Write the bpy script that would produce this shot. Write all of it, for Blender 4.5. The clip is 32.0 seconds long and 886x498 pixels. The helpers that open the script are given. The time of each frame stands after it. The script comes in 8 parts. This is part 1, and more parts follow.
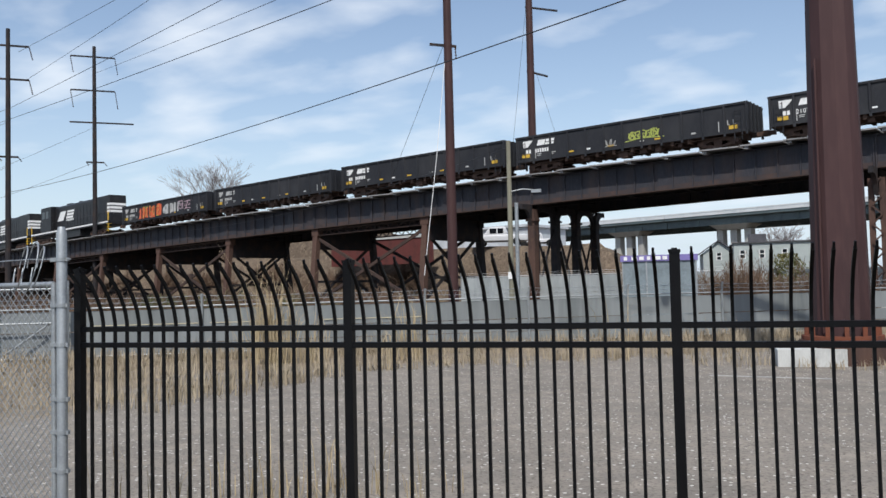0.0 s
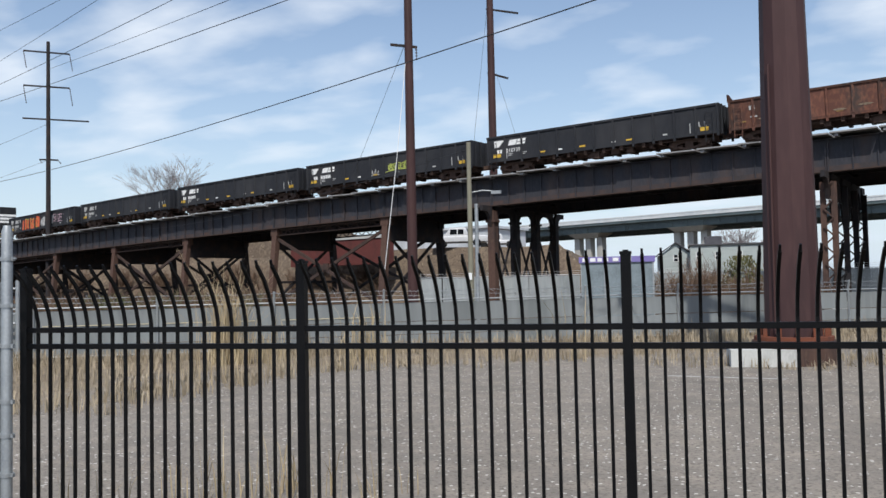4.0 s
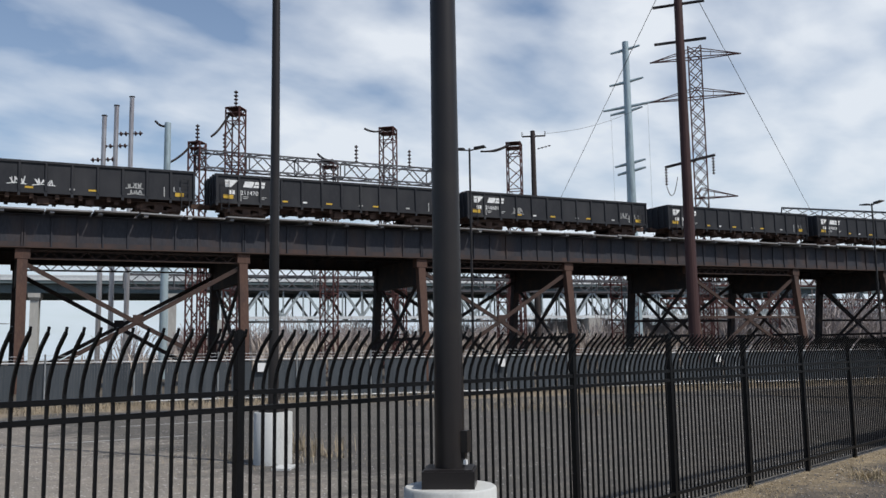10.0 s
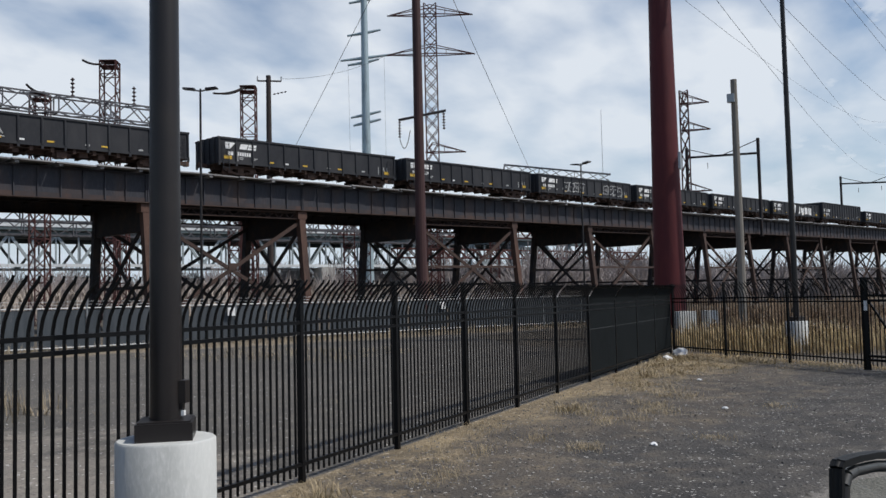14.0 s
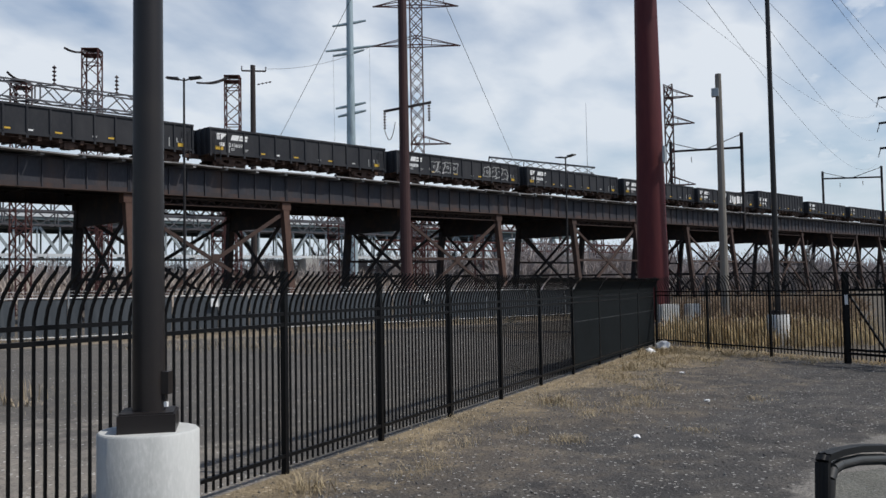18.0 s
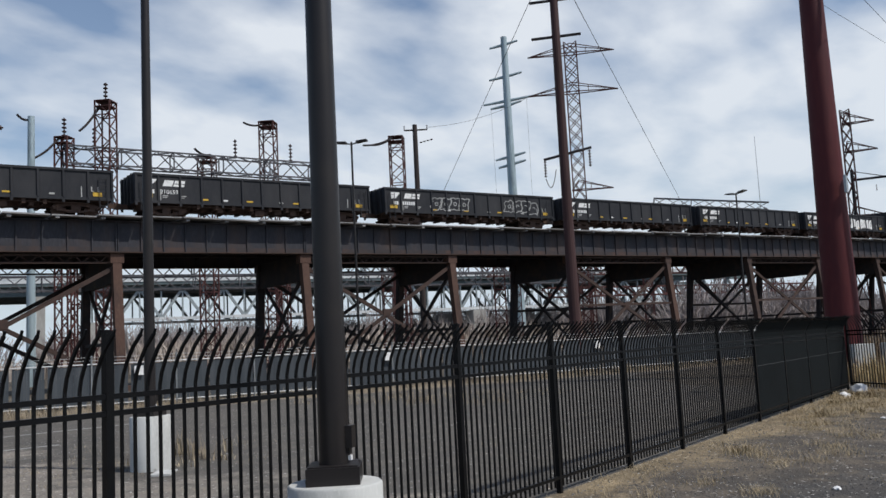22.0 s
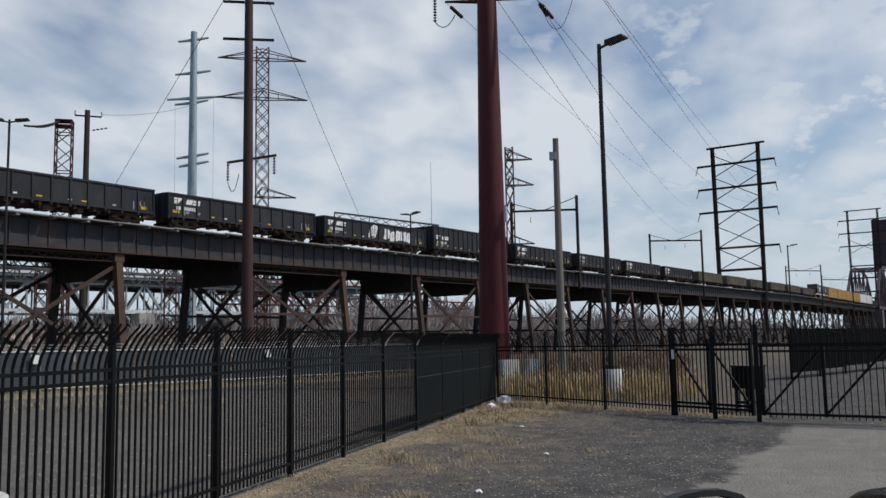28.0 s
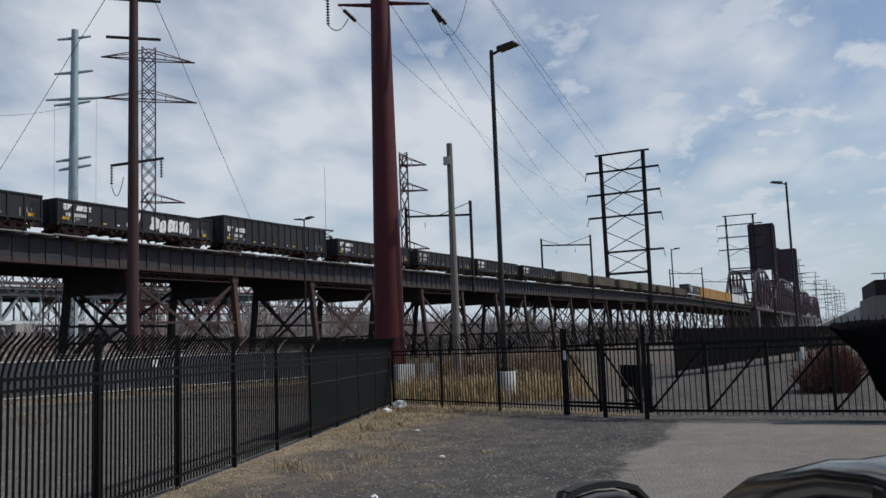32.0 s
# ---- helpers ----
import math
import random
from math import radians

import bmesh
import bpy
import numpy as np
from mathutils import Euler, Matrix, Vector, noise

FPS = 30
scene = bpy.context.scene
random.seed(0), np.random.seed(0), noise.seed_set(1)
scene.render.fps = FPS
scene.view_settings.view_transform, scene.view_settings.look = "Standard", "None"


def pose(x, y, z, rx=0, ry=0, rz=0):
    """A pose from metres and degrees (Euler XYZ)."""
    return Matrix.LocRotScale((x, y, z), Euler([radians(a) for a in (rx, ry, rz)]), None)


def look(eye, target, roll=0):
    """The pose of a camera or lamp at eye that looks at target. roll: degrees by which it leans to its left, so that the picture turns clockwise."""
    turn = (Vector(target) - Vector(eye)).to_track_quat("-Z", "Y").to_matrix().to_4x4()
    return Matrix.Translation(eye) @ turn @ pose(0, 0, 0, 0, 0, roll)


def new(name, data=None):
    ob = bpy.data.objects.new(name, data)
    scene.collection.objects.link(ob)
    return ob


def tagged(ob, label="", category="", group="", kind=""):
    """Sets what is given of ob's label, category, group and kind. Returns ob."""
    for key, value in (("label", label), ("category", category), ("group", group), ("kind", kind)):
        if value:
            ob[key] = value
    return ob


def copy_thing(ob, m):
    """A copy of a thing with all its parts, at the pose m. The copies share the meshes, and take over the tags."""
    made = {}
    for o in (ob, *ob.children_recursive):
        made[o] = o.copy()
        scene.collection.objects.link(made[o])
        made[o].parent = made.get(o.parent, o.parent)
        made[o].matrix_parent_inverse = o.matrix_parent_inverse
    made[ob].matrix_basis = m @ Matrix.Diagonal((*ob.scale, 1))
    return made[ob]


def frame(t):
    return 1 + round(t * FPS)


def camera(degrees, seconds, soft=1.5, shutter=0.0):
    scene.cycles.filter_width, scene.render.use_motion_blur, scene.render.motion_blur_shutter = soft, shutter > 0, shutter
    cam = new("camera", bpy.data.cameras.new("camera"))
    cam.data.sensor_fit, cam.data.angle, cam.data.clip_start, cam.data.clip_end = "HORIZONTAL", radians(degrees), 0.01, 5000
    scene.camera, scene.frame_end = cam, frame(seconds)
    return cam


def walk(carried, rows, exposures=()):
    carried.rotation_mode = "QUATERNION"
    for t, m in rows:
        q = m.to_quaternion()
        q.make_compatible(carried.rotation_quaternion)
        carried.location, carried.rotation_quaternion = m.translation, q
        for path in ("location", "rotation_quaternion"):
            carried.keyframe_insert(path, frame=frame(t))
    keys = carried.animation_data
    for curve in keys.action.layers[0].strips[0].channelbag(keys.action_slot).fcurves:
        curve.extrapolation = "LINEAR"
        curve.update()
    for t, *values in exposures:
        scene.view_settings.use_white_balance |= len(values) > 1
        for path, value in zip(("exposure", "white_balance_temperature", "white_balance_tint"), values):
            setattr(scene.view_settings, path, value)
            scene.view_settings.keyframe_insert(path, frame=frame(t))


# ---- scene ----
cam = camera(54.0, 32.0)
PATH = [
    (0, (3.9, -4.627, 1.685), (3.287, -2.725, 1.77), -1.3),
    (0.5, (3.906, -4.617, 1.682), (3.293, -2.715, 1.768), -1.3),
    (1, (3.913, -4.618, 1.679), (3.302, -2.716, 1.763), -1.3),
    (1.5, (3.902, -4.606, 1.679), (3.304, -2.699, 1.757), -1.3),
    (2, (3.91, -4.612, 1.679), (3.319, -2.703, 1.755), -1.3),
    (2.5, (3.918, -4.614, 1.677), (3.343, -2.699, 1.745), -1.3),
    (4.5, (3.947, -4.612, 1.688), (3.481, -2.67, 1.796), -1.0),
    (5, (3.962, -4.624, 1.689), (3.664, -2.652, 1.835), -1.2),
    (5.5, (3.971, -4.631, 1.696), (3.883, -2.64, 1.865), -0.8),
    (6, (3.978, -4.655, 1.697), (4.091, -2.665, 1.857), 0.5),
    (6.5, (4.019, -4.654, 1.696), (4.372, -2.691, 1.851), 1.0),
    (7, (4.048, -4.635, 1.69), (4.56, -2.707, 1.831), 1.2),
    (7.5, (4.089, -4.649, 1.686), (4.744, -2.763, 1.808), 1.0),
    (8, (4.13, -4.594, 1.686), (4.939, -2.779, 1.907), 1.5),
    (8.5, (4.169, -4.561, 1.676), (5.224, -2.871, 1.849), -0.3),
    (9, (4.203, -4.572, 1.672), (5.413, -2.991, 1.856), -0.8),
    (9.5, (4.158, -4.688, 1.676), (5.537, -3.255, 1.895), -1.2),
    (10, (4.154, -4.711, 1.683), (5.609, -3.359, 1.922), -0.9),
    (10.5, (4.133, -4.746, 1.684), (5.669, -3.493, 1.946), -1.3),
    (11, (4.171, -4.727, 1.681), (5.761, -3.541, 1.935), -2.0),
    (11.5, (4.175, -4.733, 1.677), (5.815, -3.612, 1.912), -2.2),
    (12, (4.177, -4.731, 1.676), (5.869, -3.685, 1.884), -1.9),
    (12.5, (4.195, -4.73, 1.661), (5.936, -3.758, 1.827), -1.5),
    (13, (4.238, -4.707, 1.664), (6.012, -3.795, 1.804), -1.3),
    (13.5, (4.255, -4.697, 1.664), (6.044, -3.814, 1.789), -1.3),
    (14, (4.251, -4.705, 1.662), (6.053, -3.844, 1.773), -1.3),
    (14.5, (4.254, -4.694, 1.664), (6.06, -3.84, 1.77), -1.2),
    (16.5, (4.244, -4.694, 1.67), (6.057, -3.854, 1.769), -1.0),
    (17, (4.256, -4.685, 1.658), (6.071, -3.851, 1.753), -1.0),
    (17.5, (4.242, -4.695, 1.656), (6.06, -3.866, 1.748), -1.0),
    (18, (4.26, -4.692, 1.662), (6.078, -3.863, 1.754), -1.0),
    (18.5, (4.253, -4.694, 1.66), (6.071, -3.865, 1.754), -0.9),
    (19, (4.227, -4.706, 1.655), (6.05, -3.889, 1.762), -1.1),
    (19.5, (4.253, -4.692, 1.656), (6.077, -3.881, 1.767), -1.1),
    (20, (4.237, -4.699, 1.651), (6.063, -3.889, 1.763), -1.1),
    (20.5, (4.199, -4.72, 1.66), (6.022, -3.907, 1.774), -1.1),
    (21, (4.182, -4.733, 1.655), (5.98, -3.866, 1.778), -1.2),
    (21.5, (4.228, -4.689, 1.662), (5.908, -3.620, 1.848), -2.6),
    (22, (4.233, -4.673, 1.669), (5.856, -3.525, 1.886), -2.9),
    (22.5, (4.237, -4.674, 1.665), (5.858, -3.524, 1.885), -3.0),
    (23, (4.241, -4.674, 1.665), (5.860, -3.521, 1.887), -3.0),
    (23.5, (4.244, -4.665, 1.665), (5.857, -3.504, 1.891), -3.0),
    (24, (4.246, -4.661, 1.662), (5.857, -3.498, 1.890), -3.0),
    (24.5, (4.256, -4.648, 1.659), (5.865, -3.483, 1.889), -3.0),
    (25, (4.237, -4.680, 1.657), (5.850, -3.521, 1.886), -3.0),
    (25.5, (4.257, -4.675, 1.651), (5.977, -3.678, 1.867), -1.8),
    (26, (4.172, -4.688, 1.651), (5.943, -3.786, 1.881), -1.0),
    (26.5, (4.228, -4.647, 1.665), (6.111, -3.996, 1.838), -0.6),
    (28.5, (4.369, -4.667, 1.631), (6.308, -4.234, 1.855), -1.6),
    (29, (4.415, -4.633, 1.621), (6.372, -4.295, 1.851), -2.5),
    (29.5, (4.399, -4.658, 1.606), (6.364, -4.364, 1.834), -2.8),
    (30, (4.427, -4.638, 1.63), (6.399, -4.378, 1.844), -2.2),
    (30.5, (4.42, -4.644, 1.614), (6.392, -4.391, 1.829), -2.1),
    (31, (4.4, -4.651, 1.621), (6.373, -4.398, 1.836), -2.0),
    (31.5, (4.413, -4.645, 1.618), (6.385, -4.392, 1.835), -2.1),
    (32, (4.409, -4.653, 1.614), (6.381, -4.402, 1.834), -2.1),
]
EXPOSURES = [(0, 0.0), (5, 0.0), (7, 0.0), (9, -0.18), (13, -0.29), (20.5, -0.29), (22, -0.3), (25.5, -0.18), (28.5, -0.5), (32, -0.53)]
walk(cam, [(t, look(eye, target, roll)) for t, eye, target, roll in PATH], EXPOSURES)

# ---- light ----
SUN_WAY = Vector((0.118, -0.578, 0.807))
sun_data = bpy.data.lights.new("sun", "SUN")
sun_data.energy, sun_data.angle, sun_data.color = 4.0, radians(0.6), (1.0, 0.96, 0.9)
sun = new("sun", sun_data)
sun.matrix_world = look((0, 0, 60), Vector((0, 0, 60)) - SUN_WAY)
world = bpy.data.worlds.new("sky")
scene.world = world
world.use_nodes = True
wn, wl = world.node_tree.nodes, world.node_tree.links
wn.clear()


def wnode(kind, **values):
    n = wn.new(kind)
    for key, value in values.items():
        n.inputs[key].default_value = value
    return n


w_out, w_bg = wn.new("ShaderNodeOutputWorld"), wnode("ShaderNodeBackground", Strength=0.14)
w_sky = wn.new("ShaderNodeTexSky")
w_sky.sky_type, w_sky.sun_disc = "NISHITA", False
w_sky.sun_elevation, w_sky.sun_rotation = math.asin(SUN_WAY.z), math.atan2(SUN_WAY.x, SUN_WAY.y)
w_sky.air_density, w_sky.dust_density, w_sky.ozone_density = 1.0, 0.9, 2.2
w_co = wn.new("ShaderNodeTexCoord")
w_sep = wn.new("ShaderNodeSeparateXYZ")
wl.new(w_co.outputs["Generated"], w_sep.inputs[0])


def wmath(op, a, b=None):
    n = wn.new("ShaderNodeMath")
    n.operation = op
    for k, v in enumerate((a, b)):
        if v is None:
            continue
        if isinstance(v, (int, float)):
            n.inputs[k].default_value = v
        else:
            wl.new(v, n.inputs[k])
    return n.outputs[0]


w_up = wmath("ADD", wmath("MAXIMUM", w_sep.outputs["Z"], 0.0), 0.22)
w_vec = wn.new("ShaderNodeCombineXYZ")
wl.new(wmath("DIVIDE", w_sep.outputs["X"], w_up), w_vec.inputs[0])
wl.new(wmath("DIVIDE", w_sep.outputs["Y"], w_up), w_vec.inputs[1])
w_n1 = wnode("ShaderNodeTexNoise", Scale=3.2, Detail=7.0, Roughness=0.47, Distortion=0.1)
w_n2 = wnode("ShaderNodeTexNoise", Scale=0.8, Detail=3.0, Roughness=0.5)
w_map = wnode("ShaderNodeMapping", Location=(3.1, 1.7, 0.0), Scale=(1.0, 1.35, 1.0))
wl.new(w_vec.outputs[0], w_map.inputs[0])
for n in (w_n1, w_n2):
    wl.new(w_map.outputs[0], n.inputs["Vector"])
# a bank of cloud stands to the east, the west is clearer
w_east = wmath("ADD", wmath("MULTIPLY", w_sep.outputs["X"], 0.95), wmath("MULTIPLY", w_sep.outputs["Y"], 0.31))
w_side = wmath("MULTIPLY", wmath("POWER", wmath("MAXIMUM", w_east, 0.0), 7.0), 0.15)
w_side = wmath("ADD", w_side, wmath("MULTIPLY", w_sep.outputs["X"], 0.12))
# past the bank, to the south-east, the blue opens again between small puffs
w_gap = wmath("ADD", wmath("MULTIPLY", w_sep.outputs["X"], 0.95), wmath("MULTIPLY", w_sep.outputs["Y"], -0.31))
w_gap = wmath("POWER", wmath("MAXIMUM", w_gap, 0.0), 5.0)
w_side = wmath("SUBTRACT", w_side, wmath("MULTIPLY", w_gap, 0.13))
# thinner overhead than low down
w_side = wmath("SUBTRACT", w_side, wmath("MINIMUM", wmath("MULTIPLY", wmath("MAXIMUM", wmath("SUBTRACT", w_sep.outputs["Z"], 0.25), 0.0), 0.5), 0.09))
w_cover = wmath("ADD", wmath("ADD", wmath("MULTIPLY", w_n1.outputs[0], 0.72), wmath("MULTIPLY", w_n2.outputs[0], 0.44)), w_side)
w_ramp = wn.new("ShaderNodeValToRGB")
w_ramp.color_ramp.elements[0].position, w_ramp.color_ramp.elements[1].position = 0.51, 0.81
w_ramp.color_ramp.elements[0].color, w_ramp.color_ramp.elements[1].color = (0.03, 0.03, 0.03, 1), (0.95, 0.95, 0.95, 1)
wl.new(w_cover, w_ramp.inputs[0])
w_n3 = wnode("ShaderNodeTexNoise", Scale=4.6, Detail=8.0, Roughness=0.56, Distortion=0.1)
w_map3 = wnode("ShaderNodeMapping", Location=(7.4, 2.3, 0.0), Scale=(1.0, 1.15, 1.0))
wl.new(w_vec.outputs[0], w_map3.inputs[0])
wl.new(w_map3.outputs[0], w_n3.inputs["Vector"])
w_puff = wn.new("ShaderNodeMapRange")
w_puff.interpolation_type = "SMOOTHSTEP"
w_puff.inputs["From Min"].default_value, w_puff.inputs["From Max"].default_value = 0.49, 0.62
wl.new(w_n3.outputs[0], w_puff.inputs[0])
w_amount = wmath("MAXIMUM", w_ramp.outputs[0], wmath("MULTIPLY", w_puff.outputs[0], wmath("MULTIPLY", w_gap, 0.9)))
w_cloud = wn.new("ShaderNodeMix")
w_cloud.data_type = "RGBA"
wl.new(w_amount, w_cloud.inputs[0])
wl.new(w_sky.outputs[0], w_cloud.inputs[6])
w_cloud.inputs[7].default_value = (6.85, 7.25, 7.8, 1)
# pale haze low over the horizon
w_haze = wn.new("ShaderNodeMix")
w_haze.data_type = "RGBA"
wl.new(wmath("POWER", wmath("SUBTRACT", 1.0, wmath("MINIMUM", wmath("MAXIMUM", w_sep.outputs["Z"], 0.0), 1.0)), 6.5), w_haze.inputs[0])
wl.new(w_cloud.outputs[2], w_haze.inputs[6])
w_haze.inputs[7].default_value = (4.9, 5.75, 6.6, 1)
wl.new(w_haze.outputs[2], w_bg.inputs[0])
wl.new(w_bg.outputs[0], w_out.inputs[0])

# ---- mesh helpers ----
class Shape:
    """Gathers plain solids into one mesh."""

    def __init__(self):
        self.v, self.f, self.smooth = [], [], []

    def add(self, verts, faces, smooth=False):
        n = len(self.v)
        self.v += [tuple(p) for p in verts]
        self.f += [tuple(n + i for i in face) for face in faces]
        self.smooth += [smooth] * len(faces)
        return self

    def box(self, lo, hi, m=None):
        (a, b, c), (d, e, f) = lo, hi
        vs = [Vector(p) for p in ((a, b, c), (d, b, c), (d, e, c), (a, e, c), (a, b, f), (d, b, f), (d, e, f), (a, e, f))]
        if m is not None:
            vs = [m @ p for p in vs]
        return self.add(vs, ((0, 3, 2, 1), (4, 5, 6, 7), (0, 1, 5, 4), (1, 2, 6, 5), (2, 3, 7, 6), (3, 0, 4, 7)))

    def cbox(self, c, s, m=None):
        return self.box([c[i] - s[i] / 2 for i in range(3)], [c[i] + s[i] / 2 for i in range(3)], m)

    def beam(self, p, q, w, h, up=(0, 0, 1)):
        """A straight bar from p to q, w wide and h high."""
        p, q = Vector(p), Vector(q)
        d = (q - p).normalized()
        u = Vector(up)
        if abs(d.dot(u)) > 0.98:
            u = Vector((0, 1, 0))
        x = d.cross(u).normalized()
        y = x.cross(d)
        ring = [x * (sx * w / 2) + y * (sy * h / 2) for sx, sy in ((-1, -1), (1, -1), (1, 1), (-1, 1))]
        return self.add([p + r for r in ring] + [q + r for r in ring], ((3, 2, 1, 0), (4, 5, 6, 7), (0, 1, 5, 4), (1, 2, 6, 5), (2, 3, 7, 6), (3, 0, 4, 7)))

    def tube(self, pts, r, n=8, caps=True, smooth=True):
        """A round bar along points; r is a radius or one for each point."""
        pts = [Vector(p) for p in pts]
        rs = [r] * len(pts) if isinstance(r, (int, float)) else list(r)
        vs, fs = [], []
        for i, p in enumerate(pts):
            d = (pts[min(i + 1, len(pts) - 1)] - pts[max(i - 1, 0)]).normalized()
            u = Vector((0, 0, 1)) if abs(d.z) < 0.95 else Vector((1, 0, 0))
            x = d.cross(u).normalized()
            y = x.cross(d)
            vs += [p + (x * math.cos(6.28318 * k / n) + y * math.sin(6.28318 * k / n)) * rs[i] for k in range(n)]
        for i in range(len(pts) - 1):
            for k in range(n):
                a, b = i * n + k, i * n + (k + 1) % n
                fs.append((a, a + n, b + n, b))
        self.add(vs, fs, smooth)
        if caps:
            self.add(vs[:n], [tuple(range(n))])
            self.add(vs[-n:], [tuple(reversed(range(n)))])
        return self

    def lattice(self, a, b, w, bay, bar, h=None):
        """A square lattice mast or beam from a to b: four chords and zigzag lacing on each face."""
        a, b = Vector(a), Vector(b)
        h = h or w
        d = b - a
        u = Vector((0, 0, 1)) if abs(d.normalized().z) < 0.9 else Vector((0, 1, 0))
        x = d.cross(u).normalized()
        y = x.cross(d).normalized()
        cs = [x * (sx * w / 2) + y * (sy * h / 2) for sx, sy in ((-1, -1), (1, -1), (1, 1), (-1, 1))]
        for c in cs:
            self.beam(a + c, b + c, bar * 1.4, bar * 1.4)
        n = max(1, round(d.length / bay))
        for i in range(n):
            p, q = a + d * (i / n), a + d * ((i + 1) / n)
            for k in range(4):
                c, e = cs[k], cs[(k + 1) % 4]
                if i % 2:
                    c, e = e, c
                self.beam(p + c, q + e, bar, bar)
                if i % 3 == 0:
                    self.beam(p + c, p + e, bar, bar)
        return self

    def mesh(self, name):
        me = bpy.data.meshes.new(name)
        me.from_pydata(self.v, [], self.f)
        me.polygons.foreach_set("use_smooth", self.smooth)
        me.validate()
        me.update()
        return me


def part(name, shape, material, parent, label=""):
    """Links a shape, or a ready mesh, as one mesh object under a thing or a part."""
    me = shape.mesh(name) if isinstance(shape, Shape) else shape
    if material is not None and not me.materials:
        me.materials.append(material)
    ob = new(name, me)
    ob.parent = parent
    if label:
        ob["label"] = label
    return ob


def thing(name, m, label, category, group="", kind=""):
    ob = new(name)
    ob.empty_display_size = 0.1
    ob.matrix_basis = m
    return tagged(ob, label, category, group, kind)


def solid(name, shape, material, m, label, category, group="", kind=""):
    """A thing of one mesh."""
    me = shape.mesh(name)
    me.materials.append(material)
    ob = new(name, me)
    ob.matrix_basis = m
    return tagged(ob, label, category, group, kind)


def lettering(text, size, name, material, parent, m):
    """Letters of the built-in font as a thin mesh."""
    cu = bpy.data.curves.new(name, "FONT")
    cu.body, cu.size, cu.extrude = text, size, 0.004
    tmp = new(name, cu)
    me = bpy.data.meshes.new_from_object(tmp.evaluated_get(bpy.context.evaluated_depsgraph_get()))
    bpy.data.objects.remove(tmp)
    ob = part(name, me, material, parent)
    ob.matrix_basis = m
    return ob


# ---- materials ----
def material(name, color, rough=0.7, metal=0.0, second=None, third=None, scale=3.0, fine=40.0, bump=0.15, amount=0.5, streak=1.0, spec=0.3, flat=False, random=0.0, world_space=False):
    """Base colour mixed with a second (broad stains) and third (fine grain) one, with relief."""
    m = bpy.data.materials.new(name)
    m.use_nodes = True
    nt = m.node_tree
    n, l = nt.nodes, nt.links
    b = n["Principled BSDF"]
    b.inputs["Roughness"].default_value, b.inputs["Metallic"].default_value = rough, metal
    b.inputs["Specular IOR Level"].default_value = spec
    if flat:
        b.inputs["Base Color"].default_value = (*color, 1)
        return m
    second = second or tuple(c * 0.6 for c in color)
    third = third or tuple(min(1, c * 1.25) for c in color)
    mp = n.new("ShaderNodeMapping")
    mp.inputs["Scale"].default_value = (1, 1, streak)
    if world_space:
        geo = n.new("ShaderNodeNewGeometry")
        l.new(geo.outputs["Position"], mp.inputs[0])
    else:
        co = n.new("ShaderNodeTexCoord")
        l.new(co.outputs["Object"], mp.inputs[0])
    n1, n2 = n.new("ShaderNodeTexNoise"), n.new("ShaderNodeTexNoise")
    n1.inputs["Scale"].default_value, n1.inputs["Detail"].default_value = scale, 6
    n2.inputs["Scale"].default_value, n2.inputs["Detail"].default_value = fine, 4
    l.new(mp.outputs[0], n1.inputs["Vector"])
    l.new(mp.outputs[0], n2.inputs["Vector"])
    r1, r2 = n.new("ShaderNodeValToRGB"), n.new("ShaderNodeValToRGB")
    r1.color_ramp.elements[0].position, r1.color_ramp.elements[1].position = 0.62 - 0.3 * amount, 0.72
    r2.color_ramp.elements[0].position, r2.color_ramp.elements[1].position = 0.45, 0.75
    l.new(n1.outputs[0], r1.inputs[0])
    l.new(n2.outputs[0], r2.inputs[0])
    x1, x2 = n.new("ShaderNodeMix"), n.new("ShaderNodeMix")
    x1.data_type = x2.data_type = "RGBA"
    x1.inputs[6].default_value, x1.inputs[7].default_value = (*color, 1), (*second, 1)
    l.new(r1.outputs[0], x1.inputs[0])
    l.new(x1.outputs[2], x2.inputs[6])
    x2.inputs[7].default_value = (*third, 1)
    half = n.new("ShaderNodeMath")
    half.operation = "MULTIPLY"
    half.inputs[1].default_value = 0.6
    l.new(r2.outputs[0], half.inputs[0])
    l.new(half.outputs[0], x2.inputs[0])
    last = x2.outputs[2]
    if random:
        info, hue = n.new("ShaderNodeObjectInfo"), n.new("ShaderNodeHueSaturation")
        mr = n.new("ShaderNodeMapRange")
        mr.inputs["To Min"].default_value, mr.inputs["To Max"].default_value = 1 - random, 1 + random
        l.new(info.outputs["Random"], mr.inputs[0])
        l.new(mr.outputs[0], hue.inputs["Value"])
        l.new(last, hue.inputs["Color"])
        last = hue.outputs[0]
    l.new(last, b.inputs["Base Color"])
    if bump:
        bp = n.new("ShaderNodeBump")
        bp.inputs["Strength"].default_value, bp.inputs["Distance"].default_value = bump, 0.02
        l.new(n2.outputs[0], bp.inputs["Height"])
        l.new(bp.outputs[0], b.inputs["Normal"])
    return m


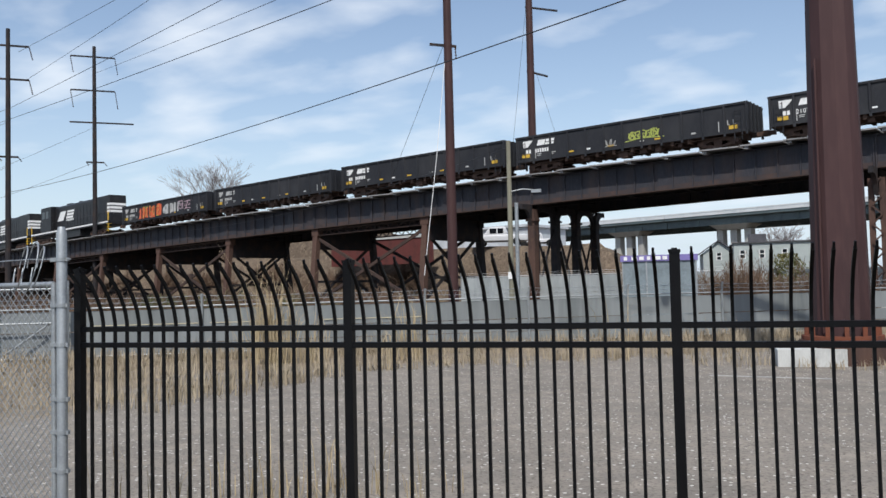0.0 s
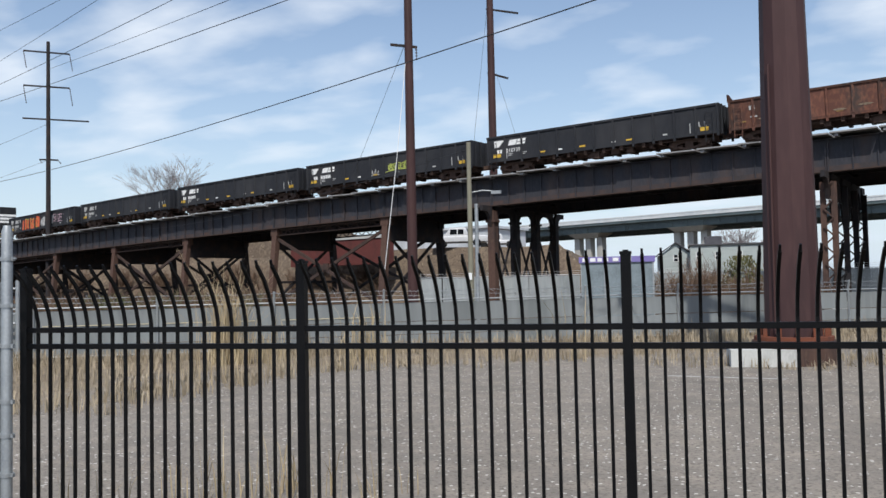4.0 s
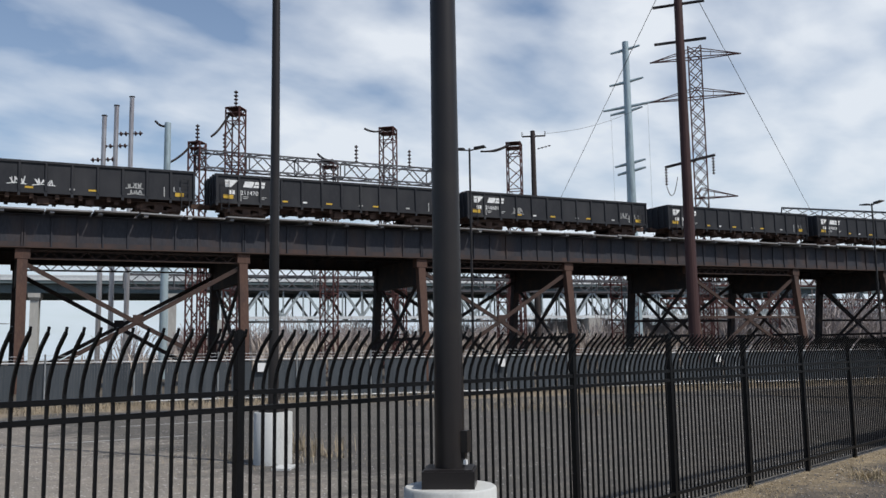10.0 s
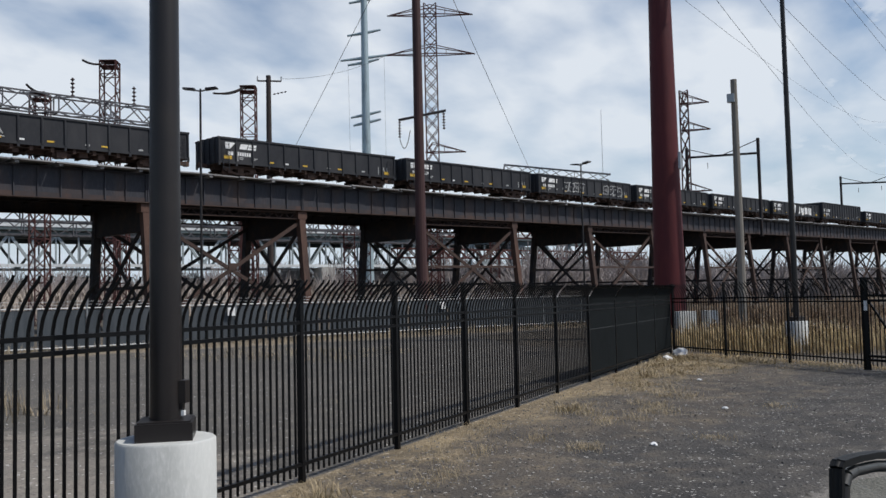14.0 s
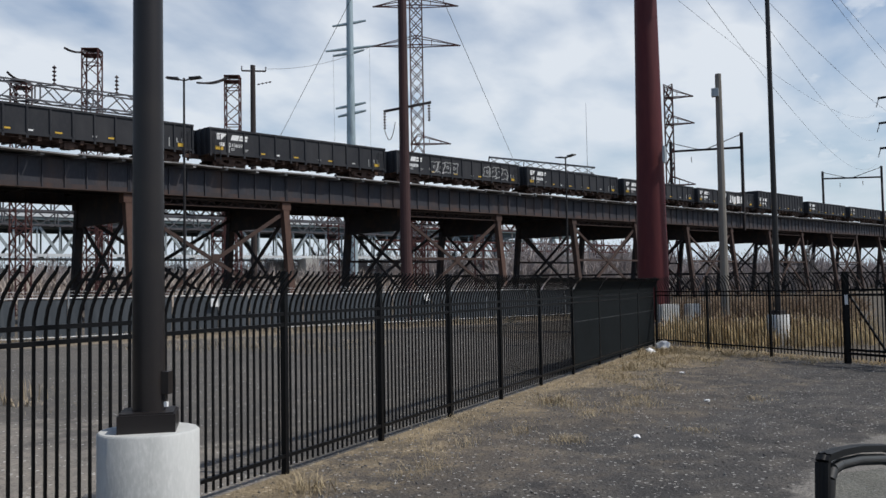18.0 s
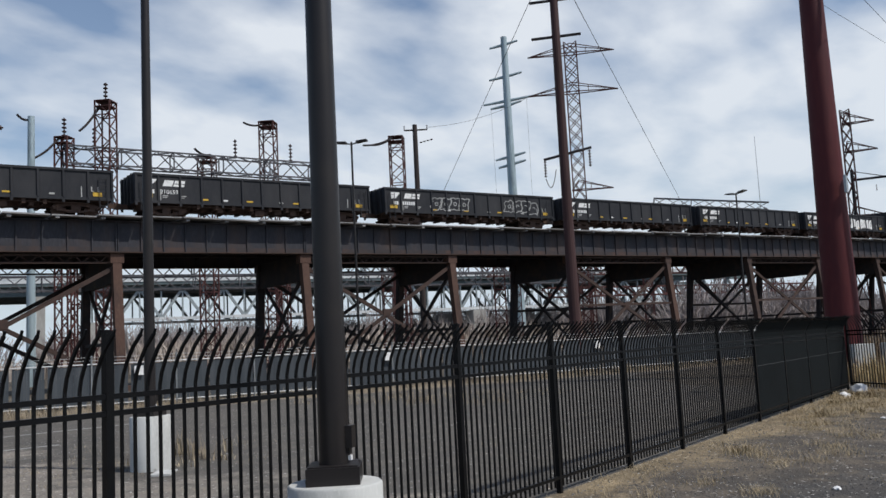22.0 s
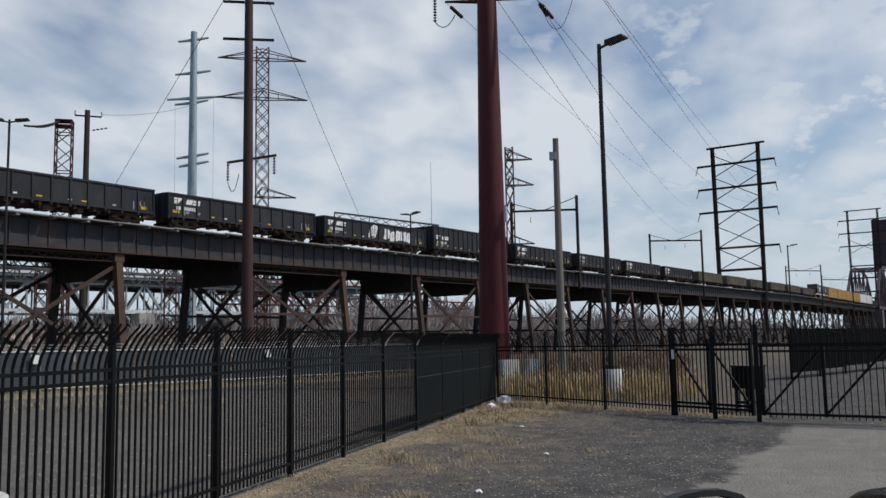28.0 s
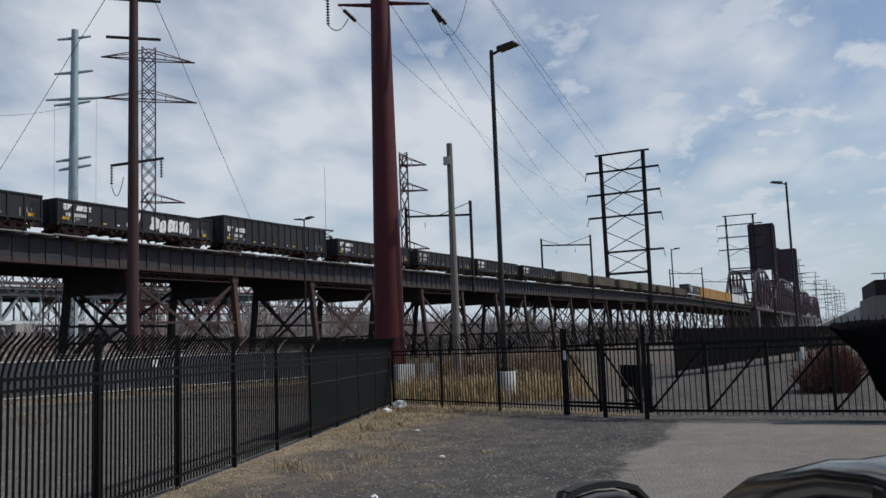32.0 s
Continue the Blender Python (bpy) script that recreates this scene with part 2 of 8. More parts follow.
BLACK_PAINT = material("black_powder_coat", (0.0035, 0.0035, 0.0042), 0.42, spec=0.17, second=(0.006, 0.006, 0.006), third=(0.008, 0.008, 0.009), scale=6, fine=120, bump=0.05)
GALV = material("galvanized_steel", (0.36, 0.38, 0.39), 0.5, 0.6, second=(0.26, 0.28, 0.3), scale=5, fine=60, bump=0.05)
GIRDER = material("sooty_girder_steel", (0.032, 0.033, 0.041), 0.72, second=(0.066, 0.047, 0.042), third=(0.058, 0.058, 0.068), scale=0.9, fine=9, streak=0.3, amount=0.5)
RUST_LEG = material("rusty_brown_steel", (0.085, 0.048, 0.037), 0.85, second=(0.042, 0.03, 0.028), third=(0.13, 0.078, 0.056), scale=1.2, fine=14, streak=0.3)
DARK_STEEL = material("dark_stained_steel", (0.022, 0.02, 0.022), 0.85, second=(0.05, 0.032, 0.026), scale=1.5, fine=12)
BRACE = material("brown_brace_steel", (0.06, 0.038, 0.031), 0.85, second=(0.03, 0.024, 0.023), scale=2, fine=14)
TIE = material("weathered_tie_wood", (0.2, 0.19, 0.19), 0.9, second=(0.1, 0.095, 0.09), third=(0.3, 0.29, 0.28), scale=1.6, fine=20, random=0.25)
RAIL = material("worn_rail", (0.12, 0.09, 0.08), 0.5, 0.6, scale=4)
COR_TEN = material("weathering_steel", (0.056, 0.027, 0.027), 0.62, second=(0.037, 0.019, 0.02), third=(0.078, 0.04, 0.038), scale=1.1, fine=8, streak=0.2, bump=0.05, amount=0.7)
RED_STEEL = material("red_brown_steel", (0.078, 0.011, 0.0135), 0.6, second=(0.046, 0.0085, 0.011), third=(0.105, 0.019, 0.018), scale=0.9, fine=8, streak=0.2, bump=0.05)
BROWN_POLE = material("brown_pole_steel", (0.055, 0.026, 0.025), 0.65, scale=1.2, fine=10, streak=0.2, bump=0.05)
BRONZE = material("dark_bronze_paint", (0.016, 0.013, 0.0125), 0.38, second=(0.023, 0.0185, 0.016), scale=3, fine=60, bump=0.03, spec=0.36)
CONCRETE = material("pale_concrete", (0.5, 0.505, 0.485), 0.85, second=(0.36, 0.365, 0.35), third=(0.57, 0.57, 0.55), scale=2.5, fine=50, bump=0.1, amount=0.5, streak=0.35)
WOOD_POLE = material("grey_green_pole_wood", (0.22, 0.21, 0.16), 0.9, second=(0.14, 0.13, 0.1), scale=2, fine=25, streak=0.12)
DARK_WOOD = material("creosoted_pole_wood", (0.05, 0.04, 0.038), 0.9, scale=2, fine=25, streak=0.12)
WHITE_PAINT = material("white_paint", (0.75, 0.75, 0.74), 0.7, second=(0.6, 0.6, 0.58), scale=4, fine=40, bump=0)
YELLOW_PAINT = material("yellow_paint", (0.6, 0.38, 0.05), 0.7, scale=6, bump=0)
GONDOLA = material("black_gondola_paint", (0.018, 0.0195, 0.024), 0.7, second=(0.038, 0.038, 0.041), third=(0.03, 0.031, 0.036), scale=0.7, fine=10, streak=0.35, amount=0.45, bump=0.06)
GONDOLA_RUST = material("rusty_gondola_steel", (0.085, 0.036, 0.026), 0.85, second=(0.045, 0.032, 0.028), third=(0.2, 0.085, 0.05), scale=1.1, fine=6, streak=0.5, amount=0.6, random=0.5)
TRUCK_STEEL = material("grimy_truck_steel", (0.06, 0.038, 0.03), 0.85, second=(0.11, 0.065, 0.045), scale=3, fine=20)
INSULATOR = material("brown_porcelain", (0.05, 0.03, 0.03), 0.3, flat=True)

SEAM = material("dull_seam_tape", (0.07, 0.075, 0.078), 0.8, flat=True)
MESH_SCREEN = material("dark_green_screen", (0.0075, 0.0098, 0.011), 0.95, spec=0.1, second=(0.005, 0.0066, 0.0073), scale=2, fine=200, bump=0.1)

# ---- ground ----
def sheet(name, outline, z, mat_, label, category="ground", kind="structure"):
    me = bpy.data.meshes.new(name)
    me.from_pydata([(x, y, z) for x, y in outline], [], [tuple(range(len(outline)))])
    me.materials.append(mat_)
    return tagged(new(name, me), label, category, "", kind)


def stony(n, l, g, base, dark, pale, white, white_at, grain, broad):
    """Colour of stony ground: broad stains, grain and small pale chips."""
    def tex(kind, scale, detail=4):
        t = n.new(kind)
        t.inputs["Scale"].default_value = scale
        if kind == "ShaderNodeTexNoise":
            t.inputs["Detail"].default_value = detail
        l.new(g.outputs["Position"], t.inputs["Vector"])
        return t

    def ramp(sock, a, c):
        r = n.new("ShaderNodeValToRGB")
        r.color_ramp.elements[0].position, r.color_ramp.elements[1].position = a, c
        l.new(sock, r.inputs[0])
        return r.outputs[0]

    def compare(op, sock, value):
        c = n.new("ShaderNodeMath")
        c.operation = op
        c.inputs[1].default_value = value
        l.new(sock, c.inputs[0])
        return c.outputs[0]

    n_broad, n_mid, n_grain = tex("ShaderNodeTexNoise", broad, 6), tex("ShaderNodeTexNoise", 2.3, 5), tex("ShaderNodeTexNoise", grain, 3)
    chips = tex("ShaderNodeTexVoronoi", grain * 0.75)
    col = blend(n, l, ramp(n_broad.outputs[0], 0.38, 0.66), base, dark)
    col = blend(n, l, ramp(n_mid.outputs[0], 0.45, 0.75), col, pale)
    col = blend(n, l, ramp(n_grain.outputs[0], 0.5, 0.7), col, tuple(c * 0.55 for c in base))
    sep = n.new("ShaderNodeSeparateColor")
    l.new(chips.outputs["Color"], sep.inputs[0])
    both = n.new("ShaderNodeMath")
    both.operation = "MULTIPLY"
    l.new(compare("GREATER_THAN", sep.outputs[0], white_at + 0.25), both.inputs[0])
    l.new(compare("LESS_THAN", chips.outputs["Distance"], 0.33), both.inputs[1])
    return blend(n, l, both.outputs[0], col, white), n_grain.outputs[0]


def blend(n, l, fac, a, c):
    x = n.new("ShaderNodeMix")
    x.data_type = "RGBA"
    l.new(fac, x.inputs[0])
    for k, v in ((6, a), (7, c)):
        if isinstance(v, tuple):
            x.inputs[k].default_value = (*v, 1)
        else:
            l.new(v, x.inputs[k])
    return x.outputs[2]


def layered(name, palettes, edges=(), rough=0.95):
    """Stony ground in layers. Each further palette lies where its edge function is positive;
    an edge is a list of (a, b, c): the least of a * x + b * y + c, frayed by noise over `fray` metres."""
    m = bpy.data.materials.new(name)
    m.use_nodes = True
    n, l = m.node_tree.nodes, m.node_tree.links
    b = n["Principled BSDF"]
    b.inputs["Roughness"].default_value, b.inputs["Specular IOR Level"].default_value = rough, 0.15
    g = n.new("ShaderNodeNewGeometry")
    sep = n.new("ShaderNodeSeparateXYZ")
    l.new(g.outputs["Position"], sep.inputs[0])

    def calc(op, a, c):
        x = n.new("ShaderNodeMath")
        x.operation = op
        for k, v in enumerate((a, c)):
            if isinstance(v, (int, float)):
                x.inputs[k].default_value = v
            else:
                l.new(v, x.inputs[k])
        return x.outputs[0]

    col, relief = stony(n, l, g, *palettes[0])
    for palette, (mode, lines, fray) in zip(palettes[1:], edges):
        over, _ = stony(n, l, g, *palette)
        value = None
        for a, c, d in lines:
            f = calc("ADD", calc("ADD", calc("MULTIPLY", sep.outputs[0], a), calc("MULTIPLY", sep.outputs[1], c)), d)
            value = f if value is None else calc(mode, value, f)
        for scale, share in ((0.55, 1.0), (3.1, 0.55), (14.0, 0.3)):
            t = n.new("ShaderNodeTexNoise")
            t.inputs["Scale"].default_value, t.inputs["Detail"].default_value = scale, 4
            l.new(g.outputs["Position"], t.inputs["Vector"])
            value = calc("ADD", value, calc("MULTIPLY", calc("SUBTRACT", t.outputs[0], 0.5), fray * share * 3.0))
        mr = n.new("ShaderNodeMapRange")
        mr.interpolation_type = "SMOOTHSTEP"
        mr.inputs["From Min"].default_value, mr.inputs["From Max"].default_value = -fray * 0.35, fray * 0.35
        l.new(value, mr.inputs[0])
        col = blend(n, l, mr.outputs[0], col, over)
    l.new(col, b.inputs["Base Color"])
    bp = n.new("ShaderNodeBump")
    bp.inputs["Strength"].default_value, bp.inputs["Distance"].default_value = 0.75, 0.04
    l.new(relief, bp.inputs["Height"])
    l.new(bp.outputs[0], b.inputs["Normal"])
    return m


def speckled(name, base, dark, pale, white, white_at=0.68, grain=22.0, broad=0.35):
    return layered(name, [(base, dark, pale, white, white_at, grain, broad)])


ASPHALT = ((0.128, 0.119, 0.108), (0.098, 0.093, 0.086), (0.163, 0.147, 0.126), (0.42, 0.41, 0.4), 0.7, 26, 0.25)
SUNLIT_STONY = ((0.25, 0.225, 0.195), (0.192, 0.174, 0.153), (0.305, 0.27, 0.226), (0.58, 0.555, 0.51), 0.63, 26, 0.3)
DARK_GRAVEL = ((0.082, 0.077, 0.073), (0.05, 0.048, 0.047), (0.135, 0.122, 0.105), (0.36, 0.345, 0.32), 0.57, 30, 0.5)
BROWN_SOIL = ((0.115, 0.1, 0.085), (0.08, 0.072, 0.064), (0.2, 0.163, 0.12), (0.4, 0.38, 0.35), 0.64, 28, 0.6)
SMOOTH_DRIVE = ((0.215, 0.2, 0.178), (0.175, 0.163, 0.147), (0.25, 0.232, 0.205), (0.28, 0.27, 0.26), 0.72, 40, 0.3)
STRAWY = ((0.25, 0.205, 0.15), (0.2, 0.165, 0.125), (0.3, 0.245, 0.175), (0.36, 0.31, 0.24), 0.68, 18, 0.6)
DIRT = speckled("dry_dirt", (0.11, 0.095, 0.078), (0.08, 0.07, 0.058), (0.15, 0.125, 0.095), (0.3, 0.27, 0.22), grain=9, broad=0.08)
# worn asphalt, stonier and painted sunlit pale to the west, straw along the two back fences
LOT = layered("worn_lot_surface", [ASPHALT, SUNLIT_STONY, STRAWY], [("MINIMUM", [(-1.0, 0.12, 11.2)], 2.2), ("MAXIMUM", [(-0.486, 0.874, -13.1), (0.443, 0.896, -28.0), (-1.0, -0.2, -4.3)], 1.2)])
# dark gravel, brown soil along the fence, smooth drive to the gate
STRAW_LITTER = ((0.25, 0.197, 0.128), (0.14, 0.115, 0.083), (0.35, 0.277, 0.175), (0.44, 0.37, 0.27), 0.58, 20, 0.9)
# near the gate the drive turns gravel-dark, a painted shade on the ground
YARD = layered("yard_surface", [DARK_GRAVEL, BROWN_SOIL, STRAW_LITTER, SMOOTH_DRIVE], [("MINIMUM", [(0.12, 1.0, 0.9)], 1.7), ("MAXIMUM", [(0.22, 1.0, -3.3), (0.03, 1.0, 0.15)], 1.2), ("MINIMUM", [(-0.27, -1.0, -1.05), (-1.0, 0.5, 25.6)], 0.4)])
sheet("ground", [(-2500, -2500), (2500, -2500), (2500, 2500), (-2500, 2500)], -0.03, DIRT, "brown dry dirt and winter grass reaching the horizon")
sheet("lot", [(-27, 4.6), (-7.5, 0.02), (30.4, 0.02), (31.0, 5.0), (38.0, 10.0), (60, 3.6), (60, 5.6), (11.9, 29.4), (11.5, 26.4)], -0.012, LOT, "grey worn asphalt lot, stonier at one end and coloured paler there for sunlight", "parking lot")
sheet("gravel_yard", [(-8, 0.02), (29.0, 0.02), (24.7, -4.6), (23.2, -6.7), (60.0, -9.0), (60.0, -30), (-8, -30)], -0.006, YARD, "dark gravel yard with a smooth grey drive to the gate", "gravel")

# ---- black ornamental fence ----
PANEL, POST_TOP = 1.83, 1.855


def picket_mesh(bottom=0.06, top=1.85, lean=0.2):
    s = Shape()
    pts = [(0, 0, bottom), (0, 0, 1.5), (0, -0.02, 1.58), (0, -0.06, 1.66), (0, -0.115, 1.74), (0, -lean, top - 0.03)]
    for a, b in zip(pts, pts[1:]):
        s.beam(a, b, 0.017, 0.017, (0, 1, 0))
    s.beam(pts[-1], (0, -lean - 0.012, top), 0.012, 0.012, (0, 1, 0))
    return s


def post_mesh(top=POST_TOP, w=0.052):
    s = Shape()
    s.box((-w / 2, -w / 2, -0.1), (w / 2, w / 2, top - 0.02))
    s.box((-w / 2 - 0.004, -w / 2 - 0.004, top - 0.024), (w / 2 + 0.004, w / 2 + 0.004, top - 0.008))
    s.box((-w / 2 + 0.012, -w / 2 + 0.012, top - 0.008), (w / 2 - 0.012, w / 2 - 0.012, top))
    return s


PICKET = picket_mesh().mesh("picket")
PICKET.materials.append(BLACK_PAINT)
POST = post_mesh().mesh("post")
POST.materials.append(BLACK_PAINT)


# the screen follows the pickets over their outward bend
SCREEN_SIDE = ((0.0, 0.1), (0.0, 1.5), (-0.02, 1.58), (-0.06, 1.66), (-0.115, 1.74), (-0.19, 1.83))


def fence(name, m, posts, label, pitch=0.0915, rails=(1.358, 1.458, 0.16), screened=()):
    """A run of panels between posts at the given places along the line."""
    fe = thing(name, m, label, "fence", "", "structure")
    for x in posts:
        part("post", POST, None, fe).location = (x, 0, 0)
    for a, b in zip(posts, posts[1:]):
        for z in rails:
            s = Shape()
            s.box((a + 0.02, -0.022, z - 0.016), (b - 0.02, 0.022, z + 0.016))
            part("rail", s, BLACK_PAINT, fe)
        n = round((b - a) / pitch)
        for k in range(1, n):
            part("picket", PICKET, None, fe).location = (a + (b - a) * k / n, 0, 0)
        if a in screened:
            s = Shape()
            for k in range(8):
                p, q = a + 0.04 + (b - a - 0.08) * k / 8, a + 0.04 + (b - a - 0.08) * (k + 1) / 8
                zp, zq = 1.86 - 0.03 * math.sin(3.14159 * k / 8), 1.86 - 0.03 * math.sin(3.14159 * (k + 1) / 8)
                y0 = -0.018
                s.add([(x, y0 + bend + g, min(z, top)) for g in (0, 0.006) for x, top in ((p, zp), (q, zq)) for bend, z in SCREEN_SIDE],
                      [(n, n + 6, n + 7, n + 1) for n in range(5)] + [(n + 13, n + 19, n + 18, n + 12) for n in range(5)] + [(5, 11, 23, 17)])
            screen = part("privacy_screen", s, MESH_SCREEN, fe, "dark green mesh privacy screen tied to the pickets")
            part("seam", Shape().box((a + 0.04, y0 - 0.004, 0.98), (b - 0.04, y0, 0.988)), SEAM, screen, "pale seam")
    return fe


# the first eight posts stand closer than the rest
FENCE_POSTS = [-0.06] + [1.83 * k for k in range(1, 8)] + [14.69, 16.56, 18.48, 20.44, 22.43, 24.36, 26.3, 28.3]
fence("fence_long", pose(0, 0, 0), FENCE_POSTS, "black steel fence with outcurved spear pickets round the lot", screened=FENCE_POSTS[11:15])
F2 = math.degrees(math.atan2(-4.75, -4.35))
fence("fence_side", pose(28.35, -0.05, 0.03, 0, 0, F2), [0.06, 2.14, 4.28, 6.36], "black steel fence running from the corner to the gate", 0.1)

# ---- railway viaduct ----
V_TURN = -19.07
VM = pose(15.84, 46.14, 0, 0, 0, V_TURN)
Y_NEAR, Y_FAR, Y_TRACK, DEPTH = -1.1, 8.1, 1.52, 2.1


def deck(s):
    """Height of the tie tops along the line, which climbs to the river."""
    if s < 0:
        return 9.6 + 0.0185 * s
    if s < 260:
        return 9.6 + 0.013 * s
    return 12.98 + 0.004 * (s - 260)


def sway(s):
    """How far the line curves away at its low end."""
    return 0.00088 * (s + 25) ** 2 if s < -25 else 0.0


BENTS_LEFT = [-34.6 - 11.8 * k for k in range(20)]
BENTS_RIGHT = [7.4 + 11.8 * k for k in range(36)]
PIER_ARCH, PIER_LACED = -25.2, -3.9
viaduct = thing("railway_viaduct", VM, "long sooty steel plate girder railway viaduct on rusty braced towers", "viaduct", "", "structure")


FLANGE_RUST = material("rust_stained_plate", (0.043, 0.037, 0.039), 0.8, second=(0.085, 0.05, 0.04), third=(0.062, 0.05, 0.049), scale=1.1, fine=10, streak=0.5, amount=0.6)


def girder(a, b):
    for y, out in ((Y_NEAR, -1), (Y_FAR, 1)):
        s, t = Shape(), Shape()
        top_a, top_b = deck(a) - 0.28, deck(b) - 0.28
        bot_a, bot_b = deck(a) - DEPTH, deck(b) - DEPTH
        # web and flanges
        low = Shape()
        for sh_, (u, w, z0a, z1a, z0b, z1b) in zip((s, low, s), ((-0.01, 0.01, bot_a + 0.05, top_a, bot_b + 0.05, top_b), (-0.21, 0.21, bot_a, bot_a + 0.06, bot_b, bot_b + 0.06), (-0.21, 0.21, top_a - 0.05, top_a, top_b - 0.05, top_b))):
            sh_.add([(a, y + u, z0a), (b, y + u, z0b), (b, y + w, z0b), (a, y + w, z0a), (a, y + u, z1a), (b, y + u, z1b), (b, y + w, z1b), (a, y + w, z1a)],
                  ((0, 3, 2, 1), (4, 5, 6, 7), (0, 1, 5, 4), (1, 2, 6, 5), (2, 3, 7, 6), (3, 0, 4, 7)))
        g = part("girder", s, GIRDER, viaduct)
        band = Shape()
        u, w = sorted((y + out * 0.012, y + out * 0.035))
        band.add([(a, u, bot_a + 0.06), (b, u, bot_b + 0.06), (b, w, bot_b + 0.06), (a, w, bot_a + 0.06), (a, u, bot_a + 0.34), (b, u, bot_b + 0.34), (b, w, bot_b + 0.34), (a, w, bot_a + 0.34)],
                 ((0, 3, 2, 1), (4, 5, 6, 7), (0, 1, 5, 4), (1, 2, 6, 5), (2, 3, 7, 6), (3, 0, 4, 7)))
        part("cover_plate", band, FLANGE_RUST, g, "rust stained cover plate along the bottom edge")
        part("flange", low, BRACE, g, "rusty bottom flange")
        n = max(3, round((b - a) / 1.25))
        for k in range(n + 1):
            x = a + 0.06 + (b - a - 0.12) * k / n
            z = deck(x)
            t.box((x - 0.035, y - 0.1, z - DEPTH + 0.05), (x + 0.035, y + 0.1, z - 0.33))
        part("stiffeners", t, GIRDER, g)
    # inner girders and floor under the tracks
    s = Shape()
    for y in (0.6, 2.5, 4.5, 6.4):
        s.beam((a, y, deck(a) - 0.9), (b, y, deck(b) - 0.9), 0.3, 1.2)
    n = max(2, round((b - a) / 3.9))
    for k in range(n + 1):
        x = a + (b - a) * k / n
        s.beam((x, Y_NEAR, deck(x) - 1.1), (x, Y_FAR, deck(x) - 1.1), 0.2, 0.8)
    s.add([(a, -0.9, deck(a) - 0.36), (b, -0.9, deck(b) - 0.36), (b, 7.9, deck(b) - 0.36), (a, 7.9, deck(a) - 0.36), (a, -0.9, deck(a) - 0.3), (b, -0.9, deck(b) - 0.3), (b, 7.9, deck(b) - 0.3), (a, 7.9, deck(a) - 0.3)], ((0, 3, 2, 1), (4, 5, 6, 7), (0, 1, 5, 4), (2, 3, 7, 6)))
    part("floor_beams", s, DARK_STEEL, viaduct)


def laced(s, p, q, w, h):
    """A beam of two chords with zigzag lacing."""
    p, q = Vector(p), Vector(q)
    n = max(4, round((q - p).length / (h * 1.1)))
    for z in (-h / 2, h / 2):
        s.beam(p + Vector((0, 0, z)), q + Vector((0, 0, z)), w, 0.09)
    for k in range(n):
        a, b = p + (q - p) * (k / n), p + (q - p) * ((k + 1) / n)
        up = h / 2 if k % 2 else -h / 2
        s.beam(a + Vector((0, 0, up)), b - Vector((0, 0, up)), 0.05, 0.06)


LEG_LEAN = 0.11


def leg_foot(s, y, back):
    z = deck(s) - DEPTH
    return Vector((s, y + (LEG_LEAN if back else -LEG_LEAN) * z, 0.0))


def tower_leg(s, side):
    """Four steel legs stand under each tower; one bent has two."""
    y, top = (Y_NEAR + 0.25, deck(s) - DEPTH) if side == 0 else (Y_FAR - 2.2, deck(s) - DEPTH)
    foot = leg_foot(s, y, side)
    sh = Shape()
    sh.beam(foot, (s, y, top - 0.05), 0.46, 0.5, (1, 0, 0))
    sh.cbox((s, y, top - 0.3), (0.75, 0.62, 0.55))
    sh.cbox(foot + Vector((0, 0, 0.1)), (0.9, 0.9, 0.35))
    # near legs are brown, far legs take the darker steel colour
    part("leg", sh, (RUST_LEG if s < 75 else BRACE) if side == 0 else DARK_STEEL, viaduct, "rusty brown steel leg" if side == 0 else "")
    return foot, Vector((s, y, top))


def bent(s):
    legs = [tower_leg(s, 0), tower_leg(s, 1)]
    (f0, t0), (f1, t1) = legs
    sh = Shape()
    sh.beam(t0 - Vector((0, 0, 0.85)), t1 - Vector((0, 0, 0.85)), 0.35, 1.7)
    part("cross_girder", sh, DARK_STEEL, viaduct)
    for a, b in ((f0.lerp(t0, 0.06), t1 - Vector((0, 0, 1.2))), (f1.lerp(t1, 0.06), t0 - Vector((0, 0, 1.2)))):
        sh = Shape()
        sh.beam(a, b, 0.16, 0.2)
        part("brace", sh, DARK_STEEL, viaduct)
    sh = Shape()
    sh.beam(f0.lerp(t0, 0.34), f1.lerp(t1, 0.34), 0.16, 0.2)
    part("strut", sh, DARK_STEEL, viaduct)
    return legs


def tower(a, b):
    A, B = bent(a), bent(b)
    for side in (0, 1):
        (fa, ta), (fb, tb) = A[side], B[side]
        # braces likewise: brown on the near face, darker on the far one
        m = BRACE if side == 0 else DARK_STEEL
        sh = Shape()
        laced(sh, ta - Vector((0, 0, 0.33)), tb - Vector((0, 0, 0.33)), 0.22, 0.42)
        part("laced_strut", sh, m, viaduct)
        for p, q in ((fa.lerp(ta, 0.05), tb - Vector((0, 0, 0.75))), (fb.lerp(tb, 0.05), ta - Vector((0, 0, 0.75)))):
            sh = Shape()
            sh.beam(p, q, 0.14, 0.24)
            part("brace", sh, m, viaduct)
        sh = Shape()
        c = fa.lerp(ta, 0.5).lerp(fb.lerp(tb, 0.5), 0.5)
        sh.cbox(c, (0.55, 0.16, 0.5))
        part("gusset", sh, m, viaduct)
        if a > 50:
            sh = Shape()
            sh.beam(fa.lerp(ta, 0.51), fb.lerp(tb, 0.51), 0.14, 0.2)
            part("strut", sh, m, viaduct)


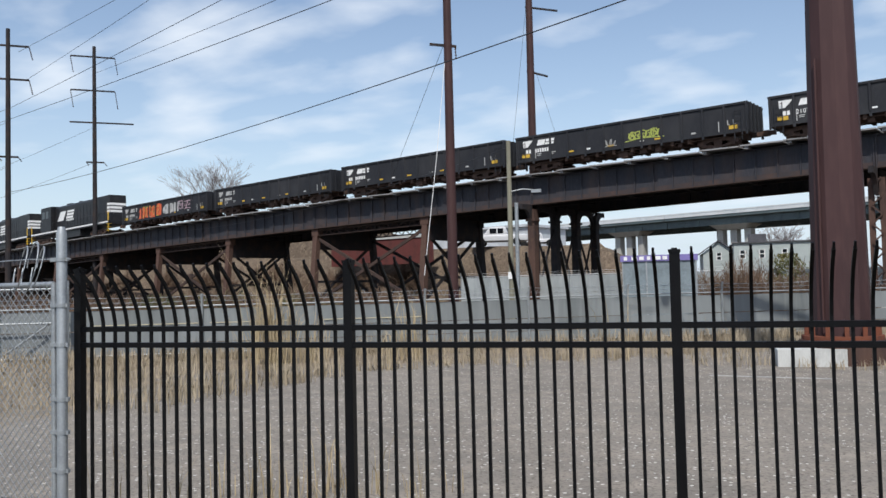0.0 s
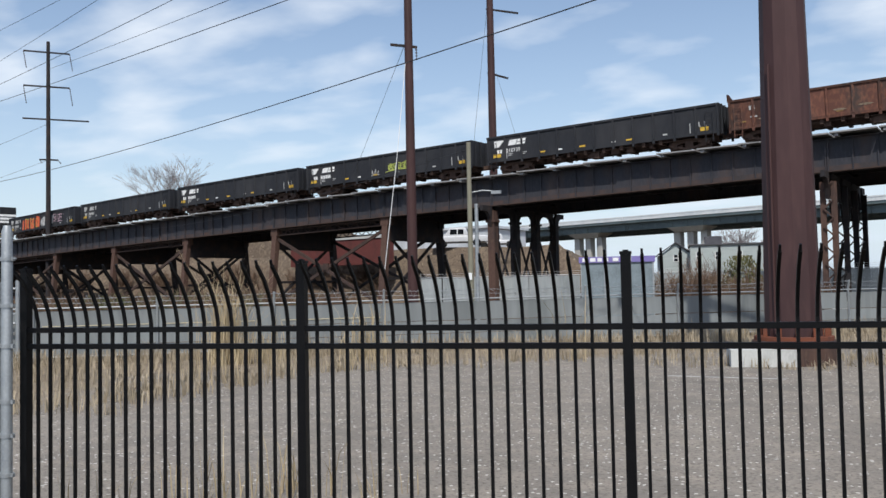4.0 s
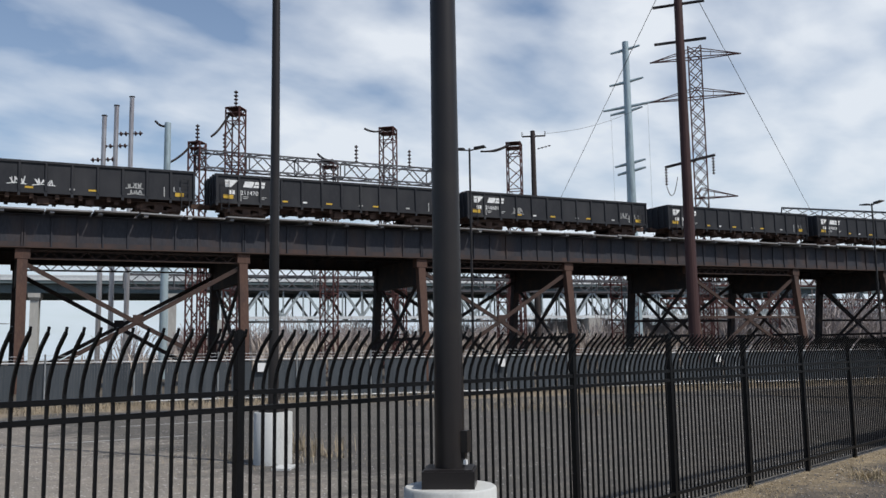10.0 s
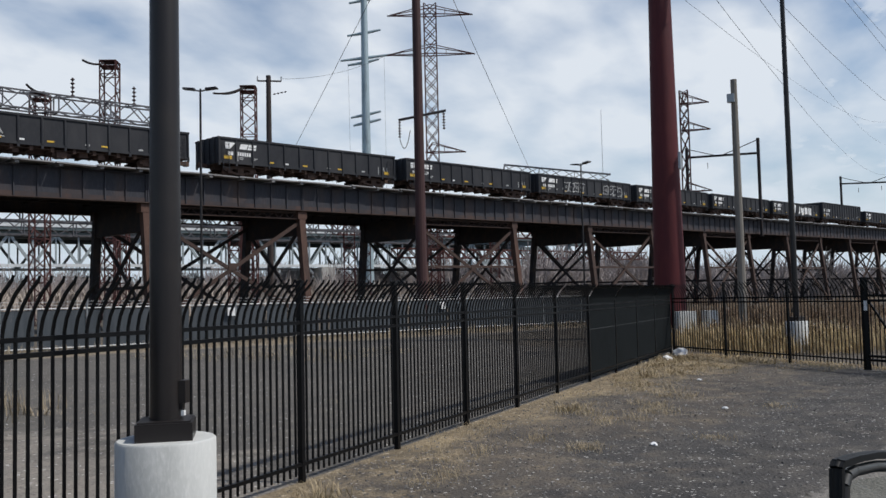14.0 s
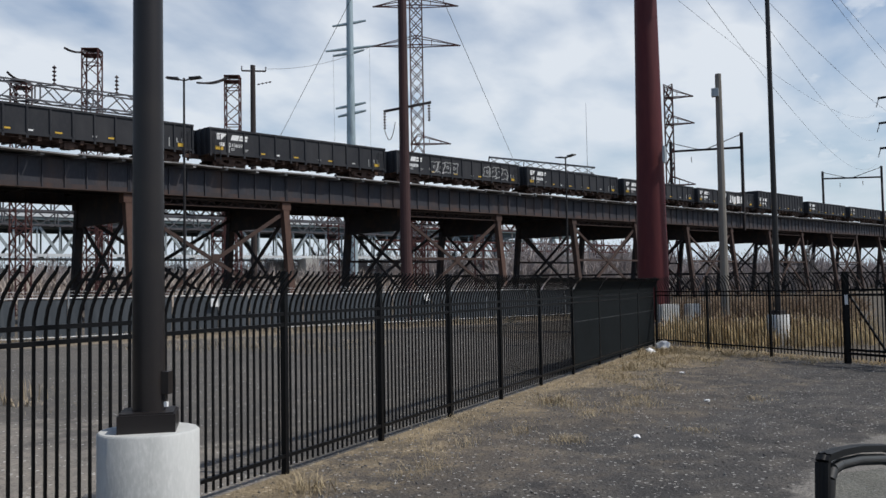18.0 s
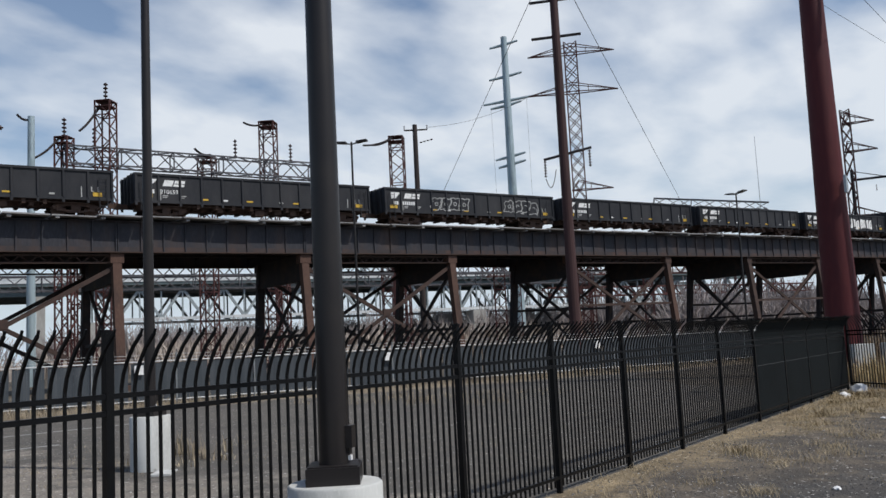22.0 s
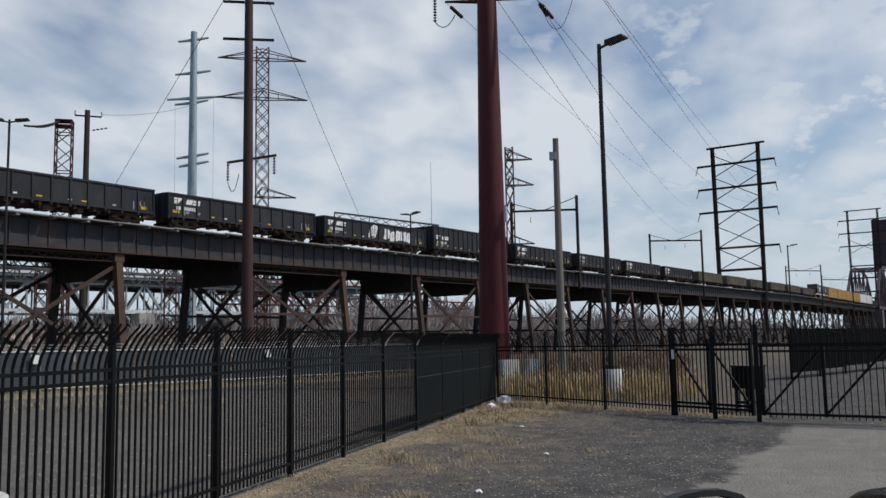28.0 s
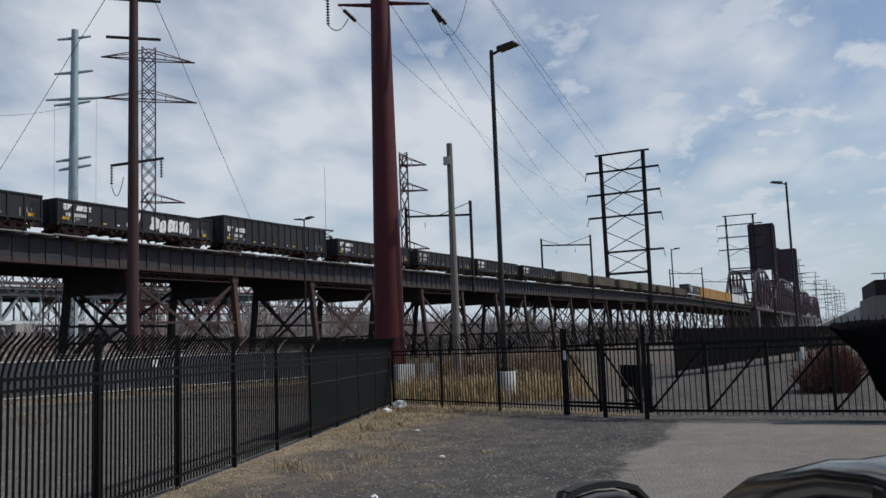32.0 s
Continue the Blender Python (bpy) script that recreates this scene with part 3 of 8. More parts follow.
def arch_pier(s, laced_legs):
    """A bent of four upright columns with curved knees; the other kind is laced."""
    ys = (Y_NEAR, 2.2, 5.5, 8.9) if laced_legs else (Y_NEAR, 1.95, 5.0, 8.0)
    for k, y in enumerate(ys):
        top = deck(s) - DEPTH
        sh = Shape()
        if laced_legs:
            for dx in (-0.28, 0.28):
                sh.beam((s + dx, y, -0.1), (s + dx, y, top - 0.5), 0.12, 0.3, (1, 0, 0))
            n = 14
            for i in range(n):
                z0, z1 = (top - 0.5) * i / n, (top - 0.5) * (i + 1) / n
                d = 0.25 if i % 2 else -0.25
                sh.beam((s - d, y - 0.14, z0), (s + d, y - 0.14, z1), 0.05, 0.08, (1, 0, 0))
        else:
            sh.box((s - 0.26, y - 0.26, -0.1), (s + 0.26, y + 0.26, top - 0.3))
            sh.box((s - 0.36, y - 0.34, top - 1.1), (s + 0.36, y + 0.34, top - 0.95))
        # first column brown, those behind it darker
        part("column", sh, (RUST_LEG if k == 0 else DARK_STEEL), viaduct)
        if k:
            sh = Shape()
            y0, w = ys[k - 1] + 0.25, y - ys[k - 1] - 0.5
            # plate with an arched underside
            n = 10
            for i in range(n):
                u0, u1 = i / n, (i + 1) / n
                h0, h1 = top - 0.35 - 1.1 * (2 * u0 - 1) ** 4, top - 0.35 - 1.1 * (2 * u1 - 1) ** 4
                sh.add([(s - 0.12, y0 + w * u0, h0), (s - 0.12, y0 + w * u1, h1), (s - 0.12, y0 + w * u1, top), (s - 0.12, y0 + w * u0, top),
                        (s + 0.12, y0 + w * u0, h0), (s + 0.12, y0 + w * u1, h1), (s + 0.12, y0 + w * u1, top), (s + 0.12, y0 + w * u0, top)],
                       ((3, 2, 1, 0), (4, 5, 6, 7), (0, 1, 5, 4), (2, 3, 7, 6)))
            part("arched_knee", sh, DARK_STEEL, viaduct)
            for p, q in (((s, y0, 0.6), (s, y0 + w, top - 1.5)), ((s, y0 + w, 0.6), (s, y0, top - 1.5))):
                sh = Shape()
                sh.beam(p, q, 0.1, 0.14)
                part("brace", sh, DARK_STEEL, viaduct)
    for e, way in ((ys[0] - 0.25, -1), (ys[-1] + 0.25, 1)):
        sh = Shape()
        for i in range(6):
            u0, u1 = i / 6, (i + 1) / 6
            h0, h1 = top - 0.35 - 1.1 * (1 - u0) ** 4, top - 0.35 - 1.1 * (1 - u1) ** 4
            a, b = e + way * 1.2 * u0, e + way * 1.2 * u1
            sh.add([(s + dx, y, z) for dx in (-0.12, 0.12) for y, z in ((a, h0), (b, h1), (b, top), (a, top))], ((3, 2, 1, 0), (4, 5, 6, 7), (0, 1, 5, 4), (2, 3, 7, 6), (1, 2, 6, 5)))
        part("half_arch", sh, DARK_STEEL, viaduct)
    sh = Shape()
    sh.box((s - 0.4, Y_NEAR - 0.35, -0.1), (s + 0.4, Y_FAR + 0.3, 0.35))
    part("footing", sh, CONCRETE, viaduct)


edges = sorted(BENTS_LEFT + [PIER_ARCH, PIER_LACED] + BENTS_RIGHT)
for a, b in zip(edges, edges[1:]):
    girder(a, b)
for k in range(0, len(BENTS_LEFT), 2):
    tower(BENTS_LEFT[k + 1], BENTS_LEFT[k])
for k in range(0, len(BENTS_RIGHT) - 1, 2):
    tower(BENTS_RIGHT[k], BENTS_RIGHT[k + 1])
arch_pier(PIER_ARCH, False)
arch_pier(PIER_LACED, True)

# ties, walkway and rails
# plank wood coloured paler than the ties to show full sun on it
BOARD = material("sunlit_walkway_plank", (0.27, 0.265, 0.265), 0.85, second=(0.13, 0.127, 0.125), third=(0.36, 0.355, 0.35), scale=0.7, fine=16)
rng = random.Random(5)
ties, walk_boards, rails = Shape(), Shape(), Shape()
x = -258.0
while x < 421:
    z = deck(x)
    for y0, y1 in ((-0.1, 3.1), (3.9, 7.1)):
        ties.box((x, y0, z - 0.28), (x + 0.24, y1, z))
    x += 0.56
x = -258.0
while x < 421:
    w = 2.4
    z = deck(x + w / 2)
    dz = rng.uniform(-0.03, 0.03)
    tilt = rng.uniform(-0.05, 0.05)
    edge = -1.9 + rng.uniform(-0.06, 0.06)
    walk_boards.box((x, edge, z - 0.14 + dz), (x + w - 0.06 - abs(tilt), -0.12, z - 0.06 + dz), Matrix.Translation((x, 0, z)) @ Matrix.Rotation(tilt * 0.35, 4, "Y") @ Matrix.Translation((-x, 0, -z)))
    walk_boards.box((x + 0.2, -1.8, z - 0.29), (x + 0.42, 0.0, z - 0.14))
    walk_boards.box((x, 7.2, z - 0.14), (x + w - 0.1, 8.4, z - 0.06))
    x += w
for yc in (Y_TRACK, Y_TRACK + 3.96):
    for dy in (-0.75, 0.75):
        for a, b in zip(range(-255, 420, 15), range(-240, 435, 15)):
            rails.beam((a, yc + dy, deck(a) + 0.08), (b, yc + dy, deck(b) + 0.08), 0.075, 0.16)
tagged(part("ties", ties, TIE, viaduct), kind="stuff")
tagged(part("walkway_boards", walk_boards, BOARD, viaduct), kind="stuff")
part("rails", rails, RAIL, viaduct)
for ob in viaduct.children_recursive:
    for v in ob.data.vertices:
        v.co.y += sway(v.co.x)

# ---- freight train ----
HALF, WIDE, TOP, SILL = 8.1, 1.52, 2.72, 0.92
PITCH, FIRST = 17.4, 7.1


def truck(parent, x):
    """A two-axle truck: side frames, bolster, wheelsets."""
    t = part("truck", Shape().cbox((x, 0, 0.55), (0.5, 2.2, 0.3)), TRUCK_STEEL, parent)
    for y in (-1.0, 1.0):
        s = Shape()
        for a, b, h in (((-1.25, 0.5), (-0.55, 0.72), 0.22), ((1.25, 0.5), (0.55, 0.72), 0.22), ((-0.55, 0.72), (0.55, 0.72), 0.2), ((-0.95, 0.45), (-0.35, 0.3), 0.14), ((0.95, 0.45), (0.35, 0.3), 0.14), ((-0.35, 0.3), (0.35, 0.3), 0.14)):
            s.beam((x + a[0], y, a[1]), (x + b[0], y, b[1]), 0.14, h)
        s.cbox((x, y, 0.5), (0.5, 0.16, 0.3))
        for d in (-0.9, 0.9):
            s.cbox((x + d, y, 0.46), (0.3, 0.2, 0.3))
        part("side_frame", s, TRUCK_STEEL, t)
    for d in (-0.89, 0.89):
        s = Shape()
        s.tube([(x + d, -0.7, 0.42), (x + d, 0.7, 0.42)], 0.08, 8)
        for y in (-0.75, 0.75):
            s.tube([(x + d, y - 0.06, 0.42), (x + d, y + 0.06, 0.42)], 0.42, 18)
        part("wheelset", s, TRUCK_STEEL, t)


def coupler(parent, x):
    s = Shape()
    d = 1 if x > 0 else -1
    s.box((min(x, x + d * 0.5), -0.12, 0.72), (max(x, x + d * 0.5), 0.12, 0.98))
    s.cbox((x + d * 0.52, 0, 0.85), (0.28, 0.34, 0.34))
    part("coupler", s, TRUCK_STEEL, parent)


def gondola(name, body_mat, label, tall_ends=False, ribs=13, top=TOP):
    car = thing(name, VM, label, "freight car", "cars of the freight train")
    s = Shape()
    s.box((-HALF + 0.1, -WIDE + 0.1, 0.95), (HALF - 0.1, WIDE - 0.1, 1.08))
    s.box((-HALF + 0.4, -0.3, 0.6), (HALF - 0.4, 0.3, 0.95))
    for x in (-4.3, -3.1, -2.0, -0.8, 0.5, 1.7, 3.2, 4.3):
        s.box((x, -WIDE + 0.15, 0.66), (x + 0.2, WIDE - 0.15, 0.95))
    for x, w, z in ((-2.9, 0.35, 0.5), (-0.4, 0.6, 0.38), (2.1, 0.4, 0.45), (3.6, 0.25, 0.55)):
        s.box((x, -1.2, z), (x + w, -0.5, 0.72))
    part("underframe", s, TRUCK_STEEL, car)
    for d in (-1, 1):
        s = Shape()
        y0, y1 = sorted((d * (WIDE - 0.08), d * (WIDE - 0.1 + 0.03)))
        if tall_ends and d < 0:
            # separate sheets between the ribs, each weathered in its own way
            for k in range(ribs - 1):
                a, b = [-HALF + 0.08 + (2 * HALF - 0.16) * j / (ribs - 1) for j in (k, k + 1)]
                part("side_panel", Shape().box((a, y0, SILL + 0.1), (b, y1, top - 0.1)), body_mat, car)
        else:
            s.box((-HALF, y0, SILL + 0.1), (HALF, y1, top - 0.1))
            part("side_panel", s, body_mat, car)
        s = Shape()
        s.box((-HALF - 0.02, min(d * (WIDE - 0.14), d * WIDE), top - 0.13), (HALF + 0.02, max(d * (WIDE - 0.14), d * WIDE), top))
        part("top_chord", s, body_mat, car)
        s = Shape()
        s.box((-HALF, min(d * (WIDE - 0.14), d * (WIDE - 0.01)), SILL), (HALF, max(d * (WIDE - 0.14), d * (WIDE - 0.01)), SILL + 0.16))
        part("side_sill", s, body_mat, car)
        joined = Shape()
        for k in range(ribs):
            x = -HALF + 0.08 + (2 * HALF - 0.16) * k / (ribs - 1)
            s = Shape() if d < 0 else joined
            ya, yb = d * (WIDE - 0.07), d * (WIDE + 0.02)
            s.add([(x - 0.09, ya, SILL + 0.05), (x + 0.09, ya, SILL + 0.05), (x + 0.045, yb, SILL + 0.12), (x - 0.045, yb, SILL + 0.12), (x - 0.09, ya, top - 0.13), (x + 0.09, ya, top - 0.13), (x + 0.045, yb, top - 0.13), (x - 0.045, yb, top - 0.13)],
                  ((0, 3, 2, 1), (4, 5, 6, 7), (0, 1, 5, 4), (1, 2, 6, 5), (2, 3, 7, 6), (3, 0, 4, 7)))
            s.box((x - 0.07, min(ya, yb), SILL - 0.16), (x + 0.07, max(ya, yb), SILL + 0.06))
            if d < 0:
                part("rib", s, body_mat, car)
        if d > 0:
            tagged(part("ribs", joined, body_mat, car), kind="stuff")
        s = Shape()
        rise = 0.36 if tall_ends else 0.0
        x0, x1 = sorted((d * HALF, d * (HALF - 0.06)))
        s.box((x0, -WIDE + 0.1, SILL), (x1, WIDE - 0.1, top))
        for y in (-1.0, -0.35, 0.35, 1.0):
            part("end_post", Shape().box((min(d * (HALF + 0.002), d * (HALF + 0.09)), y - 0.06, SILL), (max(d * (HALF + 0.002), d * (HALF + 0.09)), y + 0.06, top)), body_mat, car)
        if tall_ends:
            for y in (-WIDE + 0.02, WIDE - 0.18):
                xs = sorted((d * (HALF - 0.28), d * (HALF + 0.04)))
                s.add([(xs[0], y, top), (xs[1], y, top), (xs[1], y + 0.16, top), (xs[0], y + 0.16, top)] + [(d * HALF - 0.05, y, top + rise), (d * HALF + 0.05, y, top + rise), (d * HALF + 0.05, y + 0.16, top + rise), (d * HALF - 0.05, y + 0.16, top + rise)],
                      ((0, 3, 2, 1), (4, 5, 6, 7), (0, 1, 5, 4), (1, 2, 6, 5), (2, 3, 7, 6), (3, 0, 4, 7)))
            s.box((x0, -WIDE, top), (x1, WIDE, top + 0.1))
        part("end_wall", s, body_mat, car)
        s = Shape()
        for z in (0.6, 1.0, 1.4, 1.8, 2.2):
            s.tube([(d * (HALF - 0.35), -WIDE - 0.06, z), (d * (HALF - 0.8), -WIDE - 0.06, z)], 0.016, 5)
        for x in (0.35, 0.8):
            s.box((d * (HALF - x) - 0.02, -WIDE - 0.07, 0.45), (d * (HALF - x) + 0.02, -WIDE - 0.04, 2.3))
        part("ladder", s, body_mat, car)
        coupler(car, d * (HALF + 0.05))
        truck(car, d * 6.1)
    s = Shape()
    s.tube([(-0.6, -0.9, 0.62), (0.5, -0.9, 0.62)], 0.19, 10)
    s.box((1.0, -1.1, 0.5), (1.5, -0.7, 0.8))
    s.tube([(-6.5, -1.25, 0.78), (6.5, -1.25, 0.78)], 0.03, 5)
    part("brake_gear", s, TRUCK_STEEL, car)
    return car


Y_PAINT = -WIDE + 0.054  # lies just proud of the side panel


def mark(car, name, pts, mat_, label=""):
    """A flat painted patch on the near side; pts are outlines of x and height."""
    s = Shape()
    for outline in pts:
        n = len(outline)
        front, back = [(x, Y_PAINT - 0.004, z) for x, z in outline], [(x, Y_PAINT + 0.012, z) for x, z in outline]
        s.add(front + back, [tuple(range(n))] + [(i, n + i, n + (i + 1) % n, (i + 1) % n) for i in range(n)])
    return part(name, s, mat_, car, label)


def rect(x, z, w, h, slant=0.0):
    return [(x, z), (x + w, z), (x + w + slant, z + h), (x + slant, z + h)]


def stamp(car, name, pts, mat_, label=""):
    """Small painted marks that only read as one patch."""
    return tagged(mark(car, name, pts, mat_, label), kind="stuff")


def railroad_marks(car, number=None, dim=False):
    """The white emblems, number, reporting bars and yellow patches of the black gondolas."""
    mat_ = FADED_WHITE if dim else WHITE_PAINT
    e = 0.42  # the marks stand close to the leading end
    mark(car, "emblem", [[(-7.08 - e, 1.93), (-6.75 - e, 1.93), (-6.28 - e, 2.38), (-7.1 - e, 2.38)]], mat_, "white slanted emblem")
    stamp(car, "striped_emblem", [[(-6.0 - e, 1.97), (-5.42 - e, 1.97), (-5.28 - e, 2.34), (-5.86 - e, 2.34)], [(-5.36 - e, 1.97), (-4.68 - e, 1.97), (-4.64 - e, 2.11), (-5.3 - e, 2.11)], [(-5.28 - e, 2.16), (-4.64 - e, 2.16), (-4.6 - e, 2.34), (-5.22 - e, 2.34)]], mat_, "white slanted stripes emblem")
    if number:
        for k, ch in enumerate(number):
            lettering(ch, 0.36, "digit", mat_, car, pose(-6.57 + 0.185 * k, Y_PAINT - 0.004, 1.5, 90, 0, 0))
    else:
        stamp(car, "number_mark", [rect(-6.56 + 0.185 * k, 1.5, 0.12, 0.25) for k in range(6)], mat_)
    stamp(car, "reporting_mark", [rect(-7.3, 1.5, 0.17, 0.25), rect(-7.07, 1.5, 0.15, 0.25)], mat_)
    stamp(car, "data_mark", [rect(-6.0 - e, 1.36, 0.34, 0.05), rect(-6.0 - e, 1.26, 0.28, 0.05), rect(-4.98 - e, 1.36, 0.44, 0.05), rect(-4.98 - e, 1.26, 0.3, 0.05), rect(-6.15 - e, 1.08, 0.05, 0.7)], FADED_WHITE)
    mark(car, "yellow_patch", [rect(-7.2 - e, 1.22, 0.6, 0.24)], YELLOW_PAINT, "faded yellow patch")
    for x, mat_r in ((-4.0, YELLOW_PAINT), (-2.6, mat_), (-1.05, YELLOW_PAINT), (1.2, FADED_WHITE), (2.2, YELLOW_PAINT), (4.6, FADED_WHITE)):
        mark(car, "reflector", [rect(x, 1.18, 0.42 if mat_r is YELLOW_PAINT else 0.28, 0.1)], mat_r)
    mark(car, "yellow_patch", [rect(6.95, 1.16, 0.5, 0.22)], YELLOW_PAINT)
    stamp(car, "stencil", [rect(6.85, 1.42, 0.06, 0.3), rect(7.2, 1.42, 0.06, 0.3), rect(6.85, 1.42, 0.14, 0.06), rect(7.2, 1.42, 0.14, 0.06), rect(6.3, 1.1, 0.05, 0.6)], FADED_WHITE)


def stroke(pts, t):
    out = []
    for a, b in zip(pts, pts[1:]):
        d = Vector((b[0] - a[0], b[1] - a[1]))
        if d.length < 0.01:
            continue
        n, e = Vector((-d.y, d.x)).normalized() * t / 2, d.normalized() * t * 0.35
        out.append([(a[0] + n.x - e.x, a[1] + n.y - e.y), (a[0] - n.x - e.x, a[1] - n.y - e.y), (b[0] - n.x + e.x, b[1] - n.y + e.y), (b[0] + n.x + e.x, b[1] + n.y + e.y)])
    return out


def graffiti(car, x, z, w, h, mat_, seed, style="outline"):
    """Spray paint of no readable word: bubble outlines, filled bubbles or a scribbled tag."""
    r = random.Random(seed)
    shapes = []
    letters = max(3, round(w / (h * 0.72)))
    for k in range(letters):
        cx, lw, dz = x + w * (k + 0.5) / letters, w / letters * 0.62, r.uniform(-0.08, 0.08) * h
        if style == "tag":
            pts = [(cx + lw * r.uniform(-0.8, 0.8) + 0.12 * h * j / 5, z + dz + h * (j % 2 * r.uniform(0.6, 1.0) + (1 - j % 2) * r.uniform(0.0, 0.35))) for j in range(5)]
            shapes += stroke(pts, 0.05)
            continue
        ring_ = []
        lobes, ph = r.choice((3, 4, 5)), r.uniform(0, 6.28)
        for i in range(16):
            a = 6.2832 * i / 16
            q = 1 + 0.22 * math.sin(lobes * a + ph) + r.uniform(-0.05, 0.05)
            # squarish bubble letters that lean to the right
            c_, s_ = math.cos(a), math.sin(a)
            sq = 1 / max(abs(c_), abs(s_)) ** 0.6
            u, v_ = c_ * q * sq * 0.85, s_ * min(1.0, q) * sq * 0.85
            ring_.append((cx + lw * u + 0.12 * h * v_, z + h * 0.5 + dz + h * 0.5 * v_))
        if style == "filled":
            shapes.append(ring_)
            continue
        shapes += stroke(ring_ + ring_[:1], 0.06)
        hole = [(cx + lw * 0.28 * math.cos(b) + 0.02, z + h * 0.5 + dz + h * 0.12 * math.sin(b) + r.uniform(-0.02, 0.02)) for b in (0, 1.2, 2.6, 3.9, 5.2, 6.28)]
        shapes += stroke(hole[: r.randint(3, 6)], 0.05)
    if style == "tag":
        shapes += stroke([(x - 0.1 * w, z - 0.05 * h), (x + w * 0.4, z + 0.12 * h), (x + w * 1.1, z - 0.02 * h)], 0.045)
    ob = stamp(car, "graffiti", shapes, mat_, "loose spray painted graffiti")
    if style == "filled":
        ob["label"] = "bold spray painted bubble graffiti"
        dark = []
        for k in range(1, letters):
            cx = x + w * k / letters
            dark += stroke([(cx - 0.06 * h, z), (cx + r.uniform(-0.08, 0.08), z + h * 0.5), (cx + 0.08 * h, z + h)], 0.07)
        for k in range(letters):
            cx = x + w * (k + 0.5) / letters
            dark += stroke([(cx - 0.1, z + h * 0.35), (cx + 0.06, z + h * 0.55), (cx - 0.04, z + h * 0.7)], 0.06)
        s = Shape()
        for o in dark:
            s.add([(px, Y_PAINT - 0.009, pz) for px, pz in o], [(0, 1, 2, 3)])
        tagged(part("graffiti_outline", s, RUBBER_BLACK, car), kind="stuff")
    return ob


RUBBER_BLACK = material("black_spray", (0.012, 0.012, 0.014), 0.7, flat=True)
FADED_WHITE = material("faded_white_paint", (0.42, 0.42, 0.41), 0.8, second=(0.2, 0.2, 0.2), scale=3, fine=30, bump=0)
DULL_YELLOW = material("dulled_yellow_paint", (0.22, 0.135, 0.05), 0.85, second=(0.11, 0.06, 0.03), scale=5, fine=25, bump=0)
RUST_BLOT = material("raw_rust", (0.17, 0.055, 0.032), 0.9, second=(0.08, 0.036, 0.026), scale=2.5, fine=12, bump=0)
SCUFF = material("scuffed_pale_paint", (0.2, 0.155, 0.11), 0.9, second=(0.09, 0.06, 0.045), scale=4, fine=20, bump=0)
PINK = material("pink_spray", (0.5, 0.35, 0.4), 0.7, flat=True)
ORANGE = material("orange_spray", (0.6, 0.12, 0.05), 0.7, flat=True)
LIME = material("lime_spray", (0.45, 0.5, 0.12), 0.7, flat=True)
TAN_CAR = material("tan_gondola_paint", (0.115, 0.095, 0.072), 0.8, second=(0.06, 0.048, 0.04), scale=0.8, fine=10, streak=0.4)
YELLOW_CAR = material("yellow_car_paint", (0.46, 0.28, 0.1), 0.75, second=(0.33, 0.19, 0.08), scale=0.8, fine=10, streak=0.3)
LOCO_BLACK = material("black_locomotive_paint", (0.014, 0.014, 0.016), 0.45, second=(0.03, 0.028, 0.028), scale=1.2, fine=16)
DARK_GLASS = material("dark_cab_glass", (0.01, 0.012, 0.015), 0.08, flat=True, spec=0.6)

black_car = gondola("gondola", GONDOLA, "black steel gondola freight car with white marks on the viaduct")
rusty_car = gondola("gondola", GONDOLA_RUST, "rust brown gondola with tall end posts and faded marks", True)
train = []  # (thing, place of the car's middle in the train)


def middle(k):
    """Place of a car in the train; the couplings are not all stretched alike."""
    slack = 0.95 if k < -2 else 0.65 if k < 0 else 0.0 if k < 5 else 0.95 if k < 11 else 1.25
    return FIRST + PITCH * k + HALF + slack + max(0, k - 11) * 1.0 + max(0, k - 15) * 1.6


def put(car, k):
    train.append((car, middle(k)))
    return car


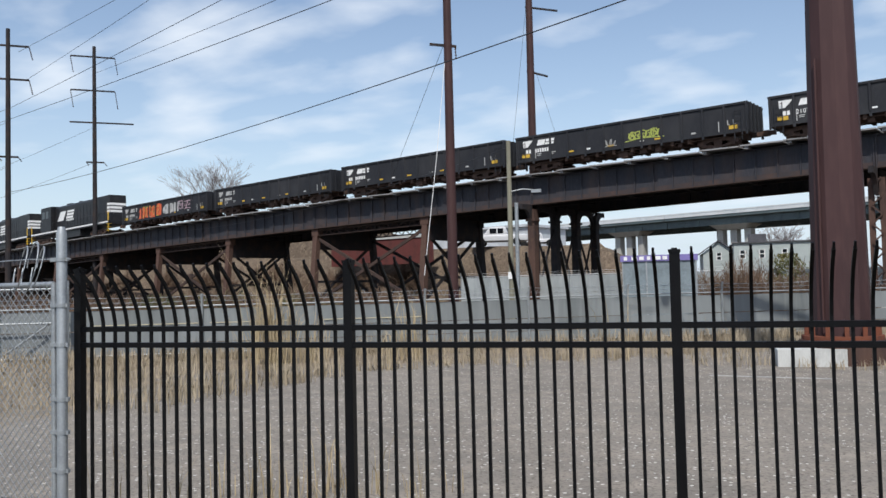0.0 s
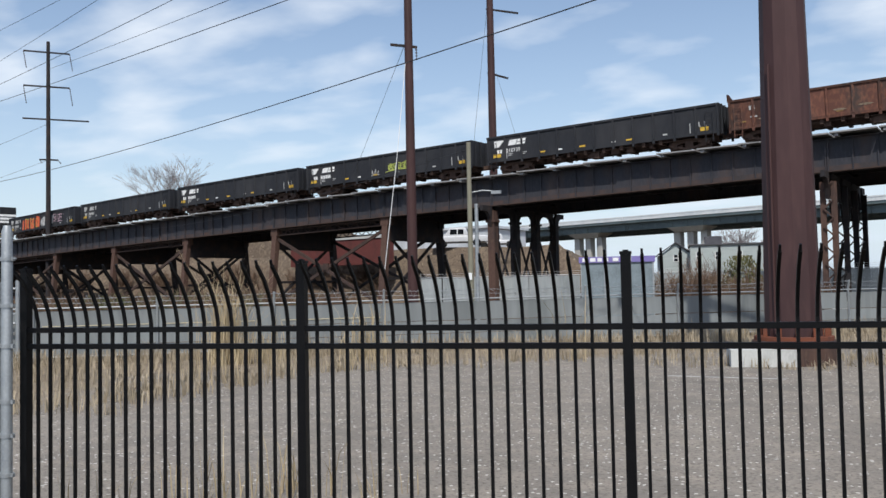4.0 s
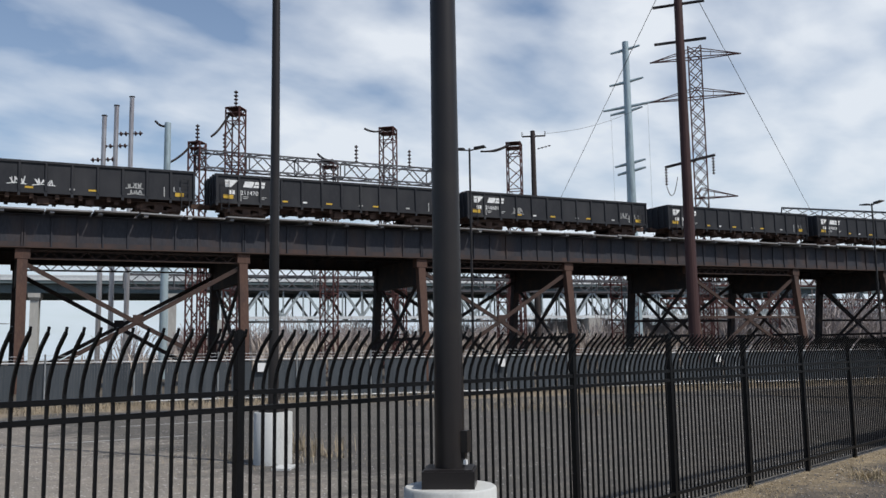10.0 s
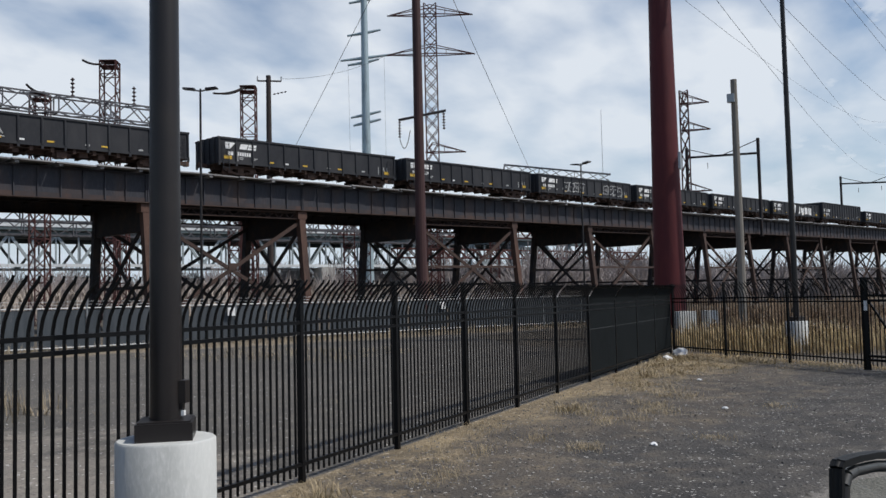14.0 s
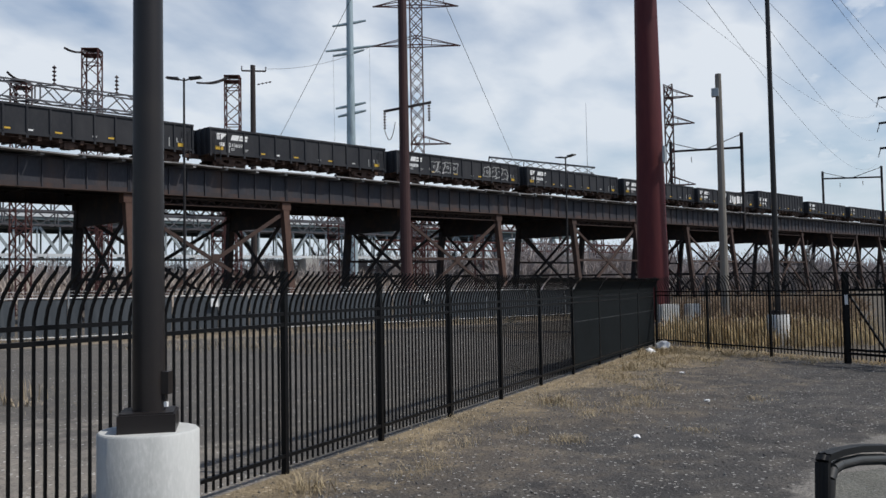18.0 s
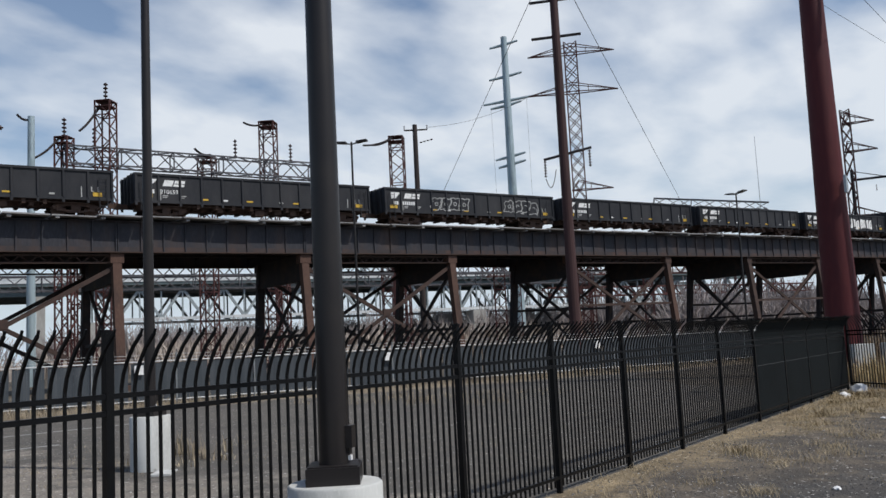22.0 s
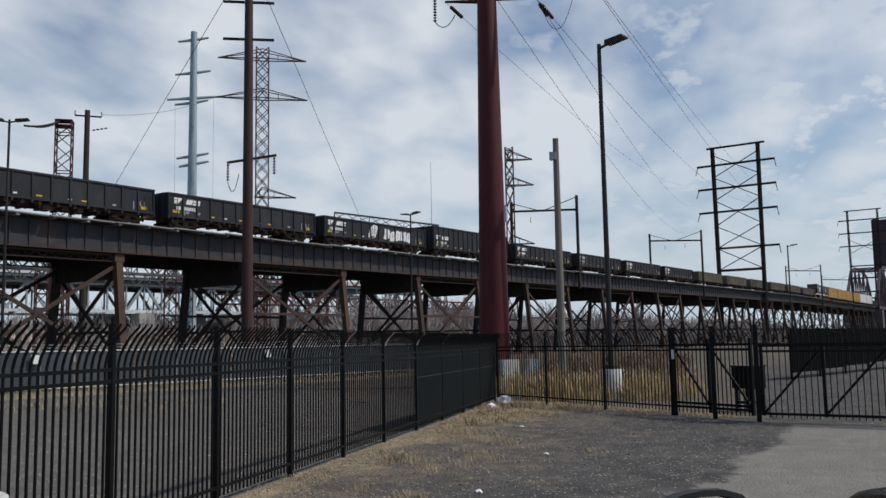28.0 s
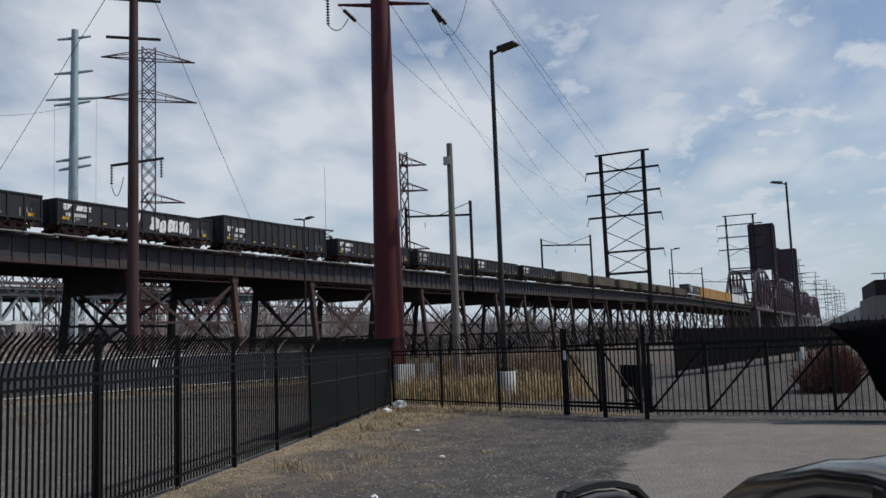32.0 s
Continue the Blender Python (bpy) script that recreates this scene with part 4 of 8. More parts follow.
NUMBERS = {2: "211026", 3: "211470", 4: "210601", 6: "210659", -1: "210739"}
for k in list(range(-5, 0)) + list(range(2, 11)) + list(range(12, 16)):
    car = put(copy_thing(black_car, VM), k)
    railroad_marks(car, NUMBERS.get(k), k in (-5, -4, 13))
    if k == -5:
        graffiti(car, -4.5, 1.0, 4.4, 1.5, ORANGE, 3, "filled")
        graffiti(car, -4.0, 1.15, 3.2, 1.2, LIME, 6)
        graffiti(car, 0.2, 1.15, 2.9, 1.2, FADED_WHITE, 4, "filled")
        graffiti(car, 3.0, 1.4, 2.3, 0.95, PINK, 5)
        tagged(car, "black gondola with orange and white graffiti behind the locomotive")
    if k == -2:
        graffiti(car, 0.4, 1.35, 2.2, 0.7, LIME, 8, "tag")
        graffiti(car, 0.5, 1.4, 1.9, 0.55, LIME, 8)
        graffiti(car, -1.2, 1.2, 0.7, 0.5, FADED_WHITE, 9, "tag")
        tagged(car, "black gondola with lime yellow graffiti on its side")
    if k == 2:
        graffiti(car, -1.84, 1.4, 0.78, 0.42, WHITE_PAINT, 11, "tag")
        graffiti(car, -0.57, 1.38, 0.95, 0.42, WHITE_PAINT, 12, "tag")
        graffiti(car, 4.26, 1.5, 0.8, 0.36, FADED_WHITE, 13, "tag")
        graffiti(car, 4.36, 1.15, 0.75, 0.3, FADED_WHITE, 14, "tag")
        tagged(car, "black gondola with small white graffiti tags")
    if k == 4:
        graffiti(car, -4.3, 1.3, 0.8, 0.5, FADED_WHITE, 15, "tag")
        graffiti(car, 5.4, 1.4, 0.8, 0.5, FADED_WHITE, 16, "tag")
    if k == 7:
        graffiti(car, -4.0, 1.15, 3.4, 1.15, FADED_WHITE, 18)
        graffiti(car, 3.0, 1.15, 3.4, 1.15, FADED_WHITE, 19)
        tagged(car, "black gondola with large white outline graffiti")
    if k == 10:
        graffiti(car, -1.5, 1.05, 1.2, 1.5, WHITE_PAINT, 21, "filled")
        graffiti(car, 0.9, 1.0, 4.6, 1.3, WHITE_PAINT, 22, "filled")
        tagged(car, "black gondola with bold white graffiti")
for k in (0, 1):
    car = put(copy_thing(rusty_car, VM), k)
    d = 0.4 if k else 0.0
    frame_mark = lambda x, z, w, h: [rect(x, z, w, 0.04), rect(x, z + h - 0.04, w, 0.04), rect(x, z, 0.04, h), rect(x + w - 0.04, z, 0.04, h)]
    stamp(car, "faded_stencil", [rect(-6.9 + d, 2.0, 0.12, 0.24), rect(-6.7 + d, 2.0, 0.12, 0.24), rect(-5.9, 1.9, 0.1, 0.2), rect(-5.7, 1.9, 0.1, 0.2), rect(-5.5, 1.9, 0.1, 0.2), rect(-6.85, 1.55, 0.4, 0.07), rect(-4.4, 1.9, 0.09, 0.2), rect(-4.2, 1.9, 0.09, 0.2)] + frame_mark(5.0, 1.85, 0.45, 0.32) + frame_mark(2.4, 1.9, 0.3, 0.25), FADED_WHITE)
    pr = random.Random(70 + k)
    blot = lambda x, z, w, h: [(x + w * (0.5 + (0.42 + 0.1 * pr.random()) * math.cos(q * 0.785)), z + h * (0.5 + (0.4 + 0.12 * pr.random()) * math.sin(q * 0.785))) for q in range(8)]
    step = (2 * HALF - 0.16) / 12
    for n in range(3, 11) if k else (2, 6, 9):
        x = -HALF + 0.08 + step * n
        stamp(car, "rust_patch", [blot(x + 0.2, pr.uniform(1.55, 1.75), step - 0.4, pr.uniform(0.35, 0.6))], RUST_BLOT, "raw orange red rust patch")
    for n in pr.sample(range(12), 6 if k else 4):
        x = -HALF + 0.08 + step * n
        stamp(car, "scuff", [blot(x + 0.25, pr.uniform(1.25, 1.4), step * 0.6, 0.13)], SCUFF, "pale scuffed paint")
    if k:
        graffiti(car, 6.15, 1.45, 0.85, 0.65, SCUFF, 31, "tag")
    else:
        stamp(car, "dull_patch", [rect(6.2, 1.5, 0.3, 0.5), rect(6.75, 1.45, 0.09, 0.6)], DULL_YELLOW, "faded yellow brown patch")
    stamp(car, "yellow_stencil", [rect(-7.4, 1.3, 0.3, 0.1), rect(-2.2, 1.2, 0.35, 0.08), rect(1.0, 1.2, 0.35, 0.08)], DULL_YELLOW)
tall_car = gondola("hopper_car", GONDOLA, "black high-sided ribbed freight car between gondolas", ribs=17, top=3.35)
railroad_marks(tall_car)
put(tall_car, 11)
tan_car = gondola("gondola", TAN_CAR, "dusty tan gondola far along the train")
for k in range(16, 22):
    put(copy_thing(tan_car, VM), k)


def locomotive(name, label):
    lo = thing(name, VM, label, "locomotive", "cars of the freight train")
    h = 10.8
    s = Shape()
    s.box((-h, -1.5, 1.25), (h, 1.5, 1.6))
    s.box((-3.6, -1.3, 0.45), (3.2, 1.3, 1.25))
    part("frame", s, LOCO_BLACK, lo)
    s = Shape()
    s.box((-4.6, -0.95, 1.6), (6.4, 0.95, 4.35))
    s.add([(-4.6, -0.95, 4.35), (6.4, -0.95, 4.35), (6.4, 0.95, 4.35), (-4.6, 0.95, 4.35), (-4.6, -0.6, 4.6), (6.4, -0.6, 4.6), (6.4, 0.6, 4.6), (-4.6, 0.6, 4.6)], ((0, 1, 5, 4), (1, 2, 6, 5), (2, 3, 7, 6), (3, 0, 4, 7), (4, 5, 6, 7)))
    part("long_hood", s, LOCO_BLACK, lo)
    s = Shape()
    s.box((6.4, -0.95, 1.6), (10.2, 0.95, 4.55))
    part("rear_hood", s, LOCO_BLACK, lo)
    s = Shape()
    outline = ((-0.96, 3.35), (-1.55, 3.95), (-1.55, 4.55), (-1.2, 4.85), (1.2, 4.85), (1.55, 4.55), (1.55, 3.95), (0.96, 3.35))
    s.add([(3.2, y, z) for y, z in outline] + [(9.3, y, z) for y, z in outline], [(k, k + 8, (k + 1) % 8 + 8, (k + 1) % 8) for k in range(8)] + [tuple(reversed(range(8))), tuple(range(8, 16))])
    for k in range(12):
        sh = Shape()
        sh.box((-4.3 + 0.88 * k, -0.975, 1.8), (-3.6 + 0.88 * k, -0.95, 4.0))
        part("hood_door", sh, LOCO_BLACK, lo)
    s = Shape()
    s.box((-7.6, -1.5, 1.6), (-4.6, 1.5, 4.5))
    s.box((-7.7, -1.4, 4.5), (-4.5, 1.4, 4.62))
    s.box((-9.4, -0.9, 1.6), (-7.6, 0.9, 3.1))
    part("cab", s, LOCO_BLACK, lo)
    s = Shape()
    for x in (-7.2, -6.1):
        s.box((x, -1.512, 3.2), (x + 0.8, -1.5, 4.1))
    s.box((-7.612, -1.2, 3.3), (-7.6, 1.2, 4.1))
    part("cab_window", s, DARK_GLASS, lo)
    s = Shape()
    s.box((-h, -1.515, 1.38), (h, -1.5, 1.54))
    part("white_stripe", s, WHITE_PAINT, lo)
    s = Shape()
    s.add([(-3.8, -0.99, 2.7), (-2.2, -0.99, 2.7), (-1.3, -0.99, 3.8), (-2.9, -0.99, 3.8)], ((0, 1, 2, 3),))
    s.box((-1.3, -0.992, 2.55), (0.7, -0.98, 2.75))
    for z in (2.85, 3.2, 3.55):
        s.box((-1.3 + (z - 2.85) * 0.5, -0.992, z), (0.6 + (z - 2.85) * 0.5, -0.98, z + 0.25))
    part("emblem", s, WHITE_PAINT, lo, "white painted emblem")
    s = Shape()
    for z in (2.6, 3.0, 3.4):
        s.box((9.5, -0.962, z), (10.2, -0.95, z + 0.26))
        s.box((10.2, -0.93, z), (10.212, 0.93, z + 0.26))
    part("stripes", s, WHITE_PAINT, lo)
    for d in (-1, 1):
        s = Shape()
        for x in [d * (9.9 - 1.4 * k) for k in range(13)]:
            s.tube([(x, -1.46, 1.6), (x, -1.46, 2.55)], 0.02, 5)
            if abs(x) > 9:
                s.tube([(x, 1.46, 1.6), (x, 1.46, 2.55)], 0.02, 5)
        s.tube([(d * 9.9, -1.46, 2.55), (d * -6.9, -1.46, 2.55)], 0.02, 5)
        if d > 0:
            part("handrail", s, LOCO_BLACK, lo)
        s = Shape()
        for z in (0.5, 0.85, 1.2):
            s.box((min(d * h, d * (h - 0.4)), -1.5, z), (max(d * h, d * (h - 0.4)), -1.1, z + 0.04))
        s.box((min(d * h, d * (h - 0.06)), -1.5, 0.4), (max(d * h, d * (h - 0.06)), -1.4, 2.5))
        for y in (-1.45, 1.45):
            s.tube([(d * h, y, 1.6), (d * h, y, 2.6), (d * (h - 0.5), y, 2.6)], 0.025, 5)
        part("steps", s, YELLOW_PAINT, lo, "yellow steps and grab irons")
        coupler(lo, d * (h + 0.05))
        truck(lo, d * 6.6)
        truck(lo, d * 8.2)
    s = Shape()
    s.tube([(1.0, 0, 4.45), (1.0, 0, 4.8)], 0.35, 12)
    part("exhaust_stack", s, LOCO_BLACK, lo)
    part("roof_box", Shape().box((-2.5, -0.4, 4.5), (-1.2, 0.4, 4.78)), LOCO_BLACK, lo)
    return lo


loco = locomotive("locomotive", "black diesel locomotive with white stripes leading the train")
train.append((loco, FIRST - 5 * PITCH - 1.2 - 11.7))
train.append((copy_thing(loco, VM), FIRST - 5 * PITCH - 1.2 - 11.7 - 22.8))
U_FAR = FIRST + 22 * PITCH + 21.5
train.append((copy_thing(loco, VM), U_FAR + 11.5))


def boxy_car(name, mat_, label):
    car = thing(name, VM, label, "freight car", "cars of the freight train")
    s = Shape()
    s.box((-HALF, -1.55, 1.1), (HALF, 1.55, 4.4))
    s.add([(-HALF, -1.55, 4.4), (HALF, -1.55, 4.4), (HALF, 1.55, 4.4), (-HALF, 1.55, 4.4), (-HALF, 0, 4.6), (HALF, 0, 4.6)], ((0, 1, 5, 4), (2, 3, 4, 5), (0, 4, 3), (1, 2, 5)))
    part("body", s, mat_, car)
    for k in range(12):
        sh = Shape()
        x = -HALF + 0.1 + k * (2 * HALF - 0.2) / 11
        sh.box((x - 0.06, -1.62, 1.1), (x + 0.06, -1.55, 4.4))
        part("rib", sh, mat_, car)
    s = Shape()
    s.box((-HALF, -1.3, 0.8), (HALF, 1.3, 1.1))
    part("underframe", s, TRUCK_STEEL, car)
    for d in (-1, 1):
        coupler(car, d * (HALF + 0.05))
        truck(car, d * 6.1)
    return car


yellow = boxy_car("box_car", YELLOW_CAR, "yellow ribbed box car far along the train")
white = boxy_car("box_car", WHITE_PAINT, "white box car far along the train")
for k in range(4):
    train.append((yellow if k == 0 else copy_thing(yellow, VM), U_FAR + 23.5 + PITCH * k + HALF))
train.append((white, U_FAR + 23.5 + PITCH * 4 + HALF))
train.append((copy_thing(white, VM), U_FAR + 23.5 + PITCH * 5 + HALF))
for k in range(4):
    train.append((copy_thing(tan_car, VM), U_FAR + 23.5 + PITCH * (6 + k) + HALF))
for master in (black_car, rusty_car, tan_car):
    for ob in (*master.children_recursive, master):
        bpy.data.objects.remove(ob)

# ---- the yard and the lot ----
def area_lamp(x, y, height, turn, label, base_r=0.305, base_h=0.82, heads=1, pole_r=0.1, z0=0.0):
    """A bronze lamp pole on a round concrete base, with flat heads."""
    la = thing("lamp_post", pose(x, y, z0, 0, 0, turn), label, "lamp post", "lamp posts round the lot")
    s = Shape()
    s.tube([(0, 0, -0.1), (0, 0, base_h - 0.012), (0, 0, base_h)], [base_r, base_r, base_r - 0.012], 40)
    part("concrete_base", s, CONCRETE, la, "pale round concrete base")
    s = Shape()
    s.box((-0.17, -0.17, base_h), (0.17, 0.17, base_h + 0.11))
    s.box((-0.158, -0.158, base_h + 0.11), (0.158, 0.158, base_h + 0.12))
    part("base_cover", s, BRONZE, la)
    s = Shape()
    s.tube([(0, 0, base_h + 0.1), (0, 0, height * 0.5), (0, 0, height)], [pole_r, pole_r * 0.86, pole_r * 0.7], 24)
    part("pole", s, BRONZE, la)
    turned = pose(0, 0, 0, 0, 0, 162)
    s = Shape()
    s.box((pole_r - 0.02, -0.035, base_h + 0.22), (pole_r + 0.04, 0.035, base_h + 0.36), turned)
    s.box((pole_r - 0.02, -0.02, base_h + 0.18), (pole_r + 0.015, 0.02, base_h + 0.22), turned)
    part("junction_box", s, BRONZE, la)
    s = Shape()
    s.cbox((pole_r + 0.012, 0, base_h + 0.155), (0.02, 0.028, 0.03), turned)
    part("tag", s, WHITE_PAINT, la, "small white tag")
    for k in range(heads):
        m = pose(0, 0, height - 0.12, 0, 0, 360 / heads * k)
        s = Shape()
        s.beam(m @ Vector((0.05, 0, 0)), m @ Vector((0.32, 0, 0.06)), 0.06, 0.06)
        part("arm", s, BRONZE, la)
        s = Shape()
        pts = [(0.28, -0.17, 0.03), (0.9, -0.2, 0.12), (0.9, 0.2, 0.12), (0.28, 0.17, 0.03), (0.28, -0.15, 0.15), (0.86, -0.17, 0.19), (0.86, 0.17, 0.19), (0.28, 0.15, 0.15)]
        s.add([m @ Vector(p) for p in pts], ((0, 3, 2, 1), (4, 5, 6, 7), (0, 1, 5, 4), (1, 2, 6, 5), (2, 3, 7, 6), (3, 0, 4, 7)))
        part("lamp_head", s, BRONZE, la)
    return la


area_lamp(8.466, -0.736, 10.2, 128, "dark bronze lamp post on a pale concrete base beside the fence")
area_lamp(12.62, 6.92, 10.4, 200, "slim bronze lamp post on a concrete base inside the lot", base_h=0.8, pole_r=0.085)
area_lamp(29.86, -3.1, 10.4, -118, "bronze lamp post on a concrete base behind the side fence", base_h=0.8, pole_r=0.085)
area_lamp(56.98, -18.4, 10.4, 100, "tall lamp post along the road beyond the gate", pole_r=0.085)
area_lamp(93.5, -16.4, 10.4, -100, "tall lamp post far along the road", pole_r=0.085)
area_lamp(38.97, 25.57, 12.7, 115, "double-headed lamp post before the viaduct", heads=2, pole_r=0.075)
area_lamp(63.7, 12.74, 10.9, 60, "double-headed lamp post beside the viaduct", heads=2, pole_r=0.07)

# paved strips and litter round the lot lamp
PAPER = material("white_litter", (0.7, 0.7, 0.7), 0.9, flat=True)
s = Shape()
s.cbox((0, 0, 0.02), (0.5, 0.28, 0.03))
solid("concrete_slab", s, CONCRETE, pose(12.35, 6.25, -0.012, 0, 0, 40), "small white slab lying by the lamp base", "slab")
STRIPE = material("worn_white_stripe", (0.38, 0.37, 0.35), 0.9, second=(0.2, 0.2, 0.2), scale=5, fine=20, amount=0.9, bump=0)
for k, (x0, y0, x1, y1) in enumerate(((9.2, 14.0, 14.5, 12.6), (3.6, 11.6, 5.6, 11.2), (14.8, 16.3, 18.5, 15.6))):
    s = Shape()
    s.beam((x0, y0, -0.008), (x1, y1, -0.008), 0.11, 0.006)
    tagged(solid("parking_line", s, STRIPE, pose(0, 0, 0), "worn white parking line on the asphalt", "line", "parking lines", "structure"))


def tapered_pole(name, x, y, top, r0, r1, mat_, label, sides=12, category="utility pole", base_z=0.0):
    p = thing(name, pose(x, y, base_z), label, category)
    s = Shape()
    n = 8
    s.tube([(0, 0, -0.2 + (top + 0.2) * k / n) for k in range(n + 1)], [r0 + (r1 - r0) * k / n for k in range(n + 1)], sides, smooth=sides > 14)
    part("shaft", s, mat_, p)
    return p


def insulator(parent, a, b, r=0.09, discs=8):
    """A string of ribbed discs between two points."""
    a, b = Vector(a), Vector(b)
    s = Shape()
    s.tube([a, b], r * 0.25, 6)
    for k in range(discs):
        c = a.lerp(b, (k + 0.5) / discs)
        d = (b - a).normalized() * ((b - a).length / discs * 0.28)
        s.tube([c - d, c, c + d], [r * 0.4, r, r * 0.5], 8)
    part("insulator", s, INSULATOR, parent)


def loop(parent, pts, r=0.02, name="jumper_wire"):
    s = Shape()
    s.tube(pts, r, 5)
    part(name, s, DARK_STEEL, parent)


def sagging(a, b, sag, n=14):
    a, b = Vector(a), Vector(b)
    return [a.lerp(b, k / n) - Vector((0, 0, sag * 4 * (k / n) * (1 - k / n))) for k in range(n + 1)]


# weathered steel dead-end pole in the lot
col = tapered_pole("transmission_pole", 6.09, 14.22, 17.0, 0.56, 0.3, COR_TEN, "huge rust brown faceted steel pole on a concrete block", 12)
s = Shape()
for k in range(12):
    a = 6.28318 * k / 12
    s.cbox((0.66 * math.cos(a), 0.66 * math.sin(a), 0.62), (0.08, 0.08, 0.22))
s.tube([(0, 0, 0.46), (0, 0, 0.54)], 0.76, 24)
part("base_flange", s, material("bright_rust", (0.15, 0.05, 0.028), 0.9, second=(0.09, 0.04, 0.03), scale=5, fine=30), col, "bright rusty base flange")
s = Shape()
s.tube([(0, 0, -0.1), (0, 0, 0.46)], 0.8, 28)
part("foundation", s, RUST_LEG, col)
s = Shape()
s.tube([(-0.38, -0.42, 0.6), (-0.35, -0.38, 6.0)], 0.025, 6)
part("conduit", s, BROWN_POLE, col)
for z, side in ((12.6, 1), (12.6, -1), (15.0, 1), (15.0, -1)):
    tip = Vector((2.3 * side, 0.5 * side, z + 0.25))
    s = Shape()
    s.tube([(0, 0, z), tip], [0.14, 0.07], 8)
    part("cross_arm", s, COR_TEN, col)
    insulator(col, tip, tip + Vector((0, 0, -1.3)), 0.14, 9)
    loop(col, sagging(tip + Vector((-1.8, -0.8, -0.7)), tip + Vector((0, 0, -1.3)), 0.5) + [tip + Vector((0.3, 0.2, -1.0))])
insulator(col, (2.78, -0.52, 9.1), (2.72, -0.5, 8.15), 0.1, 9)
loop(col, [(0.3, 0.0, 9.6), (0.63, -0.07, 8.83), (1.0, -0.13, 8.22), (1.3, -0.18, 7.9), (1.62, -0.24, 7.7), (2.0, -0.32, 7.66), (2.34, -0.4, 7.74), (2.72, -0.5, 7.98), (2.99, -0.57, 8.21), (2.9, -0.55, 8.45), (2.8, -0.52, 9.1)], 0.013)
s = Shape()
s.box((-0.62, -0.35, -0.1), (0.62, 0.35, 0.32))
solid("concrete_block", s, CONCRETE, pose(5.42, 13.68, 0, 0, 0, 4), "weathered white concrete block at the pole foot", "block")

# red steel pole behind the corner
red = tapered_pole("transmission_pole", 36.75, 1.6, 16.2, 0.6, 0.36, RED_STEEL, "tall dark red tapered steel pole behind the fence corner", 20)
s = Shape()
s.tube([(0, 0, -0.1), (0, 0, 0.3)], 0.75, 28)
part("foundation", s, CONCRETE, red)
for tip, z in (((0.35, -1.9, 15.0), 15.05), ((0.3, 1.75, 15.25), 14.95), ((0.3, 3.6, 16.15), 15.8), ((0.3, -3.6, 16.15), 15.8)):
    s = Shape()
    s.tube([(0, 0, z), tip], [0.1, 0.05], 8)
    part("cross_arm", s, RED_STEEL, red)
insulator(red, (-0.1, 2.08, 15.35), (-0.1, 2.08, 14.3), 0.08, 9)
s = Shape()
s.box((-0.75, -0.68, 6.1), (-0.45, -0.6, 6.7))
part("equipment_box", s, GALV, red)
for x, y, wide, tall in ((36.1, 1.0, 0.7, 0.95), (36.85, 0.25, 0.4, 0.95)):
    s = Shape()
    s.box((-0.25, -wide / 2, -0.1), (0.25, wide / 2, tall))
    s.box((-0.22, -wide / 2 + 0.03, tall), (0.22, wide / 2 - 0.03, tall + 0.02))
    solid("concrete_block", s, CONCRETE, pose(x, y, 0, 0, 0, 40), "white concrete block behind the fence", "block", "concrete blocks")

# brown steel poles along the line
pa = tapered_pole("utility_pole", -8.55, 35.5, 19.0, 0.26, 0.18, BROWN_POLE, "slim rust brown steel pole before the viaduct", 14)
s = Shape()
s.beam((-0.85, -0.25, 13.5), (0.4, 0.12, 13.35), 0.09, 0.12)
part("cross_arm", s, DARK_STEEL, pa)
insulator(pa, (0.35, 0.1, 13.3), (0.38, 0.1, 12.7), 0.06, 4)
s = Shape()
s.tube([(-0.1, 0, 13.3), (-0.35, -1.0, 8.0), (-0.7, -2.2, 2.2)], 0.016, 5)
part("rope", s, WHITE_PAINT, pa, "hanging white rope")
pb = tapered_pole("utility_pole", -10.0, 61.95, 30.0, 0.36, 0.24, BROWN_POLE, "tall rust brown steel pole behind the viaduct", 14)
for z, x in ((18.2, 1.3), (23.3, 2.2)):
    s = Shape()
    s.beam((-0.3, -0.05, z + 0.2), (x, 0.3, z - 0.3), 0.1, 0.14)
    part("cross_arm", s, DARK_STEEL, pb)
pc = tapered_pole("utility_pole", 44.35, 15.7, 22.2, 0.3, 0.2, BROWN_POLE, "dark brown steel pole with one cross arm", 14)
s = Shape()
s.beam((-0.45, 0.95, 10.95), (0.6, -1.3, 11.4), 0.1, 0.12)
part("cross_arm", s, DARK_STEEL, pc)
insulator(pc, (-0.43, 0.9, 10.9), (-0.43, 0.9, 10.0), 0.09, 6)
insulator(pc, (0.55, -1.2, 11.3), (0.55, -1.2, 10.4), 0.09, 6)
loop(pc, sagging((-0.43, 0.9, 9.95), (-0.2, 0.4, 10.4), 0.7, 8))
for z in (17.5, 19.5):
    s = Shape()
    s.beam((-0.5, 1.2, z), (0.5, -1.2, z), 0.1, 0.12)
    part("cross_arm", s, DARK_STEEL, pc)
wp = tapered_pole("utility_pole", -5.37, 34.3, 8.3, 0.13, 0.1, WOOD_POLE, "pale weathered wooden pole with a street lamp arm", 10)
s = Shape()
s.tube([(0, 0, 5.95), (0.6, 0.1, 6.05), (1.1, 0.25, 6.0)], 0.03, 6)
part("lamp_arm", s, GALV, wp)
s = Shape()
s.cbox((1.2, 0.28, 5.95), (0.45, 0.2, 0.14))
part("lamp_head", s, GALV, wp)
s = Shape()
s.tube([(0.36, -0.3, 0), (0.38, -0.3, 5.4)], 0.09, 8)
part("riser_pipe", s, GALV, wp, "pale steel riser pipe")
s = Shape()
